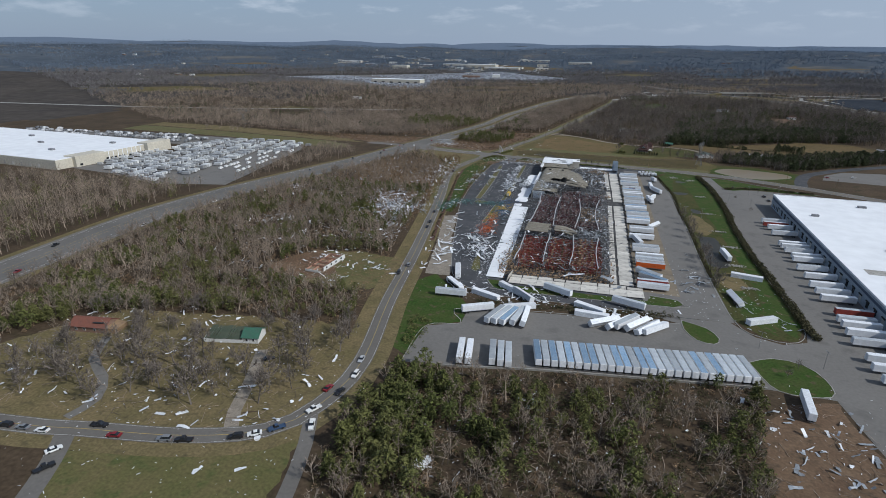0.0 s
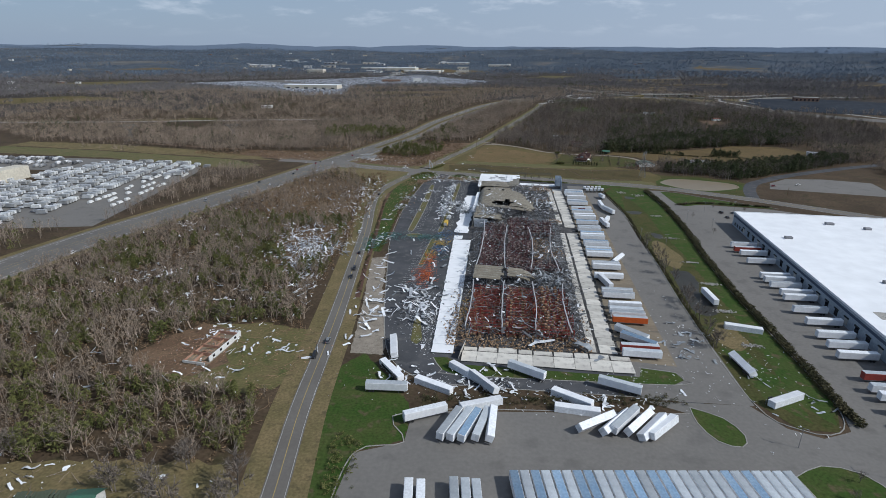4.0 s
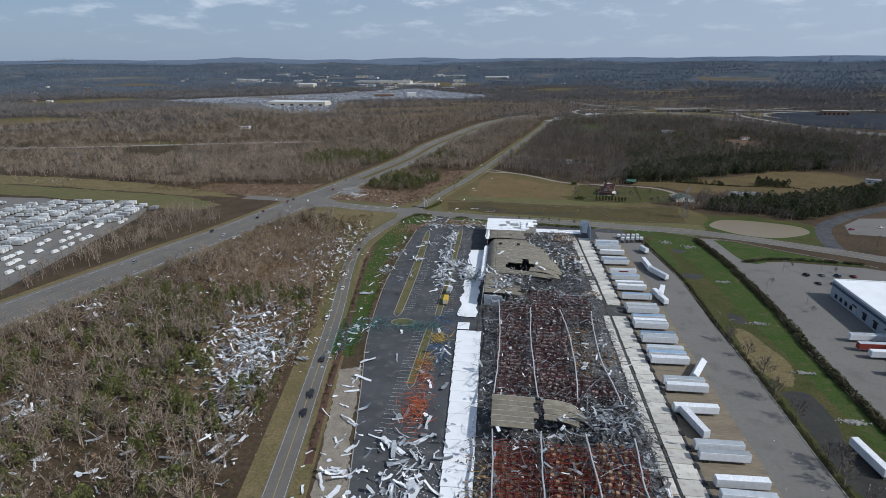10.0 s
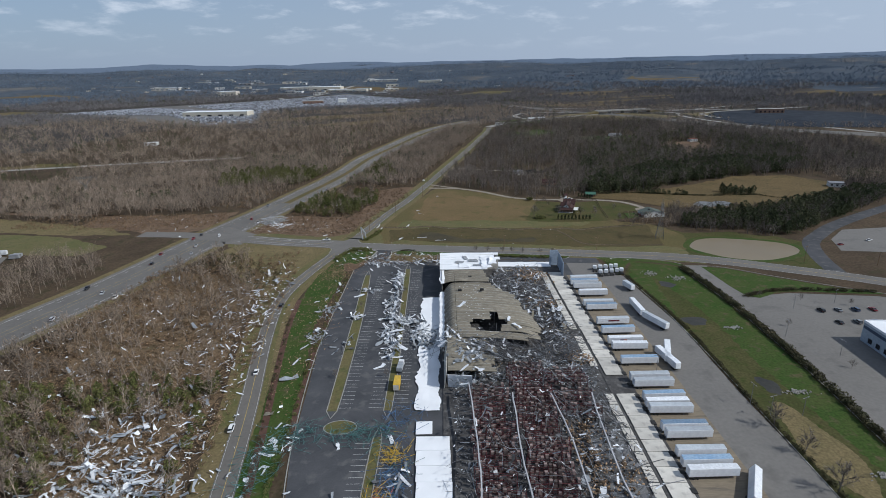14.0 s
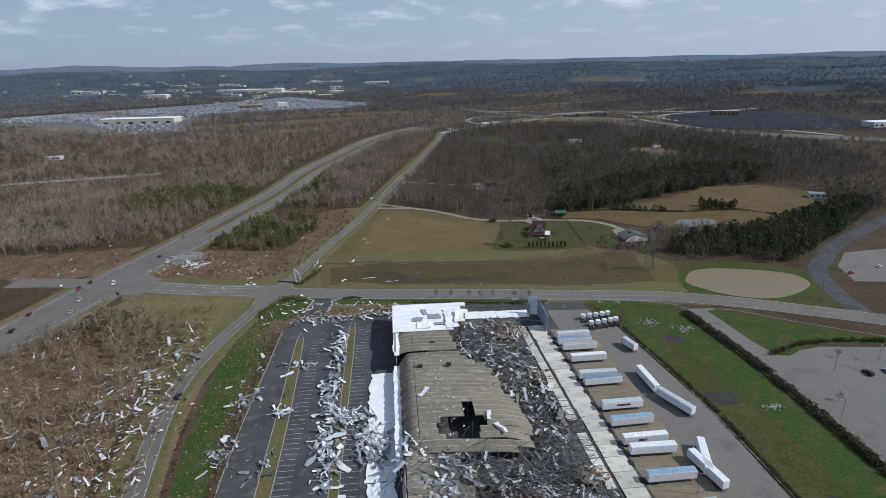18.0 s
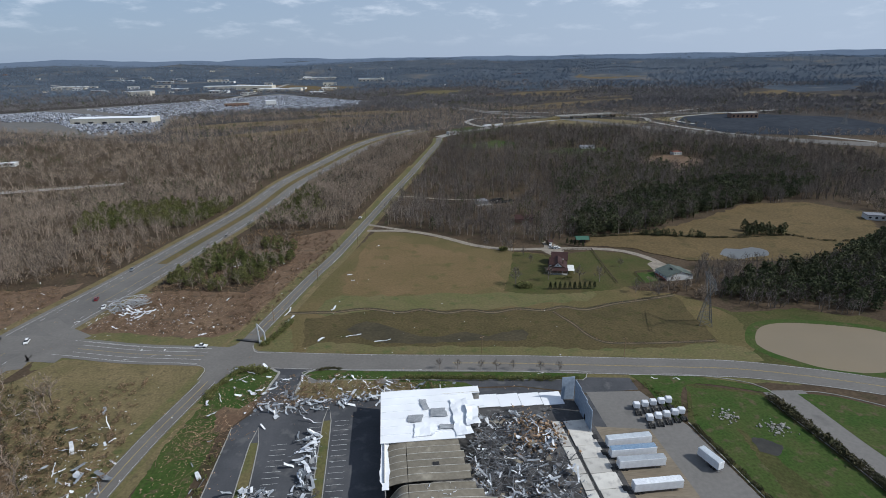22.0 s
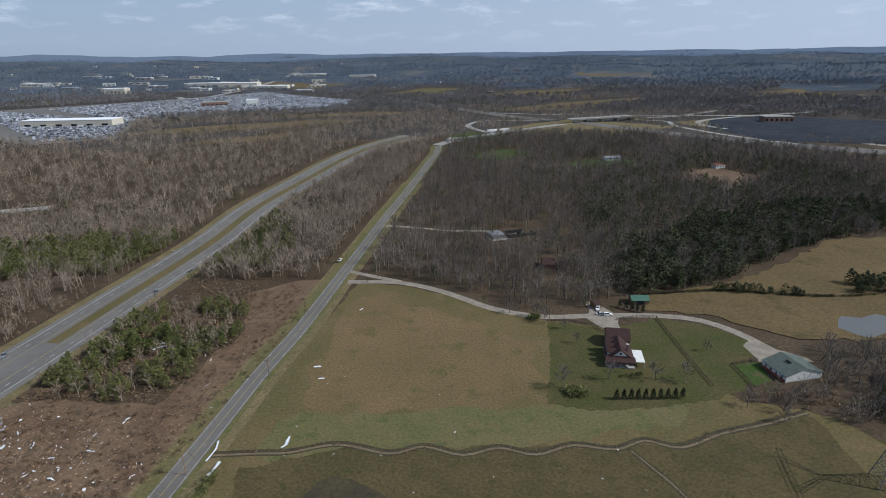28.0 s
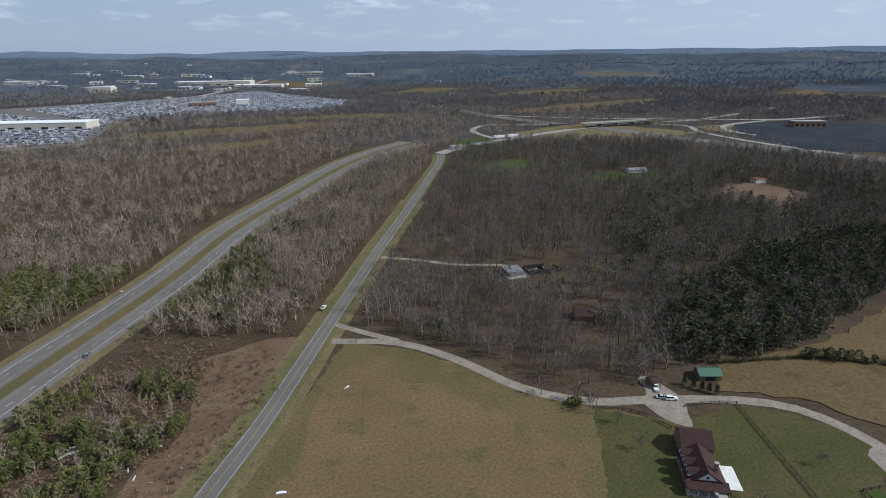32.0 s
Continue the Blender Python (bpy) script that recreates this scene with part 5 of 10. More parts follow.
KINDS = {}
for key, paint, loads, lab in (("red", M_RACK, M_BOX, "red pallet rack loaded with brown cartons"), ("maroon", M_RACK2, M_BOX2, "maroon pallet rack loaded with grey-brown pallets")):
    for j, length in enumerate((14.0, 12.0, 14.0, 16.0)):
        KINDS[key, j] = tagged(rack_kind(length, paint, loads, (0.62, 0.5, 0.56, 0.45)[j] + (0.16 if key == "maroon" else 0), j * 7 + len(key)), lab)
first = {}
for zone, y0, y1, key in (("south", 297, 344, "red"), ("north", 367, 470, "maroon")):
    for j, x0 in enumerate((-34.8, -18.0, -3.8)):
        y = y0
        while y < y1:
            if key == "maroon" and (j == 2 and 385 < y < 434 or y > 455 and j == 0):
                y += 3.1
                continue
            if key == "maroon" and j == 2 and rnd.random() < 0.4:
                y += 3.1
                continue
            m = pose(x0 + rnd.uniform(-1.6, 1.0), y + rnd.uniform(-0.3, 0.3), 0.35, rnd.uniform(-2.5, 2.5), 0, rnd.uniform(-1.5, 1.5))
            kk = (key, (j + int(y)) % 3) if j < 2 else (key, 3)
            if kk in first:
                copy_thing(KINDS[kk], m)
            else:
                KINDS[kk].matrix_world = m
                first[kk] = 1
            y += 2.95 if key == "red" else 3.3
for kk in KINDS:
    if kk not in first:
        for o in list(KINDS[kk].children_recursive) + [KINDS[kk]]:
            bpy.data.objects.remove(o)

# ---- trailers ----
def wheel_mesh(r, w):
    bm = bmesh.new()
    bmesh.ops.create_cone(bm, cap_ends=True, segments=14, radius1=r, radius2=r, depth=w, matrix=Matrix.Rotation(radians(90), 4, "X"))
    bmesh.ops.create_cone(bm, cap_ends=True, segments=10, radius1=r * 0.55, radius2=r * 0.5, depth=w * 1.08, matrix=Matrix.Rotation(radians(90), 4, "X"))
    return bm


def trailer_kind(side, roof, label, length=16.0):
    """A box trailer, rear at x 0, along +x, standing on its wheels and landing gear."""
    t = empty("semi_trailer", Matrix(), label, "trailer")
    w, h0, h1 = 1.29, 1.15, 4.1
    part("body", box(0, length, -w, w, h0, h1 - 0.03, bevel=0.06), side, t)
    part("roof", box(0.08, length - 0.08, -w + 0.07, w - 0.07, h1 - 0.03, h1 + 0.02, bevel=0.02), roof, t)
    for s in (-1, 1):
        part("side_rail", box(0.02, length - 0.02, s * w - 0.025, s * w + 0.025, h0 - 0.05, h0 + 0.11), M_STEEL, t)
        d = part("rear_door", box(-0.05, 0.0, min(0, s * 1.2), max(0, s * 1.2), h0 + 0.1, h1 - 0.15, bevel=0.01), side, t)
        part("landing_leg", box(length - 3.4, length - 3.2, s * 0.85 - 0.09, s * 0.85 + 0.09, 0, h0), M_STEEL, t)
        for x in (1.6, 2.9):
            o = part("wheel", wheel_mesh(0.5, 0.55), M_TYRE, t)
            o.matrix_basis = pose(x, s * 0.95, 0.5)
    part("bumper", box(-0.05, 0.1, -1.1, 1.1, 0.45, 0.6), M_STEEL, t)
    part("chassis", box(0.3, length - 2.5, -0.5, 0.5, 0.85, h0), M_TYRE, t)
    return t


M_BLUEROOF = mat("trailer_roof_blue", (0.17, 0.26, 0.37), (0.23, 0.31, 0.40), 0.3, 1.2, rough=0.5, rand=0.3)
M_PALEROOF = mat("trailer_roof_white", (0.72, 0.74, 0.76), (0.64, 0.66, 0.69), 0.3, 1.2, rough=0.5, rand=0.1)
M_ORANGE = mat("trailer_orange", (0.52, 0.10, 0.02), (0.46, 0.09, 0.02), 0.3, 1.2, rough=0.5)
M_REDSIDE = mat("container_red", (0.30, 0.05, 0.035), (0.24, 0.05, 0.04), 0.3, 1.2, rough=0.6)
TRAILERS = {"grey": trailer_kind(M_TRAILER, M_TRAILROOF, "white box trailer with a weathered grey roof"), "blue": trailer_kind(M_TRAILER, M_BLUEROOF, "white box trailer with a blue-grey roof"),
            "white": trailer_kind(M_TRAILER, M_PALEROOF, "clean white box trailer"), "orange": trailer_kind(M_ORANGE, M_TRAILROOF, "orange-sided box trailer with a grey roof"),
            "red": trailer_kind(M_REDSIDE, M_TRAILROOF, "dull red box trailer"), "short": trailer_kind(M_TRAILER, M_TRAILROOF, "short grey-white trailer", 8.6)}
placed = set()


def put_trailer(kind, m, label="", group=""):
    if kind in placed:
        t = copy_thing(TRAILERS[kind], m)
    else:
        t = TRAILERS[kind]
        t.matrix_world = m
        placed.add(kind)
    return tagged(t, label, group=group)


def trailer(kind, ax, ay, bx, by, tip=0, z=0.09, label="", group=""):
    """Rear at a, nose towards b. tip: degrees that it has rolled over."""
    yaw = math.degrees(math.atan2(by - ay, bx - ax))
    m = pose(ax, ay, z, 0, 0, yaw)
    if tip:
        m = m @ Matrix.Translation((0, 0, 1.25 if abs(tip) > 60 else 0.2)) @ pose(0, 0, 0, tip, rnd.uniform(-2, 2), 0)
    return put_trailer(kind, m, label, group)


# dock row along the ruin
for y, kind, dx in ((572.5, "grey", 0), (567, "blue", -1), (561.5, "grey", -0.5), (551, "white", 0), (537, "grey", -1), (532, "blue", -0.5), (505, "blue", 0), (489.5, "white", 0.5), (476.5, "blue", 0.5),
                    (463, "grey", 0), (458.6, "grey", 0), (449, "blue", 0.5), (444.5, "white", 0), (441, "grey", 0), (430.5, "blue", 0.5), (426.5, "grey", 0.5), (417, "grey", 0.3), (412, "blue", 0), (407.5, "white", 0), (391, "grey", 1), (386.5, "white", 1), (372, "white", 0),
                    (351, "grey", 1.0), (346.2, "grey", 1.0), (334, "white", 2), (328, "grey", 1.5), (323.4, "grey", 1.5), (318.2, "orange", 1.5), (291.5, "red", 0.5), (287, "grey", 0.5)):
    trailer(kind, 31.2 + dx, y, 47 + dx, y + rnd.uniform(-0.4, 0.4), z=0.1, group="trailers at the ruined docks")
trailer("grey", 33, 310, 46, 299, 12, label="grey-roofed trailer pushed askew at the docks")
trailer("blue", 34, 303, 48, 294, 8, label="blue-grey trailer pushed askew at the docks")
trailer("white", 44, 395, 52, 409, 30, label="white trailer leaning on its neighbours")
trailer("white", 34, 372, 38, 357, 0, label="white trailer turned across the dock pad")
trailer("white", 52, 476, 57, 490, 0, label="white trailer turned beside the docks")
trailer("white", 57.5, 523, 57, 539.5, label="white trailer parked along the swale")
trailer("grey", 64, 507, 57.5, 522, label="grey trailer parked along the swale")
trailer("short", 63.5, 556, 61, 564.5, label="short blue-grey trailer alone in the yard")
M_BADGE_P, M_BADGE_O, M_BADGE_K = mat("purple_badge", (0.10, 0.035, 0.14)), mat("orange_badge", (0.50, 0.14, 0.03)), mat("dark_red_badge", (0.16, 0.04, 0.05))
for x, y, kind, bars in ((31.4, 494.6, "white", ((5.2, 7.0, 2.2, 3.1, M_BADGE_P), (7.0, 8.3, 2.2, 3.1, M_BADGE_O))), (31.6, 515.0, "grey", ((5.5, 11.0, 2.3, 3.1, M_BADGE_K),))):
    t = trailer(kind, x, y, x + 15.8, y + 0.2, z=0.1, group="trailers at the ruined docks")
    for x0, x1, z0, z1, m in bars:
        part("badge", box(x0, x1, -1.312, -1.29, z0, z1), m, t, "plain coloured badge")
# south rows
for i in range(27):
    x = -13.2 + i * 3.13
    k = "blue" if i in (0, 2, 4, 6, 7, 10, 11, 13, 14, 17, 20, 22) else "grey"
    if i == 17 or i == 25:
        k = "grey"
    trailer(k, x + 2.0, 195.2 + x * 0.127, x - 0.8, 211.0 + x * 0.127, group="trailers parked in the south row")
for x in (-44.2, -40.6):
    trailer("white", x + 1.9, 186.4, x - 0.4, 202.3, group="trailers parked in the south row")
for x in (-31.2, -27.8, -24.6):
    trailer("grey", x + 1.9, 188.6, x - 0.4, 204.5, group="trailers parked in the south row")
# low pale barrier behind the south rows
BARRIER = curve_pts([(-62, 183.2), (-44, 185.0), (-11, 191.5), (30, 197.2), (57, 200.8), (74, 203.0)], 4)
tagged(ribbon("barrier", BARRIER, -0.22, 0.22, M_KERB, 0.85, thick=0.9, keep=False), "low pale concrete barrier behind the parked trailers", "barrier", kind="structure")
# thrown trailers
for kind, ax, ay, bx, by, tip, lab in (("grey", -70, 249, -54, 250, 0, "grey trailer standing on the lawn"), ("white", -60, 255, -70, 267, 88, "white trailer on its side on the bank"), ("white", -66.5, 272, -70, 287, 80, "white trailer thrown against the drive"),
                                       ("white", -52, 232, -37, 240, 0, "white trailer nosed into the yard edge"), ("grey", -38.5, 223, -33, 239, 5, "grey trailer in a jackknifed cluster"), ("grey", -35, 223, -29, 239, 4, "grey trailer in a jackknifed cluster"),
                                       ("blue", -31.5, 223, -26.5, 239, 6, "blue-grey trailer in a jackknifed cluster"), ("grey", -27, 224, -23.5, 240, 10, "grey trailer in a jackknifed cluster"), ("white", -22.5, 224, -22, 240, 16, "white trailer in a jackknifed cluster"),
                                       ("white", -34, 243.5, -19, 250.5, 86, "torn white trailer on its side"), ("white", -51, 260, -37, 254, 90, "white trailer on its side across the drive"), ("grey", -2, 263.5, -17, 271.5, 5, "grey trailer across the drive"),
                                       ("white", -38, 272, -25, 262, 84, "burst white trailer on its side"), ("grey", -29, 265, -19.5, 254, 70, "crumpled grey trailer on the drive"), ("grey", 33.5, 258.5, 17, 264, 4, "grey trailer stranded on the drive"),
                                       ("white", 2, 259, 15.5, 251, 92, "wrecked white trailer on its side"), ("white", 1, 249, 17, 247.5, 90, "white trailer on its side on the bank"), ("white", 7, 235, 21, 245, 35, "white trailer leaning in a heap"),
                                       ("white", 14.5, 234, 26, 248, 40, "white trailer leaning in a heap"), ("grey", 19, 234, 30, 248, 8, "grey trailer in a heap"), ("white", 23, 234.5, 34, 248.5, 30, "white trailer leaning in a heap"),
                                       ("white", 26.5, 234, 37.5, 247.5, 60, "white trailer rolled in a heap"), ("white", 29.5, 235, 40, 246.5, 75, "white trailer rolled in a heap"), ("white", 88, 343, 86.5, 360, 0, "white trailer thrown into the swale"),
                                       ("white", 85, 323, 101, 319.5, 90, "white trailer on its side on the swale bank"), ("grey", 78.5, 277, 75.5, 295, 60, "crushed grey trailer in the swale"), ("white", 78, 260, 94, 269.5, 85, "white trailer on its side near the hedge"),
                                       ("white", 83, 184.5, 85.2, 201, 0, "lone white trailer by the yard edge"), ("white", 54, 470, 51, 486, 0, "white trailer pulled out from the docks")):
    trailer(kind, ax, ay, bx, by, tip, label=lab)
# trailers at the intact warehouse
for i, (x, y) in enumerate(((128, 439), (127, 430), (128, 423), (127, 409), (125, 385), (125, 379.5), (125, 372), (126, 362), (125, 355.5), (123, 341), (123, 328), (121.5, 315), (121.5, 306), (121, 297), (122, 281), (120, 272.5), (120, 267), (119, 259), (118, 250), (118, 236), (117, 228), (117, 219))):
    k = "red" if i in (1, 14) else ("orange" if i == 99 else "white" if i % 3 else "grey")
    trailer(k, x + 16.6, y + 0.3, x, y, group="trailers at the intact warehouse docks")


# ---- cars ----
def prism(profile, y, taper=0.0, zt=0.0):
    """A closed body from a side profile of (x, z), half width y; points above zt lean in by taper."""
    bm = bmesh.new()
    a = [bm.verts.new((px, -(y - (taper if pz > zt else 0)), pz)) for px, pz in profile]
    b = [bm.verts.new((px, (y - (taper if pz > zt else 0)), pz)) for px, pz in profile]
    bm.faces.new(list(reversed(a)))
    bm.faces.new(b)
    n = len(profile)
    for i in range(n):
        bm.faces.new((a[i], a[(i + 1) % n], b[(i + 1) % n], b[i]))
    bmesh.ops.recalc_face_normals(bm, faces=bm.faces[:])
    return bm


M_LAMP = mat("lamp_lens", (0.7, 0.7, 0.68), (0.6, 0.6, 0.58), 2, 8, rough=0.2)
M_TAIL = mat("tail_lamp_red", (0.35, 0.02, 0.02), (0.3, 0.02, 0.02), 2, 8, rough=0.3)
SHAPES = {"sedan": ([(-2.35, 0.35), (2.3, 0.3), (2.35, 0.65), (1.2, 0.88), (-1.6, 0.95), (-2.35, 0.9)], [(-1.75, 0.9), (1.0, 0.86), (0.3, 1.38), (-0.95, 1.42)], [(-0.95, 1.4), (0.3, 1.37), (0.28, 1.45), (-0.93, 1.48)]),
          "suv": ([(-2.4, 0.4), (2.35, 0.35), (2.4, 0.85), (1.2, 1.08), (-2.4, 1.1)], [(-2.3, 1.08), (1.0, 1.05), (0.35, 1.68), (-2.05, 1.72)], [(-2.05, 1.7), (0.35, 1.66), (0.32, 1.76), (-2.0, 1.8)]),
          "pickup": ([(-2.9, 0.45), (2.75, 0.4), (2.8, 0.95), (1.4, 1.15), (-0.7, 1.15), (-0.72, 0.8), (-2.8, 0.8), (-2.82, 1.12), (-2.9, 1.12)], [(-0.7, 1.12), (1.2, 1.1), (0.6, 1.78), (-0.5, 1.82)], [(-0.5, 1.8), (0.6, 1.76), (0.58, 1.86), (-0.48, 1.9)])}


def car_kind(shape, paint, label):
    body, cabin, top = SHAPES[shape]
    c = empty({"sedan": "car", "suv": "car", "pickup": "pickup_truck"}[shape], Matrix(), label, "car" if shape != "pickup" else "pickup truck")
    part("body", prism(body, 0.92, 0.05, 0.8), paint, c)
    part("glazing_band", prism(cabin, 0.86, 0.16, 1.2), M_GLASS, c, "dark glass")
    part("roof", prism(top, 0.7, 0.04, 1.43), paint, c)
    r = 0.36 if shape != "sedan" else 0.32
    for x in (-1.45 if shape != "pickup" else -1.75, 1.45 if shape != "pickup" else 1.75):
        for s in (-1, 1):
            o = part("wheel", wheel_mesh(r, 0.22), M_TYRE, c)
            o.matrix_basis = pose(x, s * 0.84, r)
    xf, xb = max(p[0] for p in body), min(p[0] for p in body)
    for s in (-1, 1):
        part("headlight", box(xf - 0.12, xf + 0.02, s * 0.68 - 0.16, s * 0.68 + 0.16, 0.55, 0.7), M_LAMP, c)
        part("tail_light", box(xb - 0.02, xb + 0.06, s * 0.76 - 0.1, s * 0.76 + 0.1, 0.62, 0.85), M_TAIL, c)
    return c


PAINT = {n: mat(f"car_paint_{n}", col, tuple(v * 0.9 for v in col), 0.5, 2, rough=0.3, spec=0.5) for n, col in (("white", (0.72, 0.72, 0.71)), ("black", (0.018, 0.018, 0.02)), ("red", (0.20, 0.015, 0.02)), ("grey", (0.18, 0.19, 0.20)), ("blue", (0.04, 0.07, 0.13)), ("silver", (0.40, 0.41, 0.42)))}
CARS = {}


def car(shape, paint, x, y, yaw, z=0.11, where="on the road"):
    m = pose(x, y, z, 0, 0, yaw)
    label = f"{paint} {'pickup truck' if shape == 'pickup' else 'estate car' if shape == 'suv' else 'saloon car'} {where}"
    if (shape, paint) in CARS:
        tagged(copy_thing(CARS[shape, paint], m), label)
    else:
        CARS[shape, paint] = car_kind(shape, PAINT[paint], label)
        CARS[shape, paint].matrix_world = m


for s, p, x, y, yaw in (("suv", "black", -179, 108, 185), ("sedan", "grey", -172.5, 108.6, 186), ("sedan", "white", -165, 109.2, 188), ("pickup", "black", -149, 116.5, 10), ("sedan", "red", -140.5, 113.7, 192), ("suv", "grey", -123.5, 116.6, 195), ("pickup", "black", -117, 118, 197),
                        ("suv", "black", -102, 124, 205), ("sedan", "white", -97, 127, 212), ("pickup", "blue", -91.5, 131.5, 225), ("pickup", "white", -84.5, 144, 240), ("sedan", "red", -85.4, 157, 80), ("sedan", "black", -80.3, 156, 258), ("suv", "white", -79.2, 168, 268),
                        ("sedan", "silver", -81.5, 179, 275), ("sedan", "white", -153, 103, 60), ("pickup", "black", -148.5, 96, 62), ("pickup", "white", -81, 136, 290), ("suv", "grey", -96.3, 283, 98), ("suv", "black", -98, 270, 278), ("suv", "black", -108.5, 368, 278), ("sedan", "black", -107, 356, 280),
                        ("sedan", "white", -127.5, 475, 98), ("suv", "white", -124, 436, 98), ("sedan", "black", -113, 395, 98), ("suv", "black", -136, 545, 92)):
    car(s, p, x, y, yaw)
for i, (x, y) in enumerate(((-294, 370), (-256, 533), (-264, 576), (-250, 640), (-279, 503), (-238, 561), (-250, 568), (-246, 619), (-242, 676), (-269, 469), (-224, 682), (-232, 657), (-240, 686), (-215, 733), (-215, 781), (-187, 923), (-300, 300), (-322, 250), (-303, 210), (-172, 850), (-205, 720), (-228, 640))):
    car(("sedan", "suv", "pickup")[i % 3], ("white", "black", "grey", "silver", "red")[(i * 3) % 5], x, y, 105 if i % 2 else 285, 0.08, "on the highway")
car("pickup", "white", -135, 666, -8, 0.15, "waiting at the junction")
car("sedan", "white", -67, 885, 70, 1.0, "on the far road")
car("pickup", "white", 75.5, 791, 80, 0.09, "on the farm drive")
car("sedan", "silver", 75, 784.5, -10, 0.09, "on the farm drive")
car("suv", "white", 78.2, 783, -5, 0.09, "by the farmhouse")
car("sedan", "black", -118, 169, 40, 0.09, "by the damaged house")
for i in range(9):
    car(("sedan", "suv")[i % 2], ("black", "grey", "blue", "red", "silver")[i % 5], 152 + (i % 5) * 9, 512 + 14 * (i // 5), 90, 0.1, "in the staff car park")
car("sedan", "red", 236, 632, 20, 0.09, "in the far car park")
car("sedan", "white", 262, 640, 20, 0.09, "in the far car park")

# ---- intact white-roofed warehouse ----
M_WALLBLUE = mat("pale_blue_grey_wall", (0.36, 0.40, 0.44), (0.30, 0.34, 0.38), 0.1, 1.0, rough=0.7)
M_BAND = mat("dark_blue_band", (0.05, 0.075, 0.12), (0.06, 0.08, 0.12), 0.2, 1.0, rough=0.6)
wh = empty("warehouse", pose(149.4, 494.5, 0.06, 0, 0, -2.56), "long intact warehouse with a white flat roof and blue-grey dock wall", "warehouse")
part("wall", box(0, 190, -420, 0, 0, 9.4), M_WALLBLUE, wh, "pale blue-grey wall panels")
part("roof", box(0.3, 189.7, -419.7, -0.3, 9.4, 9.75), M_MEMBRANE, wh, "white membrane roof")
for a in ((-0.15, 0.35, -420.2, 0.2, 9.2, 10.3), (0.35, 190, -0.15, 0.2, 9.2, 10.3)):
    part("parapet", box(*a, bevel=0.04), M_MEMBRANE, wh, "white parapet")
part("wall_band", box(-0.06, 0.0, -420, -0.4, 6.6, 8.0), M_BAND, wh, "dark blue stripe")
for k, y in enumerate(np.arange(-24, -330, -9.4)):
    d = part("dock_door", box(-0.12, 0.02, y - 1.45, y + 1.45, 1.1, 4.3, bevel=0.02), M_GLASS if k % 3 else M_PANEL, wh, "dock door")
    part("dock_seal", box(-0.5, -0.01, y - 1.9, y + 1.9, 4.32, 4.9, bevel=0.03), M_TYRE, wh, "black dock seal")
for k, y in enumerate(np.arange(-6, -24, -5)):
    part("window", box(-0.1, 0.02, y - 1.2, y + 1.2, 1.2, 3.4), M_GLASS, wh)
for x, y, a, b in ((14, -60, 2.2, 1.4), (55, -22, 2.6, 1.6), (75, -30, 2.0, 1.5), (95, -20, 2.2, 1.5), (34, -130, 1.6, 1.2), (60, -180, 2.4, 1.6), (110, -70, 2, 1.4)):
    u = part("rooftop_unit", box(x - a, x + a, y - b, y + b, 9.75, 11.1, bevel=0.08), M_STEEL, wh, "grey rooftop air unit")
part("roof_patch", box(8, 40, -176, -168, 9.75, 9.8), M_CONC, wh, "grey walkway patch on the roof")

# ---- beige plant beyond the highway ----
M_BEIGE = mat("cream_wall_panels", (0.55, 0.51, 0.42), (0.49, 0.455, 0.38), 0.05, 0.6, rough=0.8)
pl = empty("factory", pose(-522, 436, 0, 0, 0, -5), "cream factory with a huge white flat roof", "factory")
part("wall", box(-330, 0, -10, 128, 0, 9.6), M_BEIGE, pl)
part("roof", box(-329.5, -0.5, -9.5, 127.5, 9.6, 10), M_MEMBRANE, pl, "white membrane roof")
part("office_block", box(-12, 5, 8, 42, 0, 11.2, bevel=0.1), M_BEIGE, pl, "cream office block")
part("office_block", box(-10, 6, 98, 132, 0, 12, bevel=0.1), M_BEIGE, pl, "cream office block")
for k in range(18):
    part("window", box(-0.1 if k % 6 else 4.95, 0.12 if k % 6 else 5.15, 12 + k * 5, 15.2 + k * 5, 1.0, 3.2), M_GLASS, pl)
for k in range(10):
    part("pilaster", box(-0.2, 0.35, 44 + k * 6, 44.8 + k * 6, 0, 10), M_MEMBRANE, pl)
for k in range(22):
    part("dock_door", box(-300 + k * 13, -297 + k * 13, -10.2, -9.98, 1, 4.4), M_PANEL, pl, "white dock door")
for x, y in ((-60, 30), (-120, 60), (-180, 90), (-40, 90)):
    part("rooftop_unit", box(x - 3, x + 3, y - 2, y + 2, 10, 11.8, bevel=0.1), M_STEEL, pl)


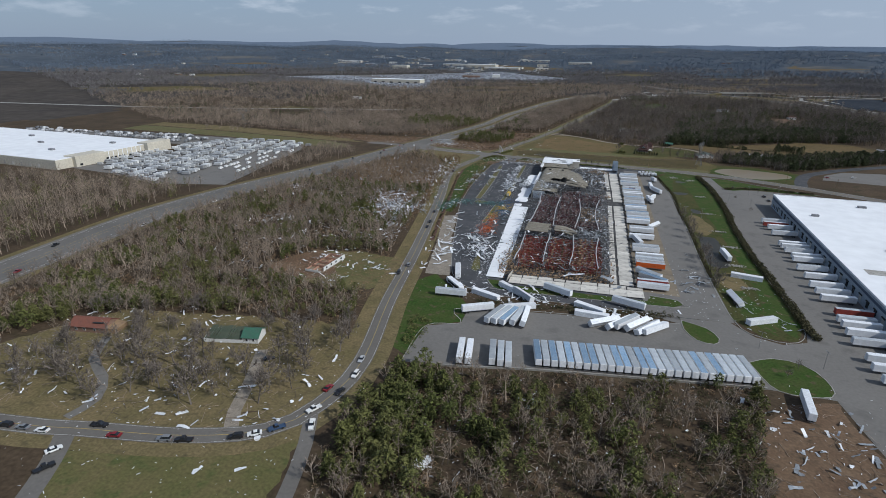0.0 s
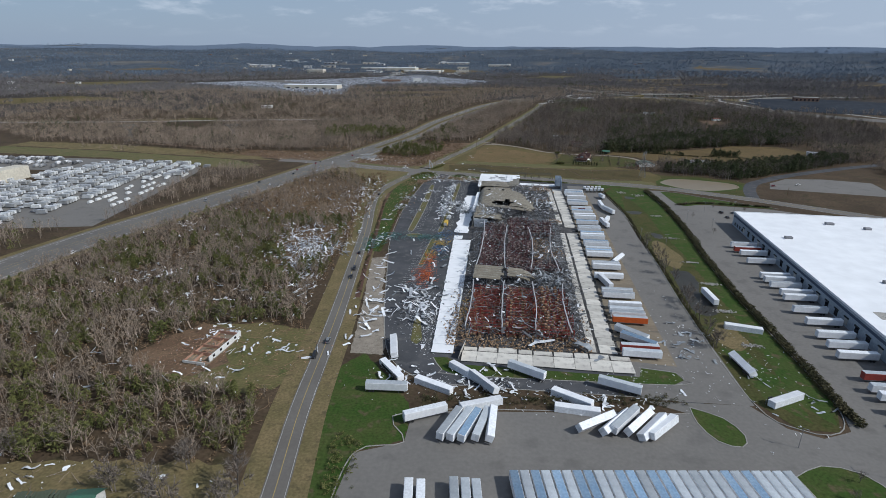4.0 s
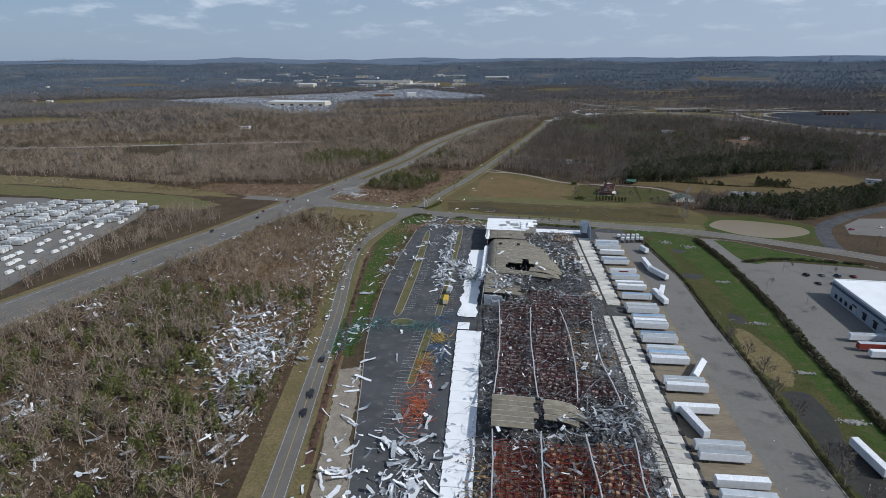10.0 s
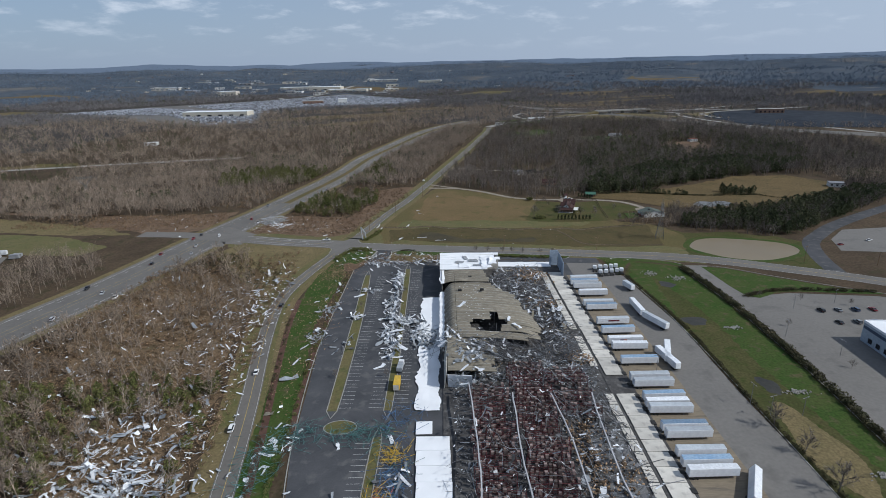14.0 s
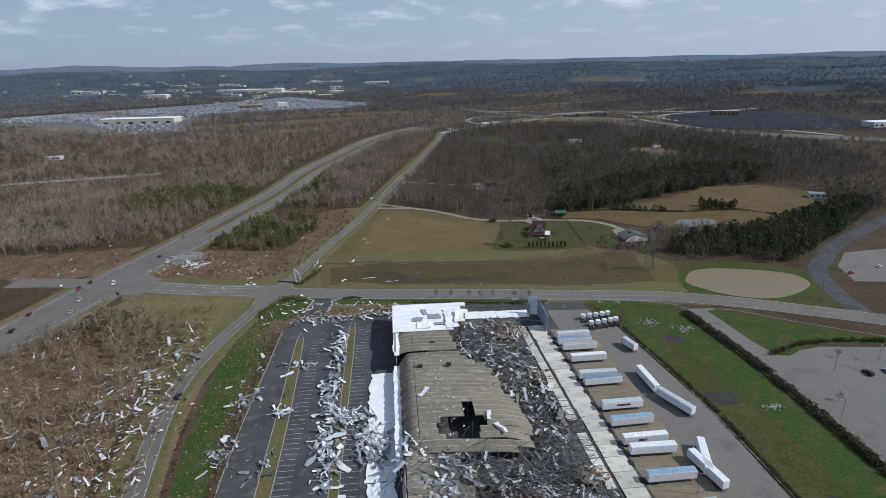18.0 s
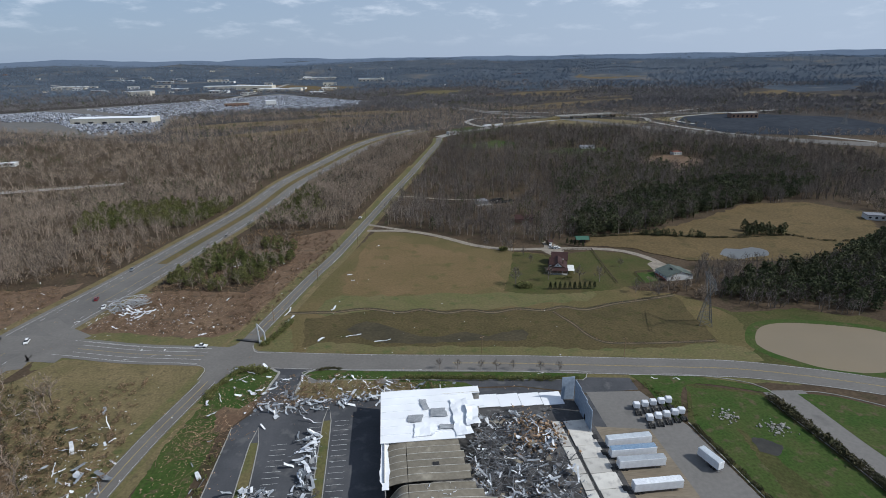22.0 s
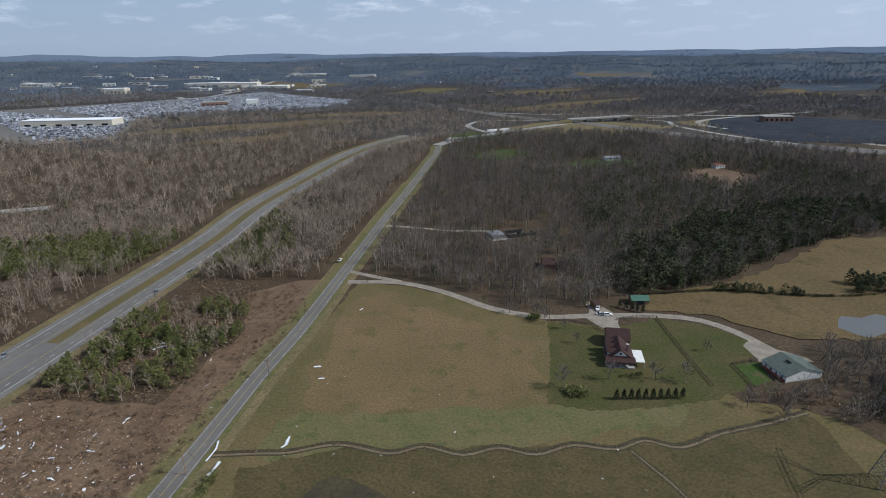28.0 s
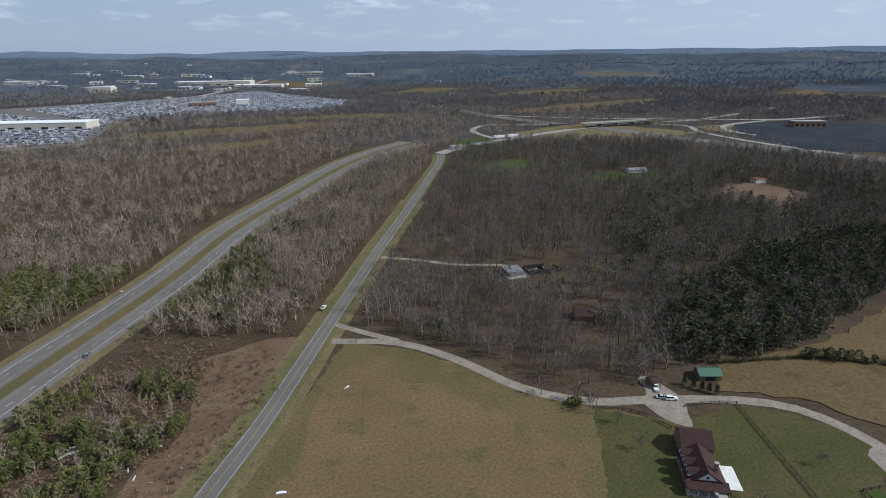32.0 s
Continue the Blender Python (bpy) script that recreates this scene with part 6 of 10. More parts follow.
# ---- houses ----
def gable(parent, w, d, h, rise, wall, roof, eave=0.5, name=("wall", "roof"), labels=("", ""), ox=0.0, oy=0.0, z=0.0):
    """A gabled volume w by d, ridge along x."""
    bm = bmesh.new()
    pr = [(-d / 2, 0), (d / 2, 0), (d / 2, h), (0, h + rise), (-d / 2, h)]
    a = [bm.verts.new((ox - w / 2, oy + y, z + zz)) for y, zz in pr]
    b = [bm.verts.new((ox + w / 2, oy + y, z + zz)) for y, zz in pr]
    bm.faces.new(a); bm.faces.new(list(reversed(b)))
    for i in range(5):
        bm.faces.new((a[i], b[i], b[(i + 1) % 5], a[(i + 1) % 5]))
    bmesh.ops.recalc_face_normals(bm, faces=bm.faces[:])
    part(name[0], bm, wall, parent, labels[0])
    for s in (-1, 1):
        L = math.hypot(d / 2 + eave, rise * (d / 2 + eave) / (d / 2))
        ang = math.degrees(math.atan2(rise, d / 2))
        r = part(name[1], box(-w / 2 - eave, w / 2 + eave, 0, L, 0, 0.18, bevel=0.03), roof, parent, labels[1])
        r.matrix_basis = pose(ox, oy, z + h + rise + 0.02, 0, 0, 0 if s > 0 else 180) @ pose(0, 0, 0, -ang, 0, 0)


def window(parent, x, y, z, yaw, w=1.1, h=1.3, name="window"):
    f = part(name, box(-w / 2, w / 2, -0.06, 0.06, 0, h, bevel=0.02), M_MEMBRANE, parent, "white frame")
    f.matrix_basis = pose(x, y, z, 0, 0, yaw)
    part("pane", box(-w / 2 + 0.1, w / 2 - 0.1, -0.08, 0.08, 0.1, h - 0.1), M_GLASS, f, "dark glass pane")


M_REDROOF = mat("dark_red_metal_roof", (0.060, 0.033, 0.030), (0.046, 0.027, 0.026), 0.4, 2.0, rough=0.8, spec=0.1)
M_GREENROOF = mat("green_metal_roof", (0.045, 0.13, 0.085), (0.055, 0.11, 0.08), 0.4, 2.0, rough=0.5)
M_BRICK = mat("brown_brick_wall", (0.24, 0.15, 0.11), (0.19, 0.12, 0.09), 0.8, 6.0)
M_SIDING = mat("white_siding", (0.62, 0.62, 0.60), (0.54, 0.54, 0.52), 0.5, 3.0)
M_WOOD = mat("weathered_wood", (0.23, 0.155, 0.09), (0.17, 0.115, 0.07), 0.6, 5.0, rand=0.3, island=0.3)
M_TARP = mat("pale_metal_awning", (0.70, 0.70, 0.66), (0.62, 0.62, 0.58), 0.5, 3.0, rough=0.5)
M_RUST = mat("rust_red_shingles", (0.19, 0.075, 0.05), (0.15, 0.065, 0.05), 0.5, 3.0)
# farmhouse: local x runs north along the ridge, y to the west
fh = empty("farmhouse", pose(66.2, 743.0, 0.03, 0, 0, 74), "farmhouse with dark red roofs, west dormers and a white porch awning", "house")
gable(fh, 13.4, 11.2, 3.2, 4.1, M_BRICK, M_REDROOF, eave=0.4, ox=-0.6, labels=("brown brick wall", "dark red metal roof slope"))
def turned(name, x, y, yaw):
    e = new(name)
    e.parent = fh
    e.matrix_basis = pose(x, y, 0, 0, 0, yaw)
    return e


garage = turned("garage_wing", 13.6, -1.4, 90)
gable(garage, 10.2, 10.4, 3.9, 3.3, M_BRICK, M_REDROOF, eave=0.4, name=("garage_wall", "garage_roof"))
part("garage_door", box(-4.2, -1.0, 5.18, 5.26, 0, 2.3, bevel=0.02), M_SIDING, garage, "white garage door")
part("garage_door", box(1.0, 4.2, 5.18, 5.26, 0, 2.3, bevel=0.02), M_SIDING, garage, "white garage door")
for x in (4.3, 0.1, -4.5):
    dm = turned("dormer", x, 3.6, 90)
    gable(dm, 3.4, 2.7, 1.3, 1.25, M_SIDING, M_REDROOF, eave=0.25, z=3.9, name=("dormer_wall", "dormer_roof"))
    part("dormer_window", box(1.69, 1.76, -0.5, 0.5, 4.1, 5.1, bevel=0.02), M_GLASS, dm, "dark glass pane")
    window(fh, x, 5.62, 1.0, 0)
    window(fh, x, -5.62, 1.0, 0)
front = part("front_gable", prism([(-2.6, 4.6), (2.6, 4.6), (0, 7.05)], 0.25), M_SIDING, fh, "white front gable")
front.matrix_basis = pose(-7.4, 0, 0, 0, 0, 90)
part("gable_window", box(-7.72, -7.64, -0.35, 0.35, 5.0, 6.0, bevel=0.02), M_GLASS, fh, "dark gable window")
bm = bmesh.new()
for ring in (((-10.4, -6.3), (-10.4, 6.3), (-7.2, 6.3), (-7.2, -6.3)),):
    low = [bm.verts.new((a, b, 2.75 if a < -9 else 3.9)) for a, b in ring]
    high = [bm.verts.new((a, b, 2.93 if a < -9 else 4.08)) for a, b in ring]
    bm.faces.new(list(reversed(low))); bm.faces.new(high)
    for i in range(4):
        bm.faces.new((low[i], low[(i + 1) % 4], high[(i + 1) % 4], high[i]))
bmesh.ops.recalc_face_normals(bm, faces=bm.faces[:])
part("porch_roof", bm, M_REDROOF, fh, "low sloping dark red porch roof")
part("porch_floor", box(-10.2, -7.3, -6.1, 6.1, 0, 0.35, bevel=0.03), M_CONC, fh)
for y in (-6, -3, 0, 3, 6):
    part("porch_post", box(-10.2, -10.05, y - 0.07, y + 0.07, 0.3, 2.8), M_SIDING, fh)
part("porch_awning", box(-8.4, 2.3, -10.5, -6.3, 2.5, 2.65, bevel=0.03), M_TARP, fh, "pale metal porch awning")
for x in (-8.2, -3, 2.1):
    part("porch_post", box(x - 0.07, x + 0.07, -10.4, -10.26, 0, 2.5), M_SIDING, fh)
part("chimney", box(-4.7, -3.7, -3.6, -2.6, 4, 8.6, bevel=0.04), M_BRICK, fh, "brown brick chimney")
part("chimney_cap", box(-4.85, -3.55, -3.75, -2.45, 8.6, 8.8, bevel=0.03), M_CONC, fh)
# barn, shed, green-roofed house
bn = empty("barn", pose(101.5, 796.5, 0.03, 0, 0, -8), "small open barn with a green metal roof", "barn")
gable(bn, 9, 6.5, 2.6, 1.6, M_WOOD, M_GREENROOF)
part("barn_door", box(-2.0, 2.0, -3.3, -3.24, 0, 2.3), M_TYRE, bn, "dark open bay")
sd = empty("shed", pose(76, 794, 0.03, 0, 0, 12), "brown garden shed with white doors", "shed")
gable(sd, 3.8, 5, 2.2, 1.1, M_WOOD, M_REDROOF, 0.2)
part("shed_door", box(-0.9, 0.9, -2.56, -2.5, 0, 1.9), M_SIDING, sd)
M_PALEGREEN = mat("weathered_grey_green_roof", (0.105, 0.125, 0.108), (0.085, 0.102, 0.090), 0.4, 2.0, rough=0.8, spec=0.1)
gh = empty("house", pose(134.2, 720.8, 0.03, 0, 0, -85), "low farm building with a weathered grey-green metal roof", "house")
gable(gh, 13.2, 17.5, 2.9, 2.7, M_SIDING, M_PALEGREEN)
for x in (-4.5, -1.5, 1.5, 4.5):
    window(gh, x, -8.8, 1.0, 0)
part("red_wall", box(-6.4, 6.4, -8.86, -8.78, 0.1, 0.95), M_REDSIDE, gh, "dull red base board")
part("roof_vent", box(-1.2, 1.2, -2.6, -1.8, 4.9, 5.7, bevel=0.1), M_TYRE, gh, "dark ridge vent")
# white far house, burnt house, brick house in the wood
w2 = empty("house", pose(228, 1137, terr(228, 1137), 0, 0, 0), "long white single-storey house on a lawn", "house")
gable(w2, 19, 8, 3, 1.6, M_SIDING, M_STEEL)
for x in (-6, -2, 2, 6):
    window(w2, x, -4.05, 1.0, 0)
bh = empty("burnt_house", pose(66, 922, terr(66, 922), 0, 0, 10), "burnt-out house shell with black walls and ash", "house")
for a in ((-11, 11, -5, -4.7, 0, 2.4), (-11, -10.7, -5, 5, 0, 2.0), (10.7, 11, -5, 5, 0, 1.4), (-11, 4, 4.7, 5, 0, 2.6), (0, 0.3, -5, 5, 0, 1.8)):
    part("charred_wall", box(*a, bevel=0.03), M_TYRE, bh)
part("ash_floor", box(-11, 11, -5, 5, -0.05, 0.06), M_DARKFLOOR, bh)
part("parking_apron", box(-26, -12, -8, 6, -0.1, 0.05), M_CONC, bh, "grey apron before the shell")
part("grey_wing", box(-25, -14, -4, 7, 0.05, 3.0, bevel=0.1), M_STEEL, bh, "roofless grey wing")
for k in range(26):
    o = part("charred_board", box(-rnd.uniform(0.6, 1.8), rnd.uniform(0.6, 1.8), -0.2, 0.2, 0, 0.12), (M_TYRE, M_SIDING, M_CONC)[k % 3], bh)
    o.matrix_basis = pose(rnd.uniform(-10, 13), rnd.uniform(-6, 6), 0.1 + rnd.random() * 0.5, rnd.uniform(-14, 14), rnd.uniform(-14, 14), rnd.uniform(0, 180))
b2 = empty("house", pose(72, 857, terr(72, 857), 0, 0, -8), "reddish-roofed house among bare trees", "house")
gable(b2, 15, 9, 3, 2.6, M_BRICK, M_REDROOF)
# red-roofed house with roof damage
rh = empty("house", pose(-208, 171, 0.03, 0, 0, 8), "brick house with a torn rust-red roof", "house")
gable(rh, 17, 9, 2.8, 2.4, M_BRICK, M_RUST)
for x in (-5.5, -1.5, 3.5):
    window(rh, x, -4.55, 0.9, 0)
t = part("torn_gable", box(-2.5, 2.5, -4, 4, 0, 2.4, bevel=0.1), M_WOOD, rh, "torn open tan end wall")
t.matrix_basis = pose(10.6, 0, 0, 0, 6, 0)
part("roof_hole", box(2, 7, -3.2, -0.8, 3.9, 4.25), M_TYRE, rh, "dark hole torn in the roof").matrix_basis = pose(0, 0, 0, 0, 0, 0)
# green-roofed house, half unroofed
gr = empty("house", pose(-141, 181, 0.03, 0, 0, 12), "white house with a stripped green roof", "house")
gable(gr, 7, 9, 2.8, 2.2, M_SIDING, M_GREENROOF, ox=7.5)
for a in ((-13, 4, -4.6, -4.4, 0, 1.6), (-13, 4, 4.4, 4.6, 0, 2.2), (-13, -12.8, -4.6, 4.6, 0, 2.0), (-5, -4.8, -4.6, 4.6, 0, 1.8)):
    part("broken_wall", box(*a, bevel=0.03), M_SIDING, gr)
M_DKGREEN = mat("stripped_green_roof", (0.05, 0.07, 0.045), (0.075, 0.085, 0.06), 0.4, 2.5)
for k in range(15):
    r = part("roof_board", box(-0.48, 0.48, -4.8, 4.6, 0, 0.1, bevel=0.02), M_DKGREEN, gr, "stripped dark green roof board")
    r.matrix_basis = pose(-12.2 + k * 1.08, 0.2, 2.5 + 0.25 * math.sin(k), 9, rnd.uniform(-3, 3), rnd.uniform(-1, 1))
for x, s in ((6, 1), (9, 1)):
    window(gr, x, -4.55, 1.0, 0)
# destroyed house: slab, one standing wall, heaps of boards
rb = empty("destroyed_house", pose(-143.5, 270, 0.04, 0, 0, -6), "house wrecked down to its slab and boards", "house")
part("slab", box(-5.5, 5.5, -13, 13, 0, 0.4, bevel=0.05), M_PAD, rb, "tan floor slab")
part("standing_wall", box(4.9, 5.3, -10, 13, 0.4, 2.8, bevel=0.05), M_SIDING, rb, "white wall lying over")
part("broken_wall", box(-5.4, 5, -13, -12.7, 0.4, 1.6, bevel=0.05), M_SIDING, rb)
M_PINKWALL = mat("torn_pink_insulation", (0.40, 0.235, 0.165), (0.30, 0.17, 0.12), 0.5, 3.0)
for a in ((-5.2, 4.8, -6.2, -6.0, 0.4, 2.0), (-5.2, 4.8, 0.2, 0.4, 0.4, 1.7), (-5.2, 4.8, 6.3, 6.5, 0.4, 2.1), (-0.6, -0.4, -12.5, -6.2, 0.4, 1.8), (0.8, 1.0, 0.4, 6.3, 0.4, 1.6), (-5.4, -5.2, -12.6, 12.6, 0.4, 1.3), (-5.2, 4.8, 12.5, 12.8, 0.4, 1.9)):
    part("inner_wall", box(*a, bevel=0.03), M_PINKWALL, rb, "torn pink inner wall")
for y in (-7, -2, 3, 8.5):
    part("window_hole", box(4.86, 5.34, y - 0.7, y + 0.7, 1.3, 2.4), M_GLASS, rb, "dark window opening")
M_TILE = mat("broken_red_brick", (0.28, 0.14, 0.09), (0.34, 0.22, 0.15), 0.6, 4.0, island=0.4)
for k in range(70):
    b = part("board", box(-rnd.uniform(0.8, 2.4), rnd.uniform(0.8, 2.4), -0.15, 0.15, 0, 0.08), M_WOOD if k % 3 else M_TILE, rb)
    b.matrix_basis = pose(rnd.uniform(-5, 5), rnd.uniform(-12.5, 12.5), 0.42 + rnd.random() * 0.6, rnd.uniform(-12, 12), rnd.uniform(-14, 14), rnd.uniform(0, 180))


# ---- fences, poles, pylon ----
M_FENCE = mat("dark_fence_timber", (0.085, 0.060, 0.042), (0.06, 0.044, 0.032), 0.6, 5.0, rand=0.2)


def fence(line, label):
    q = curve_pts(line, 3.0)
    f = empty("fence", Matrix(), label, "fence")
    for p in q:
        bm = box(p[0] - 0.09, p[0] + 0.09, p[1] - 0.09, p[1] + 0.09, 0, 1.4)
        part("post", bm, M_FENCE, f)
    for z in (0.5, 0.9, 1.25):
        bm = bmesh.new()
        swept_bar(bm, [(*a, z) for a in q], 0.08, 0.12)
        part("rail", bm, M_FENCE, f)


fence([(45, 781), (56, 779), (64, 774), (69, 766)], "brown wooden rail fence by the drive")
fence([(81, 778), (92, 778.5), (102, 777)], "brown wooden rail fence by the drive")
fence([(102, 777), (98, 745), (95, 715)], "brown wooden rail fence across the lawn")
fence([(112.8, 729.6), (119, 730.2), (125.6, 730.6)], "brown wooden paddock fence")
fence([(112.8, 729.6), (112, 720), (111, 711.6)], "brown wooden paddock fence")


def pole(x, y, h, lean=0.0, arm=True, label="slim wooden utility pole", lamp=False, name="utility_pole"):
    p = empty(name, pose(x, y, terr(x, y), lean, lean * 0.5, rnd.uniform(0, 180)), label, "pole")
    bm = bmesh.new()
    add_tube(bm, (0, 0, -0.2), (0, 0, h), 0.17 if not lamp else 0.1, 0.11 if not lamp else 0.07, sides=8)
    part("shaft", bm, M_WOOD if not lamp else M_STEEL, p)
    if lamp:
        for s in (-1, 1):
            part("lamp_arm", box(min(0, s * 0.9), max(0, s * 0.9), -0.05, 0.05, h - 0.15, h - 0.05), M_STEEL, p)
            part("lamp_head", box(s * 1.2 - 0.4, s * 1.2 + 0.4, -0.18, 0.18, h - 0.22, h - 0.06, bevel=0.03), M_STEEL, p)
    elif arm:
        part("crossarm", box(-1.2, 1.2, -0.07, 0.07, h - 0.8, h - 0.65), M_WOOD, p)
        for s in (-1, 0, 1):
            part("insulator", box(s - 0.05, s + 0.05, -0.05, 0.05, h - 0.65, h - 0.45), M_STEEL, p)


for x, y in ((72, 446), (75, 438)):
    pole(x, y, 9, 0, False, "grey yard light pole with two heads", True, "light_pole")
for x, y in ((87, 438), (74, 330), (45, 470), (130, 480), (140, 530), (165, 535), (118, 500), (100, 225), (79, 236)):
    pole(x, y, 8, 0, False, "grey car park light pole", True, "light_pole")
for x, y, h in ((-1, 643, 9), (63, 631, 10), (-105, 690, 10), (-88, 745, 10), (-66, 812, 10), (-40, 905, 10), (-14, 1000, 10), (45, 778, 8), (-62, 880, 9), (190, 600, 11), (230, 590, 9), (-260, 720, 12), (-230, 800, 12), (-211, 880, 12), (-192, 960, 12), (-165, 1040, 12)):
    pole(x, y, h)
M_PYLON = mat("weathered_pylon_steel", (0.16, 0.16, 0.155), (0.115, 0.115, 0.115), 0.3, 2.0, rough=0.6)
pylon = empty("power_pylon", pose(117.5, 657.5, 0, 0, 0, 69), "grey steel lattice power pylon with a forked head", "pylon")
legs = [(-3.8, -3.0), (3.8, -3.0), (3.8, 3.0), (-3.8, 3.0)]
WAIST, ARM, TOP = 16.0, 24.0, 28.0
for x, y in legs:
    bm = bmesh.new()
    add_tube(bm, (x, y, 0), (x * 0.24, y * 0.24, WAIST), 0.15, 0.12, 4)
    part("leg", bm, M_PYLON, pylon)
for k in range(4):
    bm = bmesh.new()
    a, b = legs[k], legs[(k + 1) % 4]
    for i in range(6):
        z0, z1 = i * WAIST / 6, (i + 1) * WAIST / 6
        s0, s1 = 1 - 0.76 * z0 / WAIST, 1 - 0.76 * z1 / WAIST
        add_tube(bm, (a[0] * s0, a[1] * s0, z0), (b[0] * s1, b[1] * s1, z1), 0.075, sides=3)
        add_tube(bm, (b[0] * s0, b[1] * s0, z0), (a[0] * s1, a[1] * s1, z1), 0.075, sides=3)
        add_tube(bm, (a[0] * s1, a[1] * s1, z1), (b[0] * s1, b[1] * s1, z1), 0.06, sides=3)
    part("lattice", bm, M_PYLON, pylon)
for s in (-1, 1):     # the two arms of the fork, each a lattice box widening upwards
    bm = bmesh.new()
    for y in (-0.7, 0.7):
        add_tube(bm, (s * 0.9, y, WAIST), (s * 8.6, y, ARM), 0.11, sides=4)
        add_tube(bm, (s * 0.5, y, WAIST + 0.6), (s * 6.4, y, ARM), 0.11, sides=4)
        add_tube(bm, (s * 8.0, y, ARM), (s * 7.6, 0, TOP), 0.09, sides=4)
        for i in range(5):
            u, w = i / 5, (i + 1) / 5
            add_tube(bm, (s * (0.9 + 7.7 * u), y, WAIST + 8 * u), (s * (0.5 + 5.9 * w), y, WAIST + 0.6 + 7.4 * w), 0.06, sides=3)
    part("fork_arm", bm, M_PYLON, pylon)
bm = bmesh.new()
for y in (-0.7, 0.7):
    for z in (ARM, ARM + 1.6):
        add_tube(bm, (-13.2 if z == ARM else -8.5, y, z), (13.2 if z == ARM else 8.5, y, z), 0.1, sides=4)
    for i in range(17):
        add_tube(bm, (-8.5 + i, y, ARM + (1.6 if i % 2 else 0)), (-7.5 + i, y, ARM + (0 if i % 2 else 1.6)), 0.06, sides=3)
    for s in (-1, 1):
        add_tube(bm, (s * 8.5, y, ARM + 1.6), (s * 13.2, 0, ARM), 0.09, sides=4)
part("crossarm", bm, M_PYLON, pylon)
for x in (-12.5, 0, 12.5):
    bm = bmesh.new()
    add_tube(bm, (x, 0, ARM), (x, 0, ARM - 2.4), 0.09, sides=5)
    part("insulator", bm, M_STEEL, pylon)
# crumpled lattice tower beside the highway
tower = empty("tower_wreck", pose(-190.5, 720, 0.05, 0, 0, 36), "crumpled pale grey lattice tower collapsed on scraped ground", "tower")
M_GALV = mat("galvanised_steel", (0.40, 0.42, 0.43), (0.30, 0.31, 0.32), 0.3, 2.0, rough=0.6, metal=0.2)
trnd = random.Random(77)
for k in range(6):     # bent chords, then the lacing between them
    bm = bmesh.new()
    pts = [(-10 + 20 * u / 7, (k % 3 - 1) * 4.6 + trnd.uniform(-1.4, 1.4), 0.3 + (k // 3) * (4.4 - 0.45 * abs(u - 2.5)) + trnd.uniform(0, 1.4)) for u in range(8)]
    for p, q in zip(pts, pts[1:]):
        add_tube(bm, p, q, 0.2, 0.2, 5)
    part("chord", bm, M_GALV, tower)
for k in range(96):
    bm = bmesh.new()
    x, y = trnd.uniform(-10, 9), trnd.uniform(-5.5, 5.5)
    add_tube(bm, (x, y, trnd.uniform(0.0, 1.2)), (x + trnd.uniform(-3.2, 3.2), y + trnd.uniform(-3.2, 3.2), trnd.uniform(1.8, 6.0) * (1 - abs(x) / 18)), 0.12, 0.12, 4)
    part("brace", bm, M_GALV, tower)
# folded signal mast at the mouth of the old road
mast = empty("signal_mast", pose(-107, 667, 0.1), "folded pale grey signal mast beside the old road", "mast")
bm = bmesh.new(); add_tube(bm, (-0.6, 0, 0), (-1.6, 2.0, 9.2), 0.42, 0.34, 8)
part("post", bm, M_GALV, mast)
bm = bmesh.new(); add_tube(bm, (-1.6, 2.0, 9.2), (1.6, 1.2, 5.0), 0.36, 0.42, 8); add_tube(bm, (1.6, 1.2, 5.0), (2.2, 0.2, 0.3), 0.42, 0.4, 8)
part("folded_arm", bm, M_GALV, mast)
bm = bmesh.new(); add_tube(bm, (-12.5, 3.6, 0.35), (-5.8, 1.2, 0.3), 0.26, 0.32, 8); add_tube(bm, (-5.8, 1.2, 0.3), (-0.4, -0.4, 0.4), 0.32, 0.36, 8)
part("fallen_arm", bm, M_TYRE, mast, "dark fallen arm across the road")
part("signal_box", box(-0.6, 0.6, -1.6, -0.4, 0, 1.3, bevel=0.08), M_GALV, mast)
# far pylons
for x, y, s in ((-560, 800, 0.9), (-420, 830, 0.9), (700, 1250, 1.0), (420, 690, 1.0)):
    copy_thing(pylon, pose(x, y, terr(x, y), 0, 0, 20) @ Matrix.Scale(s, 4))

# ---- trees ----
def tri_bar(p, q, r0, r1, V, F):
    """Three-sided tapered bar."""
    d = (q - p) / (np.linalg.norm(q - p) + 1e-9)
    a = np.cross(d, [0.3, 0.2, 0.9] if abs(d[2]) < 0.9 else [1, 0, 0])
    a /= np.linalg.norm(a)
    b = np.cross(d, a)
    i = len(V)
    for k in range(3):
        t = 2.094 * k
        V.append(p + (a * math.cos(t) + b * math.sin(t)) * r0)
    for k in range(3):
        t = 2.094 * k
        V.append(q + (a * math.cos(t) + b * math.sin(t)) * r1)
    for k in range(3):
        l = (k + 1) % 3
        F += [(i + k, i + l, i + 3 + l), (i + k, i + 3 + l, i + 3 + k)]


def blade(p, q, w, V, F, rng):
    d = q - p
    a = np.cross(d, rng.normal(size=3))
    a *= w / (np.linalg.norm(a) + 1e-9)
    i = len(V)
    V += [p - a, p + a, q]
    F.append((i, i + 1, i + 2))


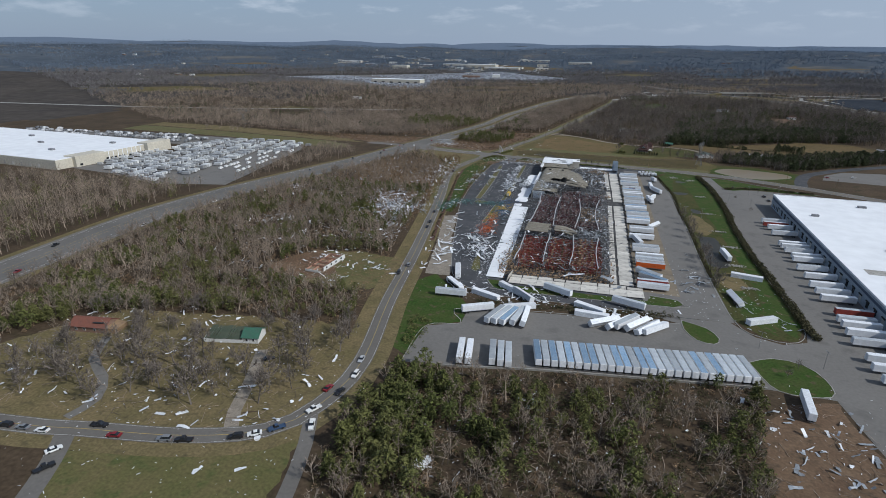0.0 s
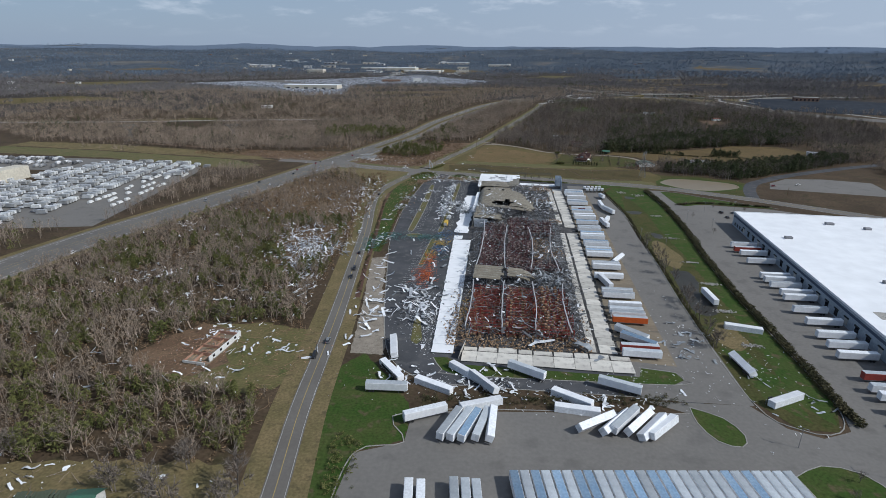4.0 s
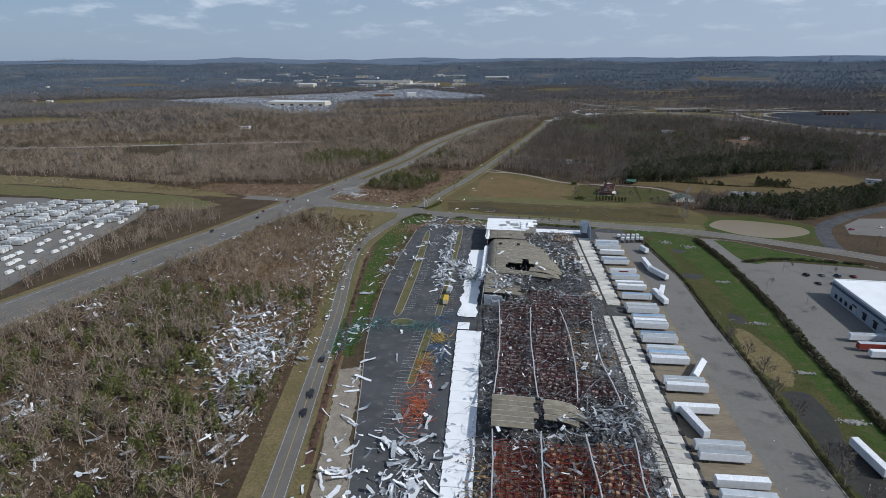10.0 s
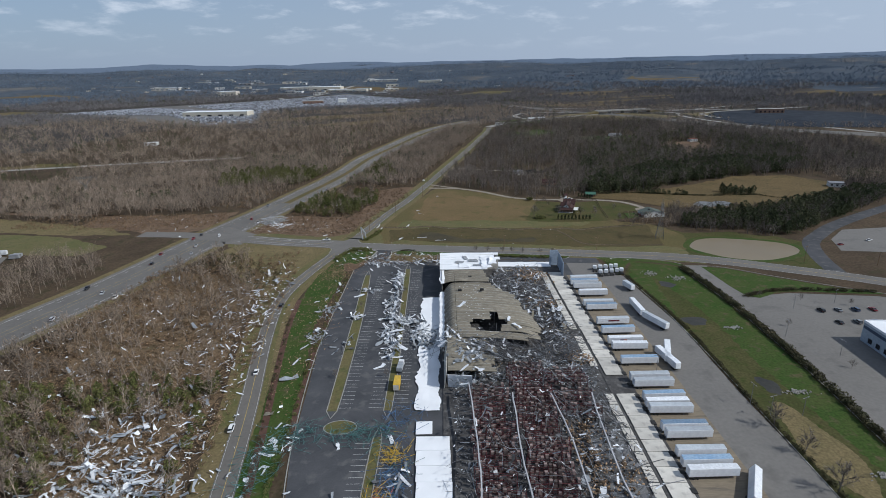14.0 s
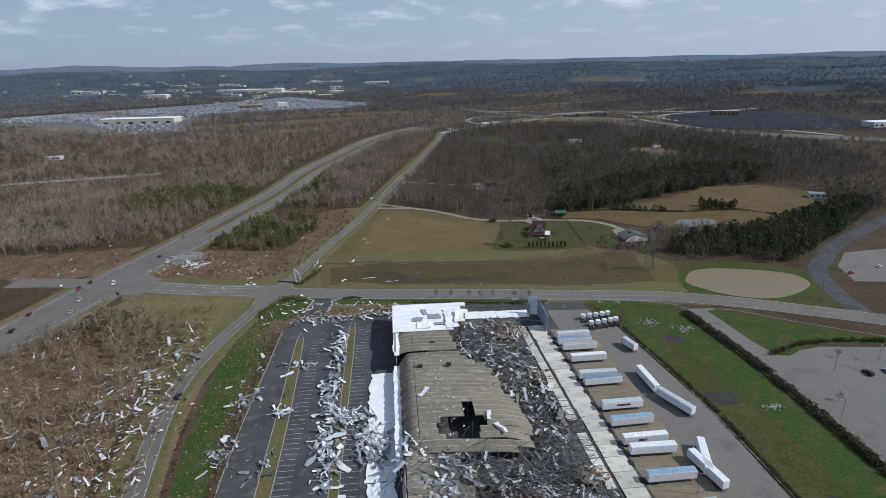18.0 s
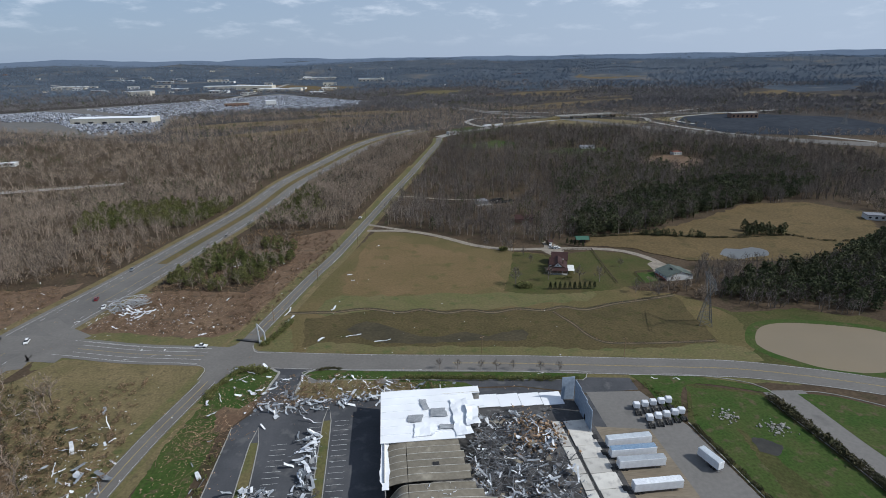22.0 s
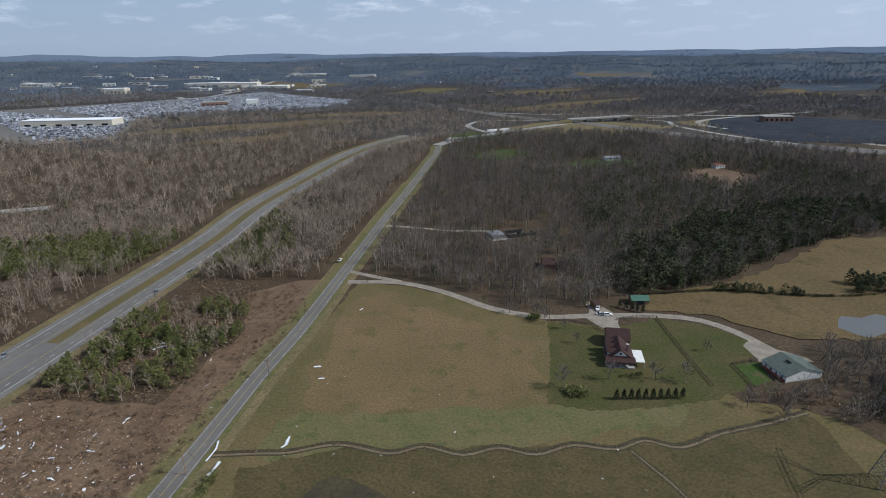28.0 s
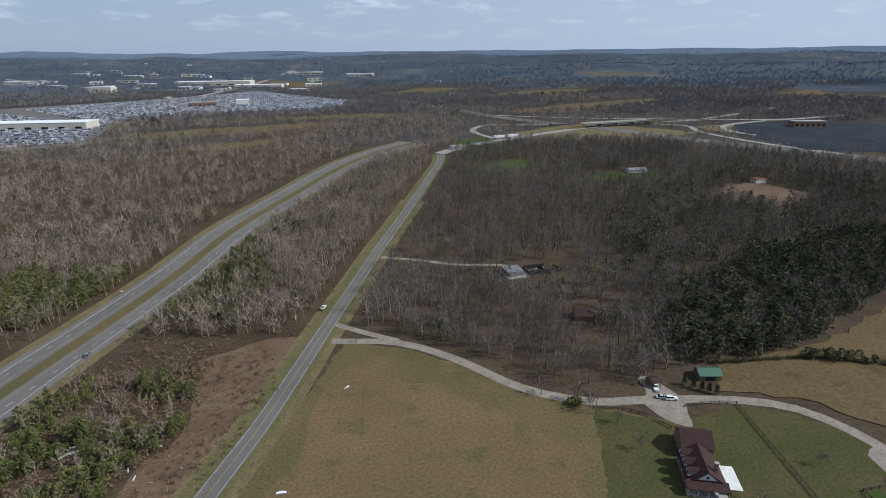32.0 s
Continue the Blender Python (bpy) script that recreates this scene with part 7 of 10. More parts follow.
def bare_tree(seed, h=12.0, limbs=8, subs=4, twigs=4, w=0.07, broken=False):
    """A leafless tree: trunk, limbs, branches and fine twigs. Returns trunk and crown arrays."""
    rng = np.random.default_rng(seed)
    TV, TF, V, F = [], [], [], []
    lean = rng.normal(size=2) * 0.05
    top = np.array([lean[0] * h, lean[1] * h, h * (0.62 if not broken else 0.45)])
    mid = top * 0.5 + np.array([*rng.normal(size=2) * 0.12, 0])
    tri_bar(np.zeros(3), mid, 0.022 * h, 0.016 * h, TV, TF)
    tri_bar(mid, top, 0.016 * h, 0.008 * h, TV, TF)
    for i in range(limbs):
        u = 0.32 + 0.68 * i / max(1, limbs - 1)
        base = mid * (u * 2) if u < 0.5 else mid + (top - mid) * (u * 2 - 1)
        az = i * 2.4 + rng.uniform(-0.5, 0.5)
        el = 0.5 + 0.6 * u + rng.uniform(-0.2, 0.2)
        L = h * (0.42 - 0.12 * u) * rng.uniform(0.75, 1.15) * (0.55 if broken else 1)
        d = np.array([math.cos(az) * math.cos(el), math.sin(az) * math.cos(el), math.sin(el)])
        end = base + d * L
        tri_bar(base, end, 0.007 * h, 0.0025 * h, V, F)
        for j in range(subs):
            s = base + (end - base) * (0.35 + 0.65 * (j + rng.random()) / subs)
            dd = d + rng.normal(size=3) * 0.55 + np.array([0, 0, 0.25])
            dd /= np.linalg.norm(dd)
            e2 = s + dd * L * rng.uniform(0.3, 0.55)
            blade(s, e2, w * 1.3, V, F, rng)
            for k in range(twigs):
                s2 = s + (e2 - s) * rng.uniform(0.2, 1)
                d3 = dd + rng.normal(size=3) * 0.6
                blade(s2, s2 + d3 / np.linalg.norm(d3) * L * rng.uniform(0.18, 0.36), w, V, F, rng)
    return (np.array(TV), np.array(TF)), (np.array(V), np.array(F))


def join_arrays(a, b):
    return np.concatenate([a[0], b[0]]), np.concatenate([a[1], b[1] + len(a[0])])


def lite_tree(seed, h, limbs, subs, twigs, w):
    """A leafless tree for the middle distance: trunk, flat limbs and twigs."""
    rng = np.random.default_rng(seed)
    V, F = [], []
    top = np.array([*rng.normal(size=2) * 0.04 * h, h * 0.7])
    tri_bar(np.zeros(3), top, 0.02 * h, 0.007 * h, V, F)
    for i in range(limbs):
        u = 0.35 + 0.65 * i / max(1, limbs - 1)
        az, el = i * 2.4 + rng.uniform(-0.5, 0.5), 0.45 + 0.65 * u + rng.uniform(-0.2, 0.2)
        L = h * (0.46 - 0.14 * u) * rng.uniform(0.8, 1.15)
        d = np.array([math.cos(az) * math.cos(el), math.sin(az) * math.cos(el), math.sin(el)])
        b = top * u
        blade(b, b + d * L, w * 1.3, V, F, rng)
        for j in range(subs):
            s = b + d * L * (0.3 + 0.65 * (j + rng.random()) / subs)
            dd = d + rng.normal(size=3) * 0.55 + np.array([0, 0, 0.25])
            dd /= np.linalg.norm(dd)
            e = s + dd * L * rng.uniform(0.35, 0.6)
            blade(s, e, w, V, F, rng)
            for k in range(twigs):
                s2 = s + (e - s) * rng.uniform(0.2, 1)
                d3 = dd + rng.normal(size=3) * 0.6
                blade(s2, s2 + d3 / np.linalg.norm(d3) * L * rng.uniform(0.2, 0.4), w * 0.8, V, F, rng)
    return np.array(V), np.array(F)


def conifer(seed, h=9.0, n=130, spread=0.28, blob=False, leaf=1.0):
    """An evergreen: short trunk and many needle clumps, ragged in outline."""
    rng = np.random.default_rng(seed)
    V, F = [], []
    tri_bar(np.zeros(3), np.array([0, 0, h * 0.85]), 0.02 * h, 0.006 * h, V, F)
    for i in range(n):
        u = rng.random() ** 0.8
        r = h * spread * ((1 - u) ** 0.7 if not blob else math.sqrt(max(0.05, 1 - (2 * u - 0.9) ** 2))) * rng.uniform(0.45, 1.1)
        az = rng.uniform(0, 6.28)
        c = np.array([math.cos(az) * r, math.sin(az) * r, h * (0.1 + 0.88 * u)])
        d = np.array([math.cos(az), math.sin(az), rng.uniform(-0.5, 0.3)]) + rng.normal(size=3) * 0.35
        blade(c - d * 0.04 * h, c + d * rng.uniform(0.06, 0.11) * h * leaf, 0.035 * h * leaf, V, F, rng)
        d = rng.normal(size=3)
        blade(c, c + d / np.linalg.norm(d) * 0.07 * h * leaf, 0.03 * h * leaf, V, F, rng)
    return np.array(V), np.array(F)


NEAR = [join_arrays(*bare_tree(s, 11.5 + s % 4, 8, 4, 4, 0.085)) for s in range(6)] + [join_arrays(*bare_tree(20 + s, 10, 6, 3, 3, 0.09, True)) for s in range(2)]
MIDT = [lite_tree(40 + s, 13, 9, 4, 2, 0.085) for s in range(6)]
def crown_tree(seed, h, n, spread, fan):
    """A far tree: short trunk, branches and a broad, ragged crown of twig fans; fan is the twigs' width."""
    rng = np.random.default_rng(seed)
    V, F = [], []
    blade(np.zeros(3), np.array([0, 0, h * 0.75]), 0.018 * h, V, F, rng)
    for i in range(n):
        az, u = i * 2.4 + rng.uniform(-0.4, 0.4), rng.uniform(0.25, 1.0)
        r = spread * math.sqrt(max(0.05, 1 - (u - 0.35) ** 2 / 0.5))
        c = np.array([math.cos(az) * r * 0.1, math.sin(az) * r * 0.1, h * (0.2 + 0.4 * u)])
        e = np.array([math.cos(az) * r, math.sin(az) * r, h * (0.32 + 0.68 * u)])
        blade(c, e, fan * h, V, F, rng)
        for k in range(2):
            b = c + (e - c) * rng.uniform(0.3, 0.8)
            blade(b, e + rng.normal(size=3) * 0.11 * h, fan * h * rng.uniform(0.7, 1.2), V, F, rng)
    return np.array(V), np.array(F)


FART = [crown_tree(60 + s, 11 + s % 3, 9, 3.6 + 0.3 * (s % 3), 0.013) for s in range(7)]
FARC = [crown_tree(80 + s, 11 + s % 3, 5, 4.2 + 0.3 * (s % 3), 0.05) for s in range(6)]
PINE = [conifer(s, 9 + s % 3, 120, 0.27 + 0.03 * (s % 3), blob=s % 2 == 0, leaf=1.05) for s in range(6)]
PINEFAR = [conifer(30 + s, 11, 34, 0.28, blob=s % 2 == 0) for s in range(4)]
SHRUB = [conifer(50 + s, 1.4, 20, 0.6, blob=True, leaf=3.1) for s in range(6)]
RNG = np.random.default_rng(5)


def clear(x, y, margin=0.0):
    """Which points are free of roads, fields and yards."""
    ok = np.ones(len(x), bool)
    for line, d in ROADS:
        lo, hi = line.min(0) - d - 5, line.max(0) + d + 5
        i = np.nonzero(ok & (x > lo[0]) & (x < hi[0]) & (y > lo[1]) & (y < hi[1]))[0]
        if len(i):
            ok[i[near_line(line, d + margin, x[i], y[i])]] = False
    for poly in OPEN:
        lo, hi = poly.min(0), poly.max(0)
        i = np.nonzero(ok & (x > lo[0]) & (x < hi[0]) & (y > lo[1]) & (y < hi[1]))[0]
        if len(i):
            ok[i[inside(poly, x[i], y[i])]] = False
    for x0, x1, y0, y1 in ((-50, 36, 270, 612), (140, 345, 60, 505), (-870, -505, 415, 585), (-155, -130, 165, 196), (-222, -194, 160, 182), (60, 84, 848, 866), (44, 90, 902, 936)):
        ok &= ~((x > x0) & (x < x1) & (y > y0) & (y < y1))
    return ok


def wood(name, poly, spacing, templates, material, label, size=(0.75, 1.2), margin=1.0, mask=None):
    """Trees scattered over a polygon, as one object."""
    p = np.array(poly, float)
    n = int((np.ptp(p[:, 0]) * np.ptp(p[:, 1])) / spacing ** 2)
    x, y = RNG.uniform(p[:, 0].min(), p[:, 0].max(), n), RNG.uniform(p[:, 1].min(), p[:, 1].max(), n)
    i = inside(p, x, y)
    x, y = x[i], y[i]
    i = clear(x, y, margin)
    if mask is not None:
        i &= mask(x, y)
    x, y = x[i], y[i]
    if len(x) == 0:
        return
    ob = joined(name, templates, x, y, terr_np(x, y) - 0.05, RNG.uniform(*size, len(x)), RNG.uniform(0, 6.28, len(x)), material, np.abs(RNG.normal(0, 0.05, len(x))))
    tagged(ob, label, "trees", kind="stuff")
    return len(x)


def patchy(scale, level, seed=0.0):
    return lambda x, y: np.array([noise.noise((a / scale, b / scale, seed)) for a, b in zip(x, y)]) > level


WEST = [(-292, 60), (-296, 300), (-290, 420), (-262, 500), (-232, 600), (-215, 640), (-190, 640), (-160, 590), (-150, 540), (-138, 470), (-124, 380), (-112, 300), (-104, 235), (-95, 205), (-150, 200), (-205, 190), (-240, 150), (-250, 60)]
def thinned(x, y):
    """Fewer trees where the storm flattened the wood."""
    d = np.hypot((x + 150) / 26, (y - 395) / 40)
    p = np.where(d < 1, 0.15, np.where((y > 430) & (x > -215), 0.5, 0.95))
    return RNG.random(len(x)) < p


wood("bare_wood", WEST, 4.5, NEAR, M_BARK, "leafless grey-brown wood between highway and road", (0.5, 1.0), mask=thinned)
wood("cedar_scrub", WEST, 5.2, PINE, M_PINE, "dull green cedars among bare trees", (0.35, 0.75), mask=lambda x, y: patchy(34, -0.14, 2.0)(x, y) & (y < 470))
wood("evergreen_scrub", [(-245, 150), (-255, 215), (-215, 205), (-180, 206), (-150, 210), (-160, 200), (-210, 192)], 4.5, PINE, M_PINE, "dense green cedar edge behind the houses", (0.5, 0.9))
wood("thicket", WEST, 4.6, SHRUB, M_BRUSH, "brown brushy undergrowth", (0.7, 1.6))
wood("thicket", WEST, 3.4, SHRUB, M_BRUSH, "tan flattened brush among stripped trees", (0.4, 1.1), mask=lambda x, y: y > 380)
SOUTH = [(-76, 188), (-66, 182), (-44, 184), (-11, 190.5), (72, 201.5), (72, 185), (66, 130), (60, 60), (-66, 60), (-72, 130)]
wood("bare_wood", SOUTH, 5.6, NEAR, M_BARK, "leafless brown wood behind the truck yard", (0.5, 0.9), mask=lambda x, y: (y < 186 + 0.1 * x))
wood("pine_clump", [(-66, 172), (-40, 176), (-34, 150), (-42, 118), (-66, 112), (-72, 140)], 4.2, PINE, M_PINE, "dense dark green pine clump", (0.65, 1.05), mask=patchy(14, -0.22, 3.0))
wood("cedar_scrub", SOUTH, 5.6, PINE, M_PINE, "scattered green cedars in a bare wood", (0.5, 0.9), mask=lambda x, y: patchy(28, -0.12, 5.0)(x, y))
wood("thicket", SOUTH, 3.4, SHRUB, M_HEDGE, "dull green brush under bare trees", (0.7, 1.7))
wood("thicket", SOUTH, 4.4, SHRUB, M_BRUSH, "brown brush under bare trees", (0.7, 1.5))
HWYWEST = [(-345, 60), (-350, 300), (-343, 420), (-318, 430), (-345, 610), (-335, 640), (-310, 560), (-300, 520), (-322, 420)]
wood("bare_wood", [(-335, 80), (-600, 80), (-900, 380), (-560, 395), (-400, 400), (-335, 410)], 6.5, MIDT, M_BARK, "leafless wood beyond the highway", (0.7, 1.1))
wood("cedar_scrub", [(-335, 80), (-600, 80), (-900, 380), (-560, 395), (-400, 400), (-335, 410)], 14, PINEFAR, M_PINE, "dull green cedars beyond the highway", (0.5, 0.9))
wood("bare_wood", [(-322, 425), (-345, 600), (-335, 640), (-300, 640), (-272, 610), (-300, 500)], 5.5, MIDT, M_BARK, "leafless belt along the highway", (0.5, 0.9))
wood("thicket", [(-215, 650), (-150, 600), (-145, 560), (-190, 600), (-225, 620)], 4.0, SHRUB, M_HEDGE, "dull green shrubs at the corner", (0.9, 1.8))
# between highway and old road, north of the junction
wood("pine_clump", [(-183, 752), (-141, 733), (-122, 748), (-101, 772), (-105, 817), (-144, 828), (-172, 812)], 4.4, PINE, M_PINE, "green pine clump between the roads", (0.45, 0.9), margin=-1, mask=patchy(22, -0.2, 6.0))
wood("thicket", [(-205, 738), (-130, 722), (-112, 735), (-98, 770), (-80, 830), (-74, 862), (-100, 872), (-150, 860), (-190, 790)], 3.4, SHRUB, M_DEADBRUSH, "reddish-brown brush between the roads", (0.4, 1.1), margin=-1)
wood("bare_wood", [(-190, 742), (-165, 830), (-110, 842), (-112, 790), (-131, 733)], 6.5, NEAR, M_BARK, "bare trees between the roads", (0.5, 0.9), margin=-1)
wood("pine_clump", [(-152, 880), (-112, 878), (-97, 925), (-118, 1000), (-132, 985)], 4.4, PINE, M_PINE, "green pine clump beside the highway", (0.55, 0.85), margin=-1)
wood("bare_wood", [(-122, 985), (-96, 925), (-98, 885), (-70, 880), (-30, 990), (5, 1100), (30, 1190), (0, 1230), (-60, 1200), (-120, 1040)], 5.6, MIDT, M_BARK, "leafless grey wood between the roads", (0.75, 1.15))
wood("pine_clump", [(-300, 872), (-257, 886), (-214, 880), (-193, 907), (-180, 947), (-223, 953), (-310, 935)], 5, PINE, M_PINE, "green pine belt along the highway", (0.7, 1.1))
wood("bare_wood", [(-226, 772), (-208, 850), (-330, 826), (-420, 800), (-330, 768)], 5.5, NEAR, M_BARK, "leafless scrub wood west of the highway", (0.45, 0.8), margin=-2)
wood("thicket", [(-226, 772), (-208, 850), (-330, 826), (-420, 800), (-330, 768)], 5.0, SHRUB, M_BRUSH, "brown brush west of the highway", (0.7, 1.6), margin=-2)
wood("thicket", [(-165, 832), (-118, 840), (-95, 880), (-150, 872)], 3.6, SHRUB, M_BRUSH, "reddish-brown brush between the roads", (0.6, 1.3), margin=-2)
wood("bare_wood", [(-420, 800), (-330, 826), (-208, 850), (-190, 925), (-165, 1000), (-330, 1000), (-430, 900)], 6.2, MIDT, M_BARK, "leafless wood west of the highway", (0.6, 1.0), margin=-2)
# farm woods
wood("bare_wood", [(94, 712), (112, 707), (140, 706), (150, 690), (128, 682), (98, 688)], 5.5, NEAR, M_BARK, "leafless trees beside the creek", (0.45, 0.85), margin=-3)
wood("thicket", [(90, 706), (112, 707), (140, 706), (150, 690), (128, 682), (92, 690)], 3.2, SHRUB, M_BRUSH, "brown brush beside the creek", (0.6, 1.4), margin=-3)
WOODN = [(-55, 872), (-20, 850), (5, 832), (25, 806), (48, 794), (72, 795), (90, 804), (125, 806), (172, 820), (250, 862), (348, 885), (420, 870), (520, 900), (560, 1060), (420, 1180), (300, 1270), (150, 1290), (60, 1270), (36, 1190), (0, 1060)]
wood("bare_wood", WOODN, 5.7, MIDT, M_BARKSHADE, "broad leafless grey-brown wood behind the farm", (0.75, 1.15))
wood("pine_clump", [(94, 808), (125, 806), (172, 822), (250, 866), (340, 892), (400, 930), (330, 960), (200, 920), (150, 880), (110, 850)], 5.2, PINE, M_CEDAR, "dense dark green pine wood edge", (0.9, 1.4))
wood("pine_clump", [(110, 850), (200, 920), (330, 962), (430, 960), (440, 1080), (300, 1120), (180, 1060), (120, 960)], 9.0, PINEFAR, M_CEDAR, "dark evergreens through the bare wood", (0.9, 1.4))
wood("cedar_scrub", WOODN, 10, PINEFAR, M_CEDAR, "dark cedars scattered in a bare wood", (0.6, 1.1), mask=lambda x, y: patchy(60, -0.05, 9.0)(x, y) & (RNG.random(len(x)) < np.clip((x + 60) / 260, 0.15, 0.9)))
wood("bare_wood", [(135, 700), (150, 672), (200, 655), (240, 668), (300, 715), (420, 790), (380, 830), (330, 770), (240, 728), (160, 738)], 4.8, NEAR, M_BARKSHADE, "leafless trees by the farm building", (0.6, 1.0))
wood("cedar_scrub", [(146, 690), (160, 677), (191, 674), (208, 656), (240, 668), (300, 715), (400, 790), (360, 790), (240, 725), (180, 712)], 4.2, PINE, M_CEDAR, "dark evergreens behind the pond", (0.7, 1.2))
OPEN_KEEP = list(OPEN)
for pts, m in (([(228, 790), (262, 786), (265, 800), (250, 807), (234, 804)], PINE),):
    OPEN[:] = []
    wood("pine_clump", pts, 4.0, m, M_CEDAR, "dark tree clump in the meadow", (0.5, 0.9), margin=-50)
    wood("hedge", [(150, 803), (176, 795.5), (196, 790), (197, 794), (177, 800), (152, 808)], 2.6, PINE, M_CEDAR, "dark hedgerow clumps across the meadow", (0.3, 0.6), margin=-50)
OPEN[:] = OPEN_KEEP
# beyond: trees thin out with distance
def far_wood(name, n, r0, r1, templates, material, label, size, mask=None):
    u = RNG.random(n)
    r = r0 * (r1 / r0) ** u if r0 > 1 else r1 * u
    a = RNG.uniform(radians(-52), radians(58), n)
    x, y = -20 - np.sin(a) * r, 350 + np.cos(a) * r
    i = clear(x, y, 2.0)
    for poly in (WOODN, WEST):
        i &= ~inside(np.array(poly, float), x, y)
    i &= (y > 700) | (np.abs(x) > 330)
    i &= ~((np.abs(x + 20) < 330) & (y < 860) & (x > -260))
    i &= ~((x > 100) & (x < 380) & (y < 890))
    i &= ~((x < -330) & (x > -860) & (y < 715))
    if mask is not None:
        i &= mask(x, y)
    x, y = x[i], y[i]
    ob = joined(name, templates, x, y, ground_np(x, y) - 0.2, RNG.uniform(*size, len(x)), RNG.uniform(0, 6.28, len(x)), material)
    tagged(ob, label, "trees", kind="stuff")


far_wood("bare_woodland", 30000, 480, 1400, FART, M_BARK, "leafless brown woodland to the middle distance", (0.75, 1.15), patchy(160, -0.42, 4.0))
far_wood("bare_woodland", 26000, 1300, 2450, FARC, M_BARKHAZE, "leafless grey-brown woodland towards the horizon", (0.8, 1.25), patchy(260, -0.38, 6.0))
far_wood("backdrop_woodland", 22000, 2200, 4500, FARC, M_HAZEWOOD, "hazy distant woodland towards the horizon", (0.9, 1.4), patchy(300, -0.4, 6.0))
far_wood("evergreen_woodland", 5000, 500, 1600, PINEFAR, M_CEDAR, "dark evergreens in the far woods", (0.7, 1.1), patchy(120, 0.12, 8.0))
far_wood("evergreen_woodland", 3500, 1500, 2400, PINEFAR, M_CEDAR, "dark evergreens on the far hills", (0.8, 1.2), patchy(220, 0.08, 12.0))

# single trees in the gardens, each a thing of its own
single = {}
def garden_tree(x, y, seed, s=1.0, lean=0.0, label="leafless broad garden tree casting a thin shadow"):
    k = seed % 5
    m = pose(x, y, terr(x, y) + 0.02, lean, lean * 0.4, seed * 47) @ Matrix.Scale(s, 4)
    if k in single:
        t = copy_thing(single[k], pose(x, y, terr(x, y) + 0.02, lean, lean * 0.4, seed * 47))
        t.scale = (s, s, s)
        return t
    (tv, tf), (cv, cf) = bare_tree(100 + k, 11, 12, 6, 6, 0.075)
    t = empty("bare_tree", m, label, "tree")
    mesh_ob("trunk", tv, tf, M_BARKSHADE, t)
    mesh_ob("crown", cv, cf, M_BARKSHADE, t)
    single[k] = t
    return t


gx = random.Random(3)
for i, (x, y) in enumerate(((-178.6, 146), (-146, 140), (-151.6, 155), (-154.5, 135), (-162, 127), (-144.6, 163), (-128, 135), (-105.5, 142), (-120, 156), (-108, 153), (-100.5, 170), (-93, 183), (-186, 160), (-158, 148), (-188, 136), (-175, 133), (-130, 147), (-112, 167), (-110, 183), (-131, 190), (-94, 194), (-168, 156), (-140, 148), (-118, 190), (-200, 150), (-205, 132))):
    garden_tree(x, y, i, gx.uniform(1.1, 1.5), gx.uniform(-9, 9), "large leafless garden tree with spreading crown")
for i in range(70):
    for _ in range(20):
        x, y = gx.uniform(-232, -95), gx.uniform(118, 204)
        if clear(np.array([x]), np.array([y]), 1.0)[0]:
            break
    garden_tree(x, y, i, gx.uniform(0.6, 1.05), gx.uniform(-8, 8), "leafless garden tree with broken limbs")
for i, (x, y, s) in enumerate(((33.7, 722, 1.1), (55, 726, 0.95), (74.5, 723, 0.9), (85.4, 719, 0.95), (51, 772, 0.6), (52, 757, 0.6), (43.7, 780, 0.9), (40, 786, 0.9), (108, 742, 0.6), (28, 793, 0.8), (-48, 846, 0.4), (100, 700, 0.8), (112, 696, 0.8), (108, 690, 0.7), (120, 700, 0.9), (130, 698, 0.8))):
    garden_tree(x, y, i, s, 0, "leafless tree on the farmhouse lawn")
for i, y in enumerate((300, 312, 326, 338, 350, 372, 385, 400, 418, 432, 300, 345)):
    garden_tree(73.0 + (i % 3), y, i, 0.85 + 0.06 * (i % 4), 0, "leafless tree along the yard edge")
for i, x in enumerate((-14, -4, 3, 10, 22, 30, -22)):
    garden_tree(x, 628 - x * 0.17, i, 0.5, 0, "slender leafless street tree")
for i, (x, y) in enumerate(((-70, 470), (-68, 560), (-90, 540), (-92, 470), (130, 545), (150, 540), (172, 532), (128, 470), (125, 510), (90, 222), (84, 214))):
    garden_tree(x, y, i, 0.4, 0, "small leafless car park tree")

# cedars by the farmhouse, one by one
M_CONE = mat("dark_arborvitae", (0.030, 0.038, 0.014), (0.046, 0.052, 0.020), 0.3, 2.0, island=0.4)
cone = conifer(77, 4.8, 260, 0.25, leaf=0.9)
cedar0 = None
for i in range(10):
    m = pose(52.2 + i * 2.9, 711.6 - i * 0.31, 0.02, 0, 0, i * 50)
    if cedar0 is None:
        cedar0 = tagged(mesh_ob("cedar_tree", *cone, M_CONE), "clipped dark green cedar in a row", "tree", "row of cedars")
        cedar0.matrix_world = m
    else:
        copy_thing(cedar0, m)
for i, (x, y) in enumerate(((88.6, 790.6), (90.9, 787.9), (93.3, 785.8), (95.6, 784.3), (97.9, 782.6))):
    copy_thing(cedar0, pose(x, y + 1.2, 0.02, 0, 0, i * 31))


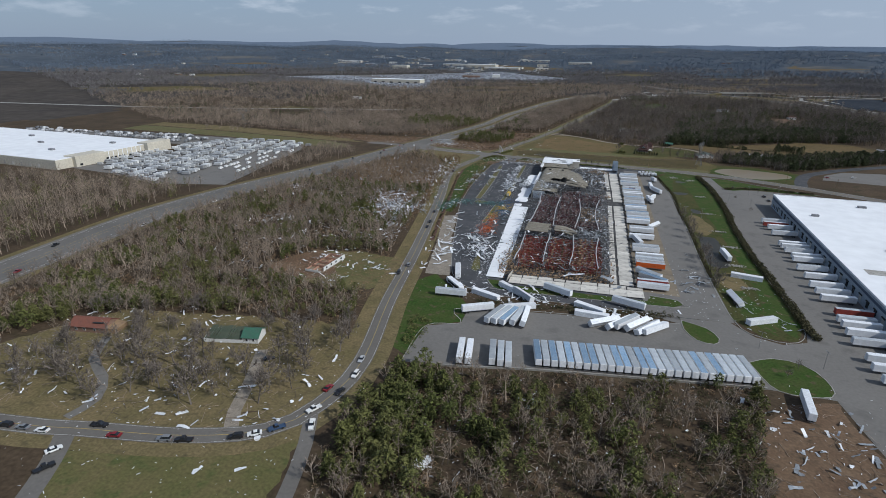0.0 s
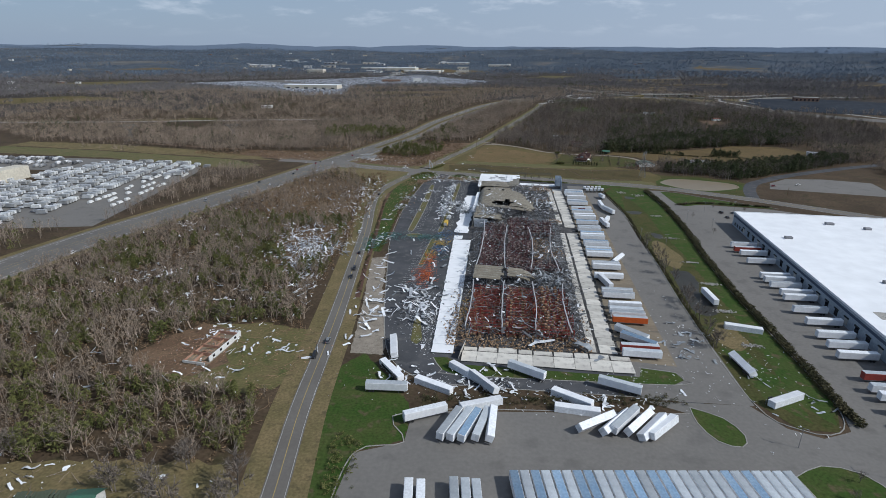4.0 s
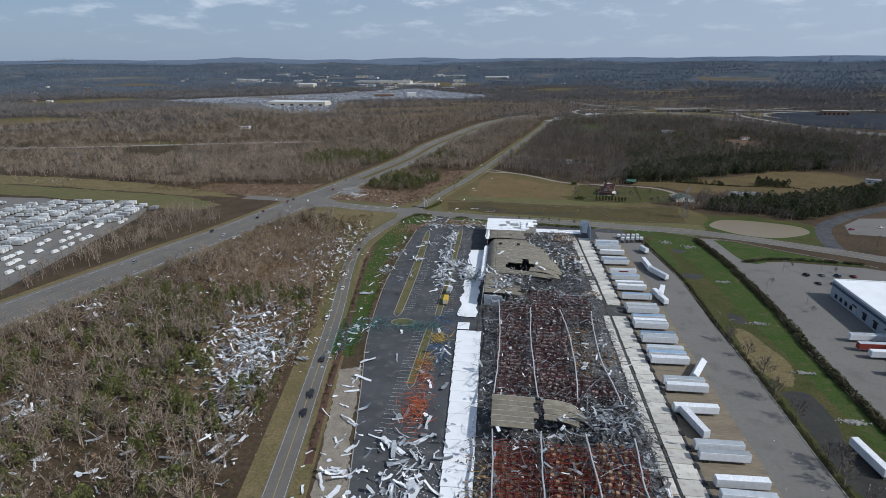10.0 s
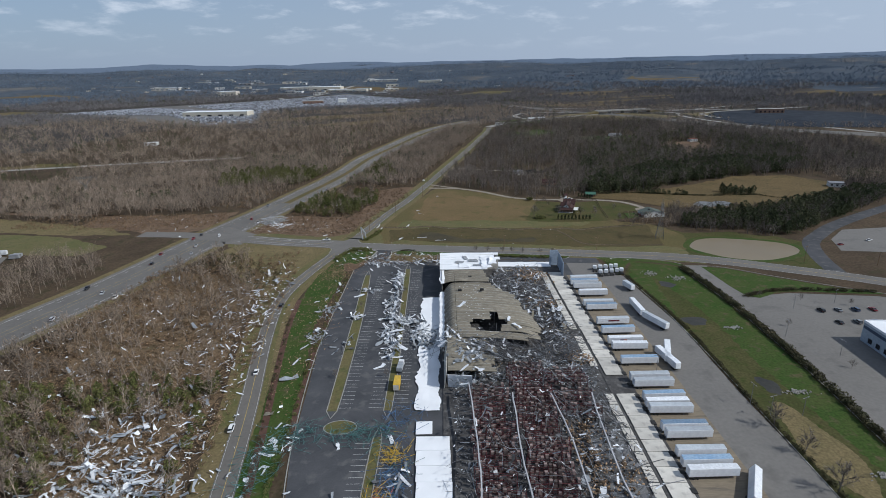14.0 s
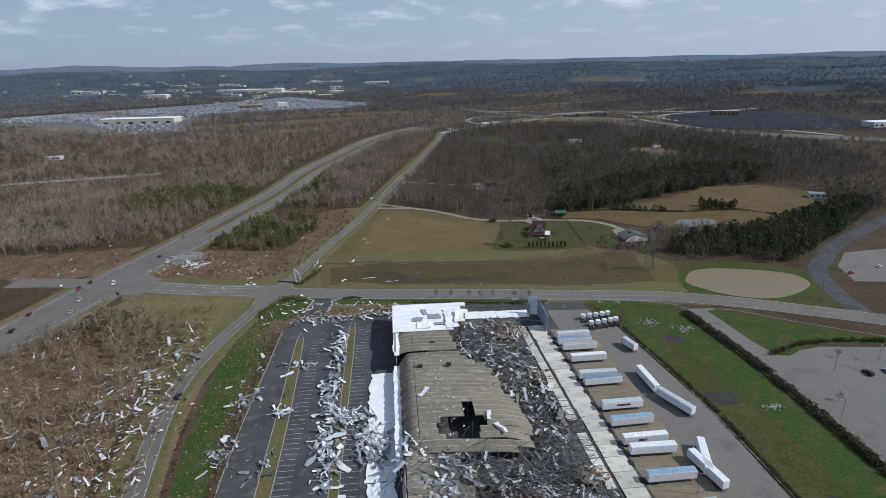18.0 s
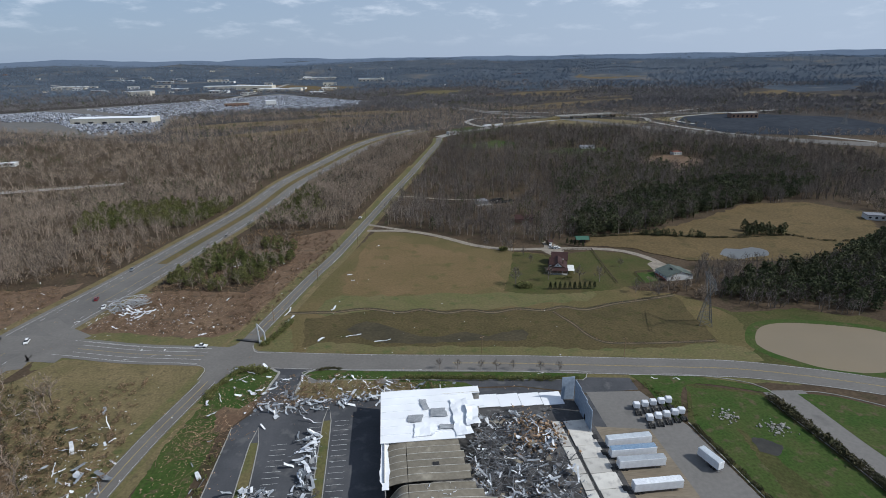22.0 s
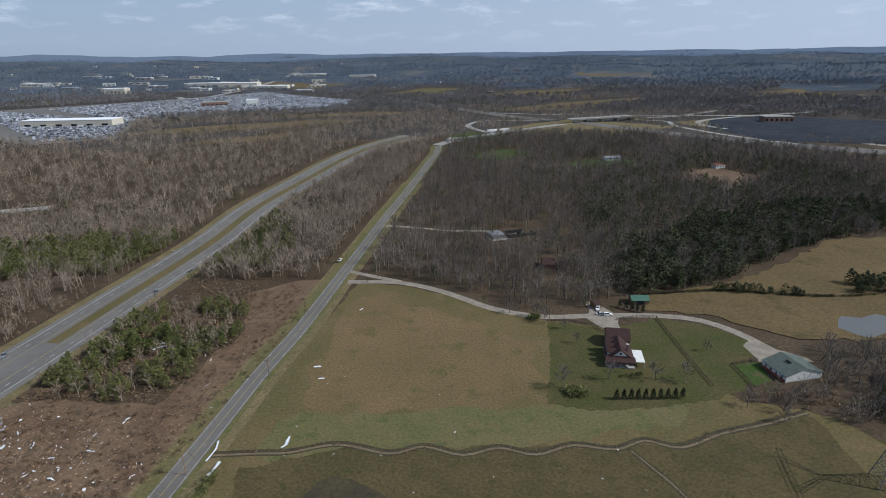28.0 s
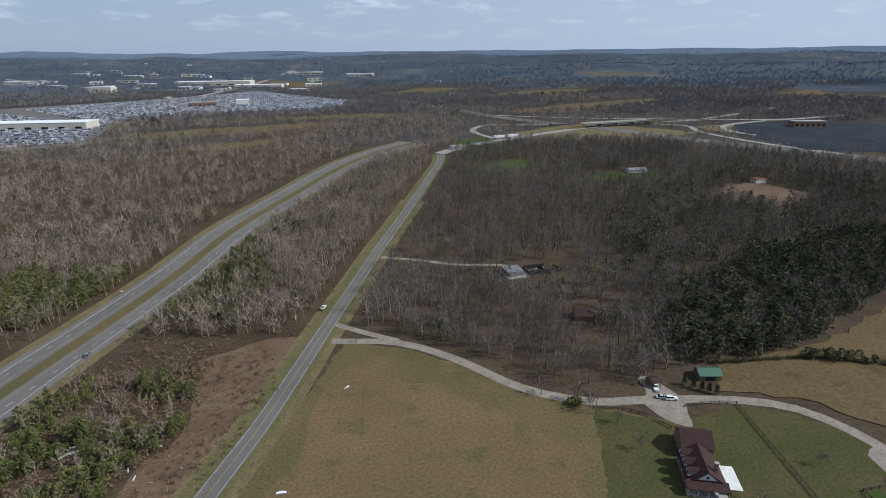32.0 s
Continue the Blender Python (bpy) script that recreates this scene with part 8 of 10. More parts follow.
# hedges and shrub rows
def hedge(line, label, width=1.4, density=2.2, size=(0.7, 1.2), material=None):
    q = curve_pts(line, 2.0)
    s = np.concatenate([[0], np.cumsum(np.linalg.norm(np.diff(q, axis=0), axis=1))])
    n = int(s[-1] * density)
    u = np.sort(RNG.uniform(0, s[-1], n))
    x = np.interp(u, s, q[:, 0]) + RNG.normal(0, width / 3, n)
    y = np.interp(u, s, q[:, 1]) + RNG.normal(0, width / 3, n)
    tagged(joined("hedge", SHRUB, x, y, np.full(n, 0.04), RNG.uniform(*size, n), RNG.uniform(0, 6.28, n), material or M_HEDGE), label, "hedge", kind="stuff")


hedge([(36, 717), (38.5, 717.5), (40, 717)], "big round dark evergreen bush on the lawn", 3.0, 14, (1.4, 2.2), M_PINE)
hedge([(38, 785), (41, 786)], "dark bush beside the farm drive", 2.5, 14, (1.2, 2.0), M_PINE)
hedge([(60, 727), (66, 727), (72, 728)], "low shrubs before the farmhouse porch", 1.5, 2.0, (0.6, 1.0), M_PINE)
hedge([(108, 806), (155, 804), (176, 797.5), (188.5, 793), (214, 787.6), (243, 787), (262, 786), (277, 771), (310, 765)], "thin dark hedgerow across the meadow", 1.2, 1.6, (0.8, 1.3))
hedge([(106, 250), (105, 262), (105, 300), (104, 360), (106, 420), (110, 474), (111, 540), (107, 592)], "dark clipped hedge along the swale", 2.0, 3.4, (1.3, 1.9))
hedge([(73.6, 300), (73.4, 340), (74.4, 405), (73.6, 453), (74.4, 511), (68, 580)], "low dark shrubs along the yard kerb", 1.4, 3.2, (0.6, 1.0))
hedge([(122, 546), (150, 554), (198, 549)], "dark clipped hedge by the car park", 1.6, 2.5, (0.9, 1.4))
hedge([(-76, 637), (-70, 638), (-66, 636.5)], "dark clipped hedge on the island", 1.2, 7.0, (0.5, 0.8))
hedge([(-40, 625.5), (-30, 624.5), (10, 619), (36, 616)], "green shrub row by the street", 2.2, 3.0, (0.8, 1.3), M_PINE)
hedge([(-112, 640), (-106, 641), (-99, 639)], "dark green shrubs at the junction", 3, 7, (0.9, 1.6), M_PINE)
hedge([(-113, 637), (-117, 628), (-119, 620)], "dark green shrubs along the old road", 2, 3.5, (0.8, 1.4), M_PINE)
hedge([(-105.5, 663), (-101.5, 671), (-98, 680), (-96, 689)], "dark green broken shrubs by the old road", 2.4, 4.5, (0.7, 1.5), M_PINE)
hedge([tuple(p) for p in CREEK[::4]], "tufts of dry grass along the creek", 3.4, 3.0, (0.12, 0.4), M_BRUSH)
hedge([tuple(p) for p in DITCH[::4]], "tufts of dry grass along the ditch", 2.4, 3.0, (0.12, 0.35), M_BRUSH)
hedge([(-101, 400), (-104, 450), (-106.5, 500), (-106.5, 590)], "sparse green shrubs along the lot", 2.2, 1.2, (0.5, 1.0), M_PINE)
hedge([(-96, 335), (-100, 350), (-115, 450), (-127, 530)], "brown shrubs in the mulch bed", 1.6, 0.8, (0.5, 0.9))
hedge([(-48, 246), (-20, 249), (20, 254), (48, 257)], "brown planted shrubs on the bank", 6, 3.0, (0.5, 1.0))
hedge([(60, 612), (66, 598), (72, 586)], "green shrubs at the lawn corner", 3, 1.0, (0.5, 0.9), M_PINE)
hedge([(-66, 200), (-70, 220), (-64, 186)], "green shrubs on the lawn", 8, 1.2, (0.6, 1.4), M_PINE)

# ---- debris ----
def scrap_kinds(seed, n, lx, ly, bend, th=0.06, k=4):
    """Torn sheets: bent strips with thickness, as small triangle templates."""
    rng = np.random.default_rng(seed)
    out = []
    for _ in range(n):
        L, W = rng.uniform(*lx), rng.uniform(*ly)
        xs = np.linspace(-L / 2, L / 2, k)
        z = np.abs(np.cumsum(rng.normal(0, bend, k))) * L
        z -= z.min()
        yo = np.cumsum(rng.normal(0, 0.06, k)) * L
        V, F = [], []
        for i in range(k):
            ww = W * rng.uniform(0.45, 1.25)
            tw = rng.normal(0, bend) * W
            V += [(xs[i], yo[i] - ww / 2, z[i] + abs(tw)), (xs[i], yo[i] + ww / 2, z[i]), (xs[i], yo[i] + ww / 2, z[i] + th), (xs[i], yo[i] - ww / 2, z[i] + abs(tw) + th)]
        for i in range(k - 1):
            for j in range(4):
                a, b = 4 * i + j, 4 * i + (j + 1) % 4
                F += [(a, b, b + 4), (a, b + 4, a + 4)]
        e = 4 * (k - 1)
        F += [(0, 2, 1), (0, 3, 2), (e, e + 1, e + 2), (e, e + 2, e + 3)]
        out.append((np.array(V), np.array(F)))
    return out


M_SCRAPW = mat("torn_white_sheet_metal", (0.70, 0.71, 0.72), (0.58, 0.60, 0.63), 0.3, 1.5, rough=0.5, island=0.25)
M_SCRAPG = mat("torn_grey_sheet_metal", (0.33, 0.35, 0.37), (0.20, 0.215, 0.23), 0.3, 1.5, rough=0.5, island=0.4)
M_SCRAPD = mat("black_roofing_scrap", (0.05, 0.05, 0.052), (0.09, 0.088, 0.085), 0.3, 1.5, island=0.4)
M_SCRAPT = mat("tan_insulation_and_boards", (0.34, 0.235, 0.145), (0.23, 0.155, 0.095), 0.3, 1.5, island=0.5)
M_TEAL = mat("teal_rack_paint", (0.06, 0.14, 0.14), (0.09, 0.18, 0.17), 0.3, 1.5, rough=0.5, island=0.4)
M_ORNG = mat("orange_rack_paint", (0.55, 0.13, 0.03), (0.45, 0.10, 0.03), 0.3, 1.5, rough=0.5, island=0.3)
M_YELL = mat("yellow_machine_paint", (0.55, 0.36, 0.04), (0.48, 0.32, 0.05), 0.3, 1.5, rough=0.5, island=0.3)
M_BLUE = mat("blue_scrap_paint", (0.06, 0.13, 0.25), (0.08, 0.15, 0.26), 0.3, 1.5, rough=0.5, island=0.4)
M_SOOT = mat("sooty_steel", (0.155, 0.155, 0.16), (0.075, 0.075, 0.078), 0.3, 1.5, rough=0.6, island=0.55)
SHEETS = scrap_kinds(1, 18, (1.2, 5.5), (0.35, 1.7), 0.07, 0.03)
BITS = scrap_kinds(2, 16, (0.3, 1.1), (0.08, 0.4), 0.08, 0.03, 2)
CARTONS = scrap_kinds(12, 8, (0.4, 0.9), (0.4, 0.8), 0.08, 0.3)
BARS = scrap_kinds(3, 14, (2.0, 6.5), (0.06, 0.14), 0.05, 0.07, 3)
LONG = scrap_kinds(4, 8, (6, 16), (0.08, 0.2), 0.05, 0.1)
CRUMPLE = scrap_kinds(21, 20, (2.4, 7.5), (0.4, 1.7), 0.11, 0.03, 6)
DR = np.random.default_rng(9)


def strew(name, where, n, kinds, material, label, z=(0.02, 0.3), tilt=0.2, size=(0.6, 1.2)):
    """Loose debris as one object. where: boxes of (x, y, spread x, spread y, weight), gaussian heaps, or a polygon."""
    if isinstance(where, list):
        p = np.array(where, float)
        m = int(n * 3)
        x, y = DR.uniform(p[:, 0].min(), p[:, 0].max(), m), DR.uniform(p[:, 1].min(), p[:, 1].max(), m)
        i = np.nonzero(inside(p, x, y))[0][:n]
        x, y = x[i], y[i]
    else:
        w = np.array([h[4] for h in where], float)
        pick = DR.choice(len(where), n, p=w / w.sum())
        h = np.array([q[:4] for q in where], float)[pick]
        x, y = h[:, 0] + DR.normal(size=n) * h[:, 2], h[:, 1] + DR.normal(size=n) * h[:, 3]
    zz = terr_np(x, y) + DR.uniform(*z, len(x))
    ob = joined(name, kinds, x, y, zz, DR.uniform(*size, len(x)), DR.uniform(0, 6.28, len(x)), material, DR.normal(0, tilt, len(x)))
    return tagged(ob, label, "debris", kind="stuff")


HALL = [(-44, 288), (22, 288), (20, 480), (18, 596), (-10, 596), (-18, 550), (-2, 530), (2, 486), (-42, 470)]
AISLE = [(-3, 296), (17, 296), (17, 470), (-2, 470)]
NORTH = [(-10, 594), (-18, 574), (-18, 548), (-4, 536), (2, 505), (2, 490), (-42, 486), (-42, 462), (17, 460), (16, 530), (15, 594)]
strew("steel_scrap", HALL, 420, BARS, M_SOOT, "tangled sooty joists inside the ruin", (0.4, 4.5), 0.35)
strew("steel_scrap", AISLE, 260, BARS, M_SCRAPD, "tangled dark joists beside the racks", (0.4, 2.5), 0.3)
strew("steel_scrap", NORTH, 700, BARS, M_SOOT, "tangled sooty joists in the north bays", (0.4, 3.5), 0.35)
strew("steel_scrap", NORTH, 500, BARS, M_SCRAPG, "bright bent bars in the north bays", (0.6, 4.0), 0.4, (0.5, 1.0))
strew("sheet_scrap", NORTH, 420, SHEETS, M_SOOT, "sooty crumpled deck in the north bays", (0.4, 2.5), 0.4, (0.5, 1.1))
strew("sheet_scrap", NORTH, 260, SHEETS, M_SCRAPG, "torn grey sheets in the north bays", (0.8, 3.5), 0.4, (0.5, 1.0))
strew("sheet_scrap", NORTH, 75, SHEETS, M_SCRAPW, "torn white sheets in the north bays", (1.5, 4.0), 0.35, (0.6, 1.1))
strew("sheet_scrap", NORTH, 60, SHEETS, M_DECK, "torn tan deck in the north bays", (1.0, 3.0), 0.3, (0.8, 1.4))
strew("sheet_scrap", AISLE, 70, SHEETS, M_SCRAPG, "torn grey roof sheets beside the racks", (0.4, 1.6), 0.3)
strew("sheet_scrap", HALL, 70, SHEETS, M_SCRAPW, "torn white sheets inside the ruin", (0.5, 5.5), 0.3, (0.5, 1.0))
strew("roofing_scrap", HALL, 260, SHEETS, M_SCRAPD, "black roofing scraps inside the ruin", (0.4, 1.2), 0.2)
strew("carton_scrap", [(-44, 286), (20, 286), (20, 300), (-44, 300)], 600, CARTONS, M_SCRAPT, "spilled cartons along the south wall", (0.4, 1.2), 0.5, (0.7, 1.3))
strew("carton_scrap", ((-40, 310, 3, 12, 2), (8, 320, 6, 10, 1), (10, 541, 4, 4, 1), (14, 480, 3, 3, 1.5), (2, 430, 7, 12, 1), (11, 410, 4, 6, 1)), 800, CARTONS, M_SCRAPT, "spilled cartons in heaps", (0.4, 1.3), 0.5, (0.7, 1.4))
strew("carton_scrap", ((9, 583, 4, 5, 3), (5, 578, 4, 4, 1)), 420, CARTONS, M_SCRAPT, "heap of brown cartons in the corner", (0.4, 2.2), 0.5, (0.8, 1.5))
strew("joist_mat", [(-3, 350), (16, 350), (16, 392), (-3, 388)], 300, LONG, M_SCRAPD, "mat of collapsed dark roof joists", (0.5, 2.5), 0.08)
strew("joist_mat", [(-40, 478), (16, 474), (16, 500), (2, 500), (-2, 486), (-30, 492)], 260, LONG, M_SOOT, "tangle of collapsed roof joists", (0.8, 5.5), 0.25)
strew("joist_mat", [(2, 500), (15, 500), (14, 535), (-2, 532)], 200, LONG, M_SCRAPD, "mat of collapsed dark roof joists", (0.5, 2.0), 0.06)
strew("joist_mat", [(-18, 548), (6, 545), (4, 585), (-18, 575)], 170, LONG, M_SOOT, "tangle of collapsed roof joists", (0.6, 3.5), 0.2)
strew("sheet_scrap", ((-34, 478, 5, 7, 3), (-40, 492, 3, 4, 1)), 150, SHEETS, M_SCRAPG, "grey sheets heaped over the slumped roof", (7.0, 8.6), 0.4, (0.6, 1.3))
strew("sheet_scrap", ((-34, 478, 5, 7, 3), (-40, 492, 3, 4, 1)), 70, SHEETS, M_SCRAPW, "white sheets heaped over the slumped roof", (7.0, 8.8), 0.4, (0.6, 1.4))
strew("steel_scrap", ((-28, 482, 8, 6, 1),), 220, LONG, M_SOOT, "bent joists over the slumped roof", (6.0, 9.0), 0.3, (0.5, 1.0))
strew("small_scrap", HALL, 2200, BITS, M_SCRAPG, "small mixed scrap on the slab", (0.4, 1.6), 0.5)
strew("small_scrap", HALL, 900, BITS, M_SCRAPW, "small white scrap on the slab", (0.4, 4.5), 0.5)
strew("small_scrap", NORTH, 900, BITS, M_SCRAPT, "small tan scrap in the north bays", (0.4, 2.5), 0.5)
RACKS = [(-44, 290), (18, 290), (18, 470), (-42, 462)]
EASTBAYS = [(-2, 300), (18, 300), (18, 383), (0, 385), (-6, 372)]
BEHIND = [(-2, 436), (18, 434), (18, 470), (0, 466)]
strew("crumpled_sheet", NORTH, 120, CRUMPLE, M_SCRAPG, "crumpled grey roof deck in the north bays", (0.6, 3.5), 0.4, (0.5, 1.0))
strew("crumpled_sheet", NORTH, 60, CRUMPLE, M_SCRAPW, "crumpled white roof skin in the north bays", (1.5, 4.2), 0.4, (0.4, 0.9))
strew("crumpled_sheet", BEHIND, 40, CRUMPLE, M_SOOT, "crumpled sooty deck behind the racks", (0.6, 3.5), 0.4, (0.5, 1.0))
strew("carton_scrap", [(-2, 384), (6, 384), (6, 436), (-2, 436)], 420, CARTONS, M_SCRAPT, "spilled cartons beside the bare slab", (0.4, 1.3), 0.5, (0.7, 1.4))
strew("joist_mat", RACKS, 420, LONG, M_SOOT, "bent roof joists lying over the racks", (4.5, 6.8), 0.1, (0.5, 1.1))
strew("joist_mat", RACKS, 150, LONG, M_SCRAPG, "pale bent joists lying over the racks", (5.2, 7.0), 0.12, (0.4, 1.0))
strew("steel_scrap", RACKS, 700, BARS, M_SCRAPD, "dark twisted bars over the racks", (3.5, 6.6), 0.4)
strew("sheet_scrap", RACKS, 260, SHEETS, M_SOOT, "sooty roof sheets hanging on the racks", (4.0, 6.4), 0.4, (0.5, 1.2))
strew("sheet_scrap", RACKS, 110, SHEETS, M_SCRAPG, "grey roof sheets hanging on the racks", (4.6, 6.6), 0.4, (0.5, 1.1))
strew("sheet_scrap", RACKS, 60, SHEETS, M_SCRAPW, "white roof sheets hanging on the racks", (5.2, 6.8), 0.35, (0.4, 0.9))
strew("sheet_scrap", EASTBAYS, 300, SHEETS, M_SOOT, "sooty crumpled deck over the east bays", (0.8, 4.0), 0.45, (0.6, 1.4))
strew("sheet_scrap", EASTBAYS, 120, SHEETS, M_SCRAPG, "torn grey sheets over the east bays", (2.0, 4.8), 0.4, (0.5, 1.2))
strew("steel_scrap", EASTBAYS, 500, BARS, M_SOOT, "tangled bars over the east bays", (1.0, 5.0), 0.45)
strew("sheet_scrap", ((-30, 352, 6, 7, 1), (-8, 352, 9, 6, 2), (8, 357, 6, 5, 2)), 130, SHEETS, M_SCRAPG, "torn grey sheets round the roof patch", (3.0, 8.0), 0.45, (0.5, 1.2))
strew("small_scrap", RACKS, 2200, BITS, M_SOOT, "sooty scraps among the racks", (1.0, 6.2), 0.5, (0.6, 1.6))
strew("small_scrap", RACKS, 500, BITS, M_SCRAPW, "white scraps among the racks", (3.0, 6.4), 0.5, (0.6, 1.5))
# west side: lot, lawn, gravel
LOT = ((-73.5, 585, 2, 8, 2), (-73, 562, 2, 8, 3), (-74, 540, 2.5, 7, 5), (-70, 523, 3, 3, 4), (-63, 522, 3, 2, 3), (-56, 509, 3.5, 5, 5), (-53, 500, 2.5, 4, 4), (-72, 508, 2.5, 5, 3), (-70, 491, 2, 4, 2), (-89, 564, 3, 2, 1.5), (-92, 529, 2, 4, 1), (-93, 495, 2, 5, 1), (-58, 330, 6, 16, 4), (-66, 318, 5, 8, 3), (-70, 345, 7, 10, 2), (-62, 400, 4, 20, 2))
strew("sheet_scrap", LOT, 240, SHEETS, M_SCRAPW, "twisted white sheets across the parking lot", (0.06, 0.9), 0.4, (0.7, 1.5))
strew("sheet_scrap", LOT, 320, SHEETS, M_SCRAPG, "twisted grey sheets across the parking lot", (0.06, 1.0), 0.45, (0.7, 1.4))
strew("sheet_scrap", LOT, 160, SHEETS, M_SOOT, "dark twisted sheets across the parking lot", (0.06, 0.6), 0.4, (0.6, 1.2))
strew("small_scrap", LOT, 900, BITS, M_SCRAPG, "small scrap across the parking lot", (0.06, 0.3), 0.4)
strew("small_scrap", ((-58, 318, 7, 12, 1), (-52, 300, 4, 12, 1)), 900, BITS, M_SCRAPW, "white scraps scattered by the wall", (0.06, 0.2), 0.3, (0.4, 1.0))
strew("rack_scrap", ((-100, 432, 5, 4, 2), (-75, 432, 6, 3, 2), (-108, 415, 4, 8, 2), (-64, 405, 4, 14, 1)), 620, BARS, M_TEAL, "teal rack parts thrown in heaps", (0.06, 1.2), 0.3)
strew("rack_scrap", ((-66, 388, 2.5, 8, 2), (-66, 366, 2.5, 5, 3), (-66, 356, 3, 4, 1)), 260, BARS, M_ORNG, "orange rack parts thrown in heaps", (0.06, 1.4), 0.3)
strew("rack_scrap", ((-63, 420, 3, 3, 2), (-66, 398, 2, 4, 1), (-40, 318, 2, 10, 1)), 200, BARS, M_YELL, "yellow rack parts thrown in heaps", (0.06, 1.2), 0.3)
strew("rack_scrap", ((-62, 408, 3, 8, 2), (-62, 440, 4, 6, 1)), 260, BARS, M_BLUE, "blue rack parts thrown in heaps", (0.06, 1.2), 0.3)
strew("sheet_scrap", ((-95, 365, 4, 20, 3), (-86, 320, 4, 20, 3), (-105, 420, 4, 12, 3), (-78, 290, 4, 10, 1)), 85, SHEETS, M_SCRAPW, "white strips along the gravel edge", (0.05, 0.3), 0.2, (0.7, 1.3))
strew("sheet_scrap", ((-108, 508, 3, 4, 3), (-108, 537, 3, 5, 3), (-110, 570, 4, 15, 1), (-83, 611, 8, 4, 3), (-64, 614, 10, 3, 3), (-40, 616, 12, 3, 1)), 170, SHEETS, M_SCRAPG, "grey scrap on the lawn", (0.05, 0.5), 0.35, (0.5, 1.2))
strew("branch_litter", ((-110, 540, 4, 40, 2), (-115, 595, 5, 8, 2), (-75, 616, 22, 4, 4)), 420, BARS, M_WOOD, "broken boards and branches on the lawns", (0.05, 0.4), 0.2)
strew("small_scrap", ((-110, 540, 5, 40, 2), (-114, 597, 6, 7, 3), (-80, 616, 22, 5, 3), (-30, 622, 30, 5, 1)), 1300, BITS, M_SCRAPT, "pale insulation bits on the lawns", (0.05, 0.2), 0.3)
strew("sheet_scrap", ((-83, 611, 14, 5, 3), (-58, 613, 10, 3, 3), (-110, 520, 4, 25, 2)), 70, SHEETS, M_SCRAPW, "white twisted sheets by the street", (0.05, 0.7), 0.4, (0.5, 1.3))
strew("crumpled_sheet", LOT[:12], 60, CRUMPLE, M_SCRAPW, "long crumpled white sheets heaped across the parking lot", (0.08, 1.0), 0.4, (0.6, 1.2))
strew("crumpled_sheet", LOT[:12], 70, CRUMPLE, M_SCRAPG, "long crumpled grey sheets heaped across the parking lot", (0.08, 1.0), 0.45, (0.6, 1.2))
strew("crumpled_sheet", ((-61, 322, 4, 6, 3), (-68, 338, 4, 5, 2), (-88, 350, 2, 24, 2), (-84, 312, 2, 12, 1)), 30, CRUMPLE, M_SCRAPW, "long white wall skins crumpled beside the drive", (0.08, 0.8), 0.35, (0.6, 1.3))
strew("crumpled_sheet", ((-108, 508, 2, 4, 2), (-104, 480, 1.5, 8, 1), (-80, 610, 8, 3, 3), (-56, 612, 8, 2, 3), (-36, 618, 8, 2, 1)), 50, CRUMPLE, M_SCRAPG, "crumpled grey sheets on the lawns by the street", (0.08, 0.8), 0.4, (0.5, 1.0))
strew("crumpled_sheet", ((-150, 402, 11, 12, 5), (-140, 380, 5, 9, 3), (-155, 432, 10, 12, 2), (-256, 436, 4, 3, 1.2), (-214, 345, 7, 4, 1.2)), 110, CRUMPLE, M_SCRAPW, "large crumpled white sheets piled in the wood", (0.2, 1.6), 0.35, (0.5, 1.2))
strew("crumpled_sheet", ((-150, 402, 11, 12, 5), (-140, 380, 5, 9, 3), (-160, 440, 14, 16, 3)), 70, CRUMPLE, M_SCRAPG, "large crumpled grey sheets piled in the wood", (0.2, 1.6), 0.35, (0.5, 1.1))
strew("crumpled_sheet", ((-187, 712, 5, 4, 3), (-180, 704, 6, 3, 2), (-145, 781, 3, 2, 1), (-150, 552, 7, 6, 1)), 24, CRUMPLE, M_SCRAPW, "crumpled white sheets on the scraped ground", (0.08, 0.5), 0.3, (0.5, 1.0))
ISLES = [(-104, 612), (-98, 630), (-84, 634), (-62, 632), (-34, 624), (-20, 618), (-30, 612), (-60, 611), (-84, 611)]
strew("small_scrap", ISLES, 520, BITS, M_SCRAPT, "tan insulation scraps over the islands", (0.08, 0.3), 0.4, (0.4, 0.9))
strew("small_scrap", ISLES, 300, BITS, M_SCRAPW, "white scraps over the islands", (0.08, 0.3), 0.4, (0.4, 1.0))
strew("sheet_scrap", ISLAND, 14, SHEETS, M_SCRAPW, "white sheets on the corner lawn", (0.1, 0.4), 0.3, (0.4, 1.2))
strew("small_scrap", ISLAND, 160, BITS, M_SCRAPT, "tan scraps on the corner lawn", (0.09, 0.2), 0.3, (0.5, 1.2))
strew("brush", ISLES, 160, SHRUB, M_BRUSH, "torn brown shrubs on the islands", (0.05, 0.08), 0.1, (0.5, 1.1))
strew("sheet_scrap", ISLES, 60, SHEETS, M_SCRAPW, "white sheets over the islands", (0.1, 0.5), 0.35, (0.4, 1.0))
strew("small_scrap", [(-118, 620), (-104, 600), (-104, 440), (-120, 450), (-130, 540)], 700, BITS, M_SCRAPT, "tan scraps over the roadside lawn", (0.06, 0.2), 0.4, (0.6, 1.4))
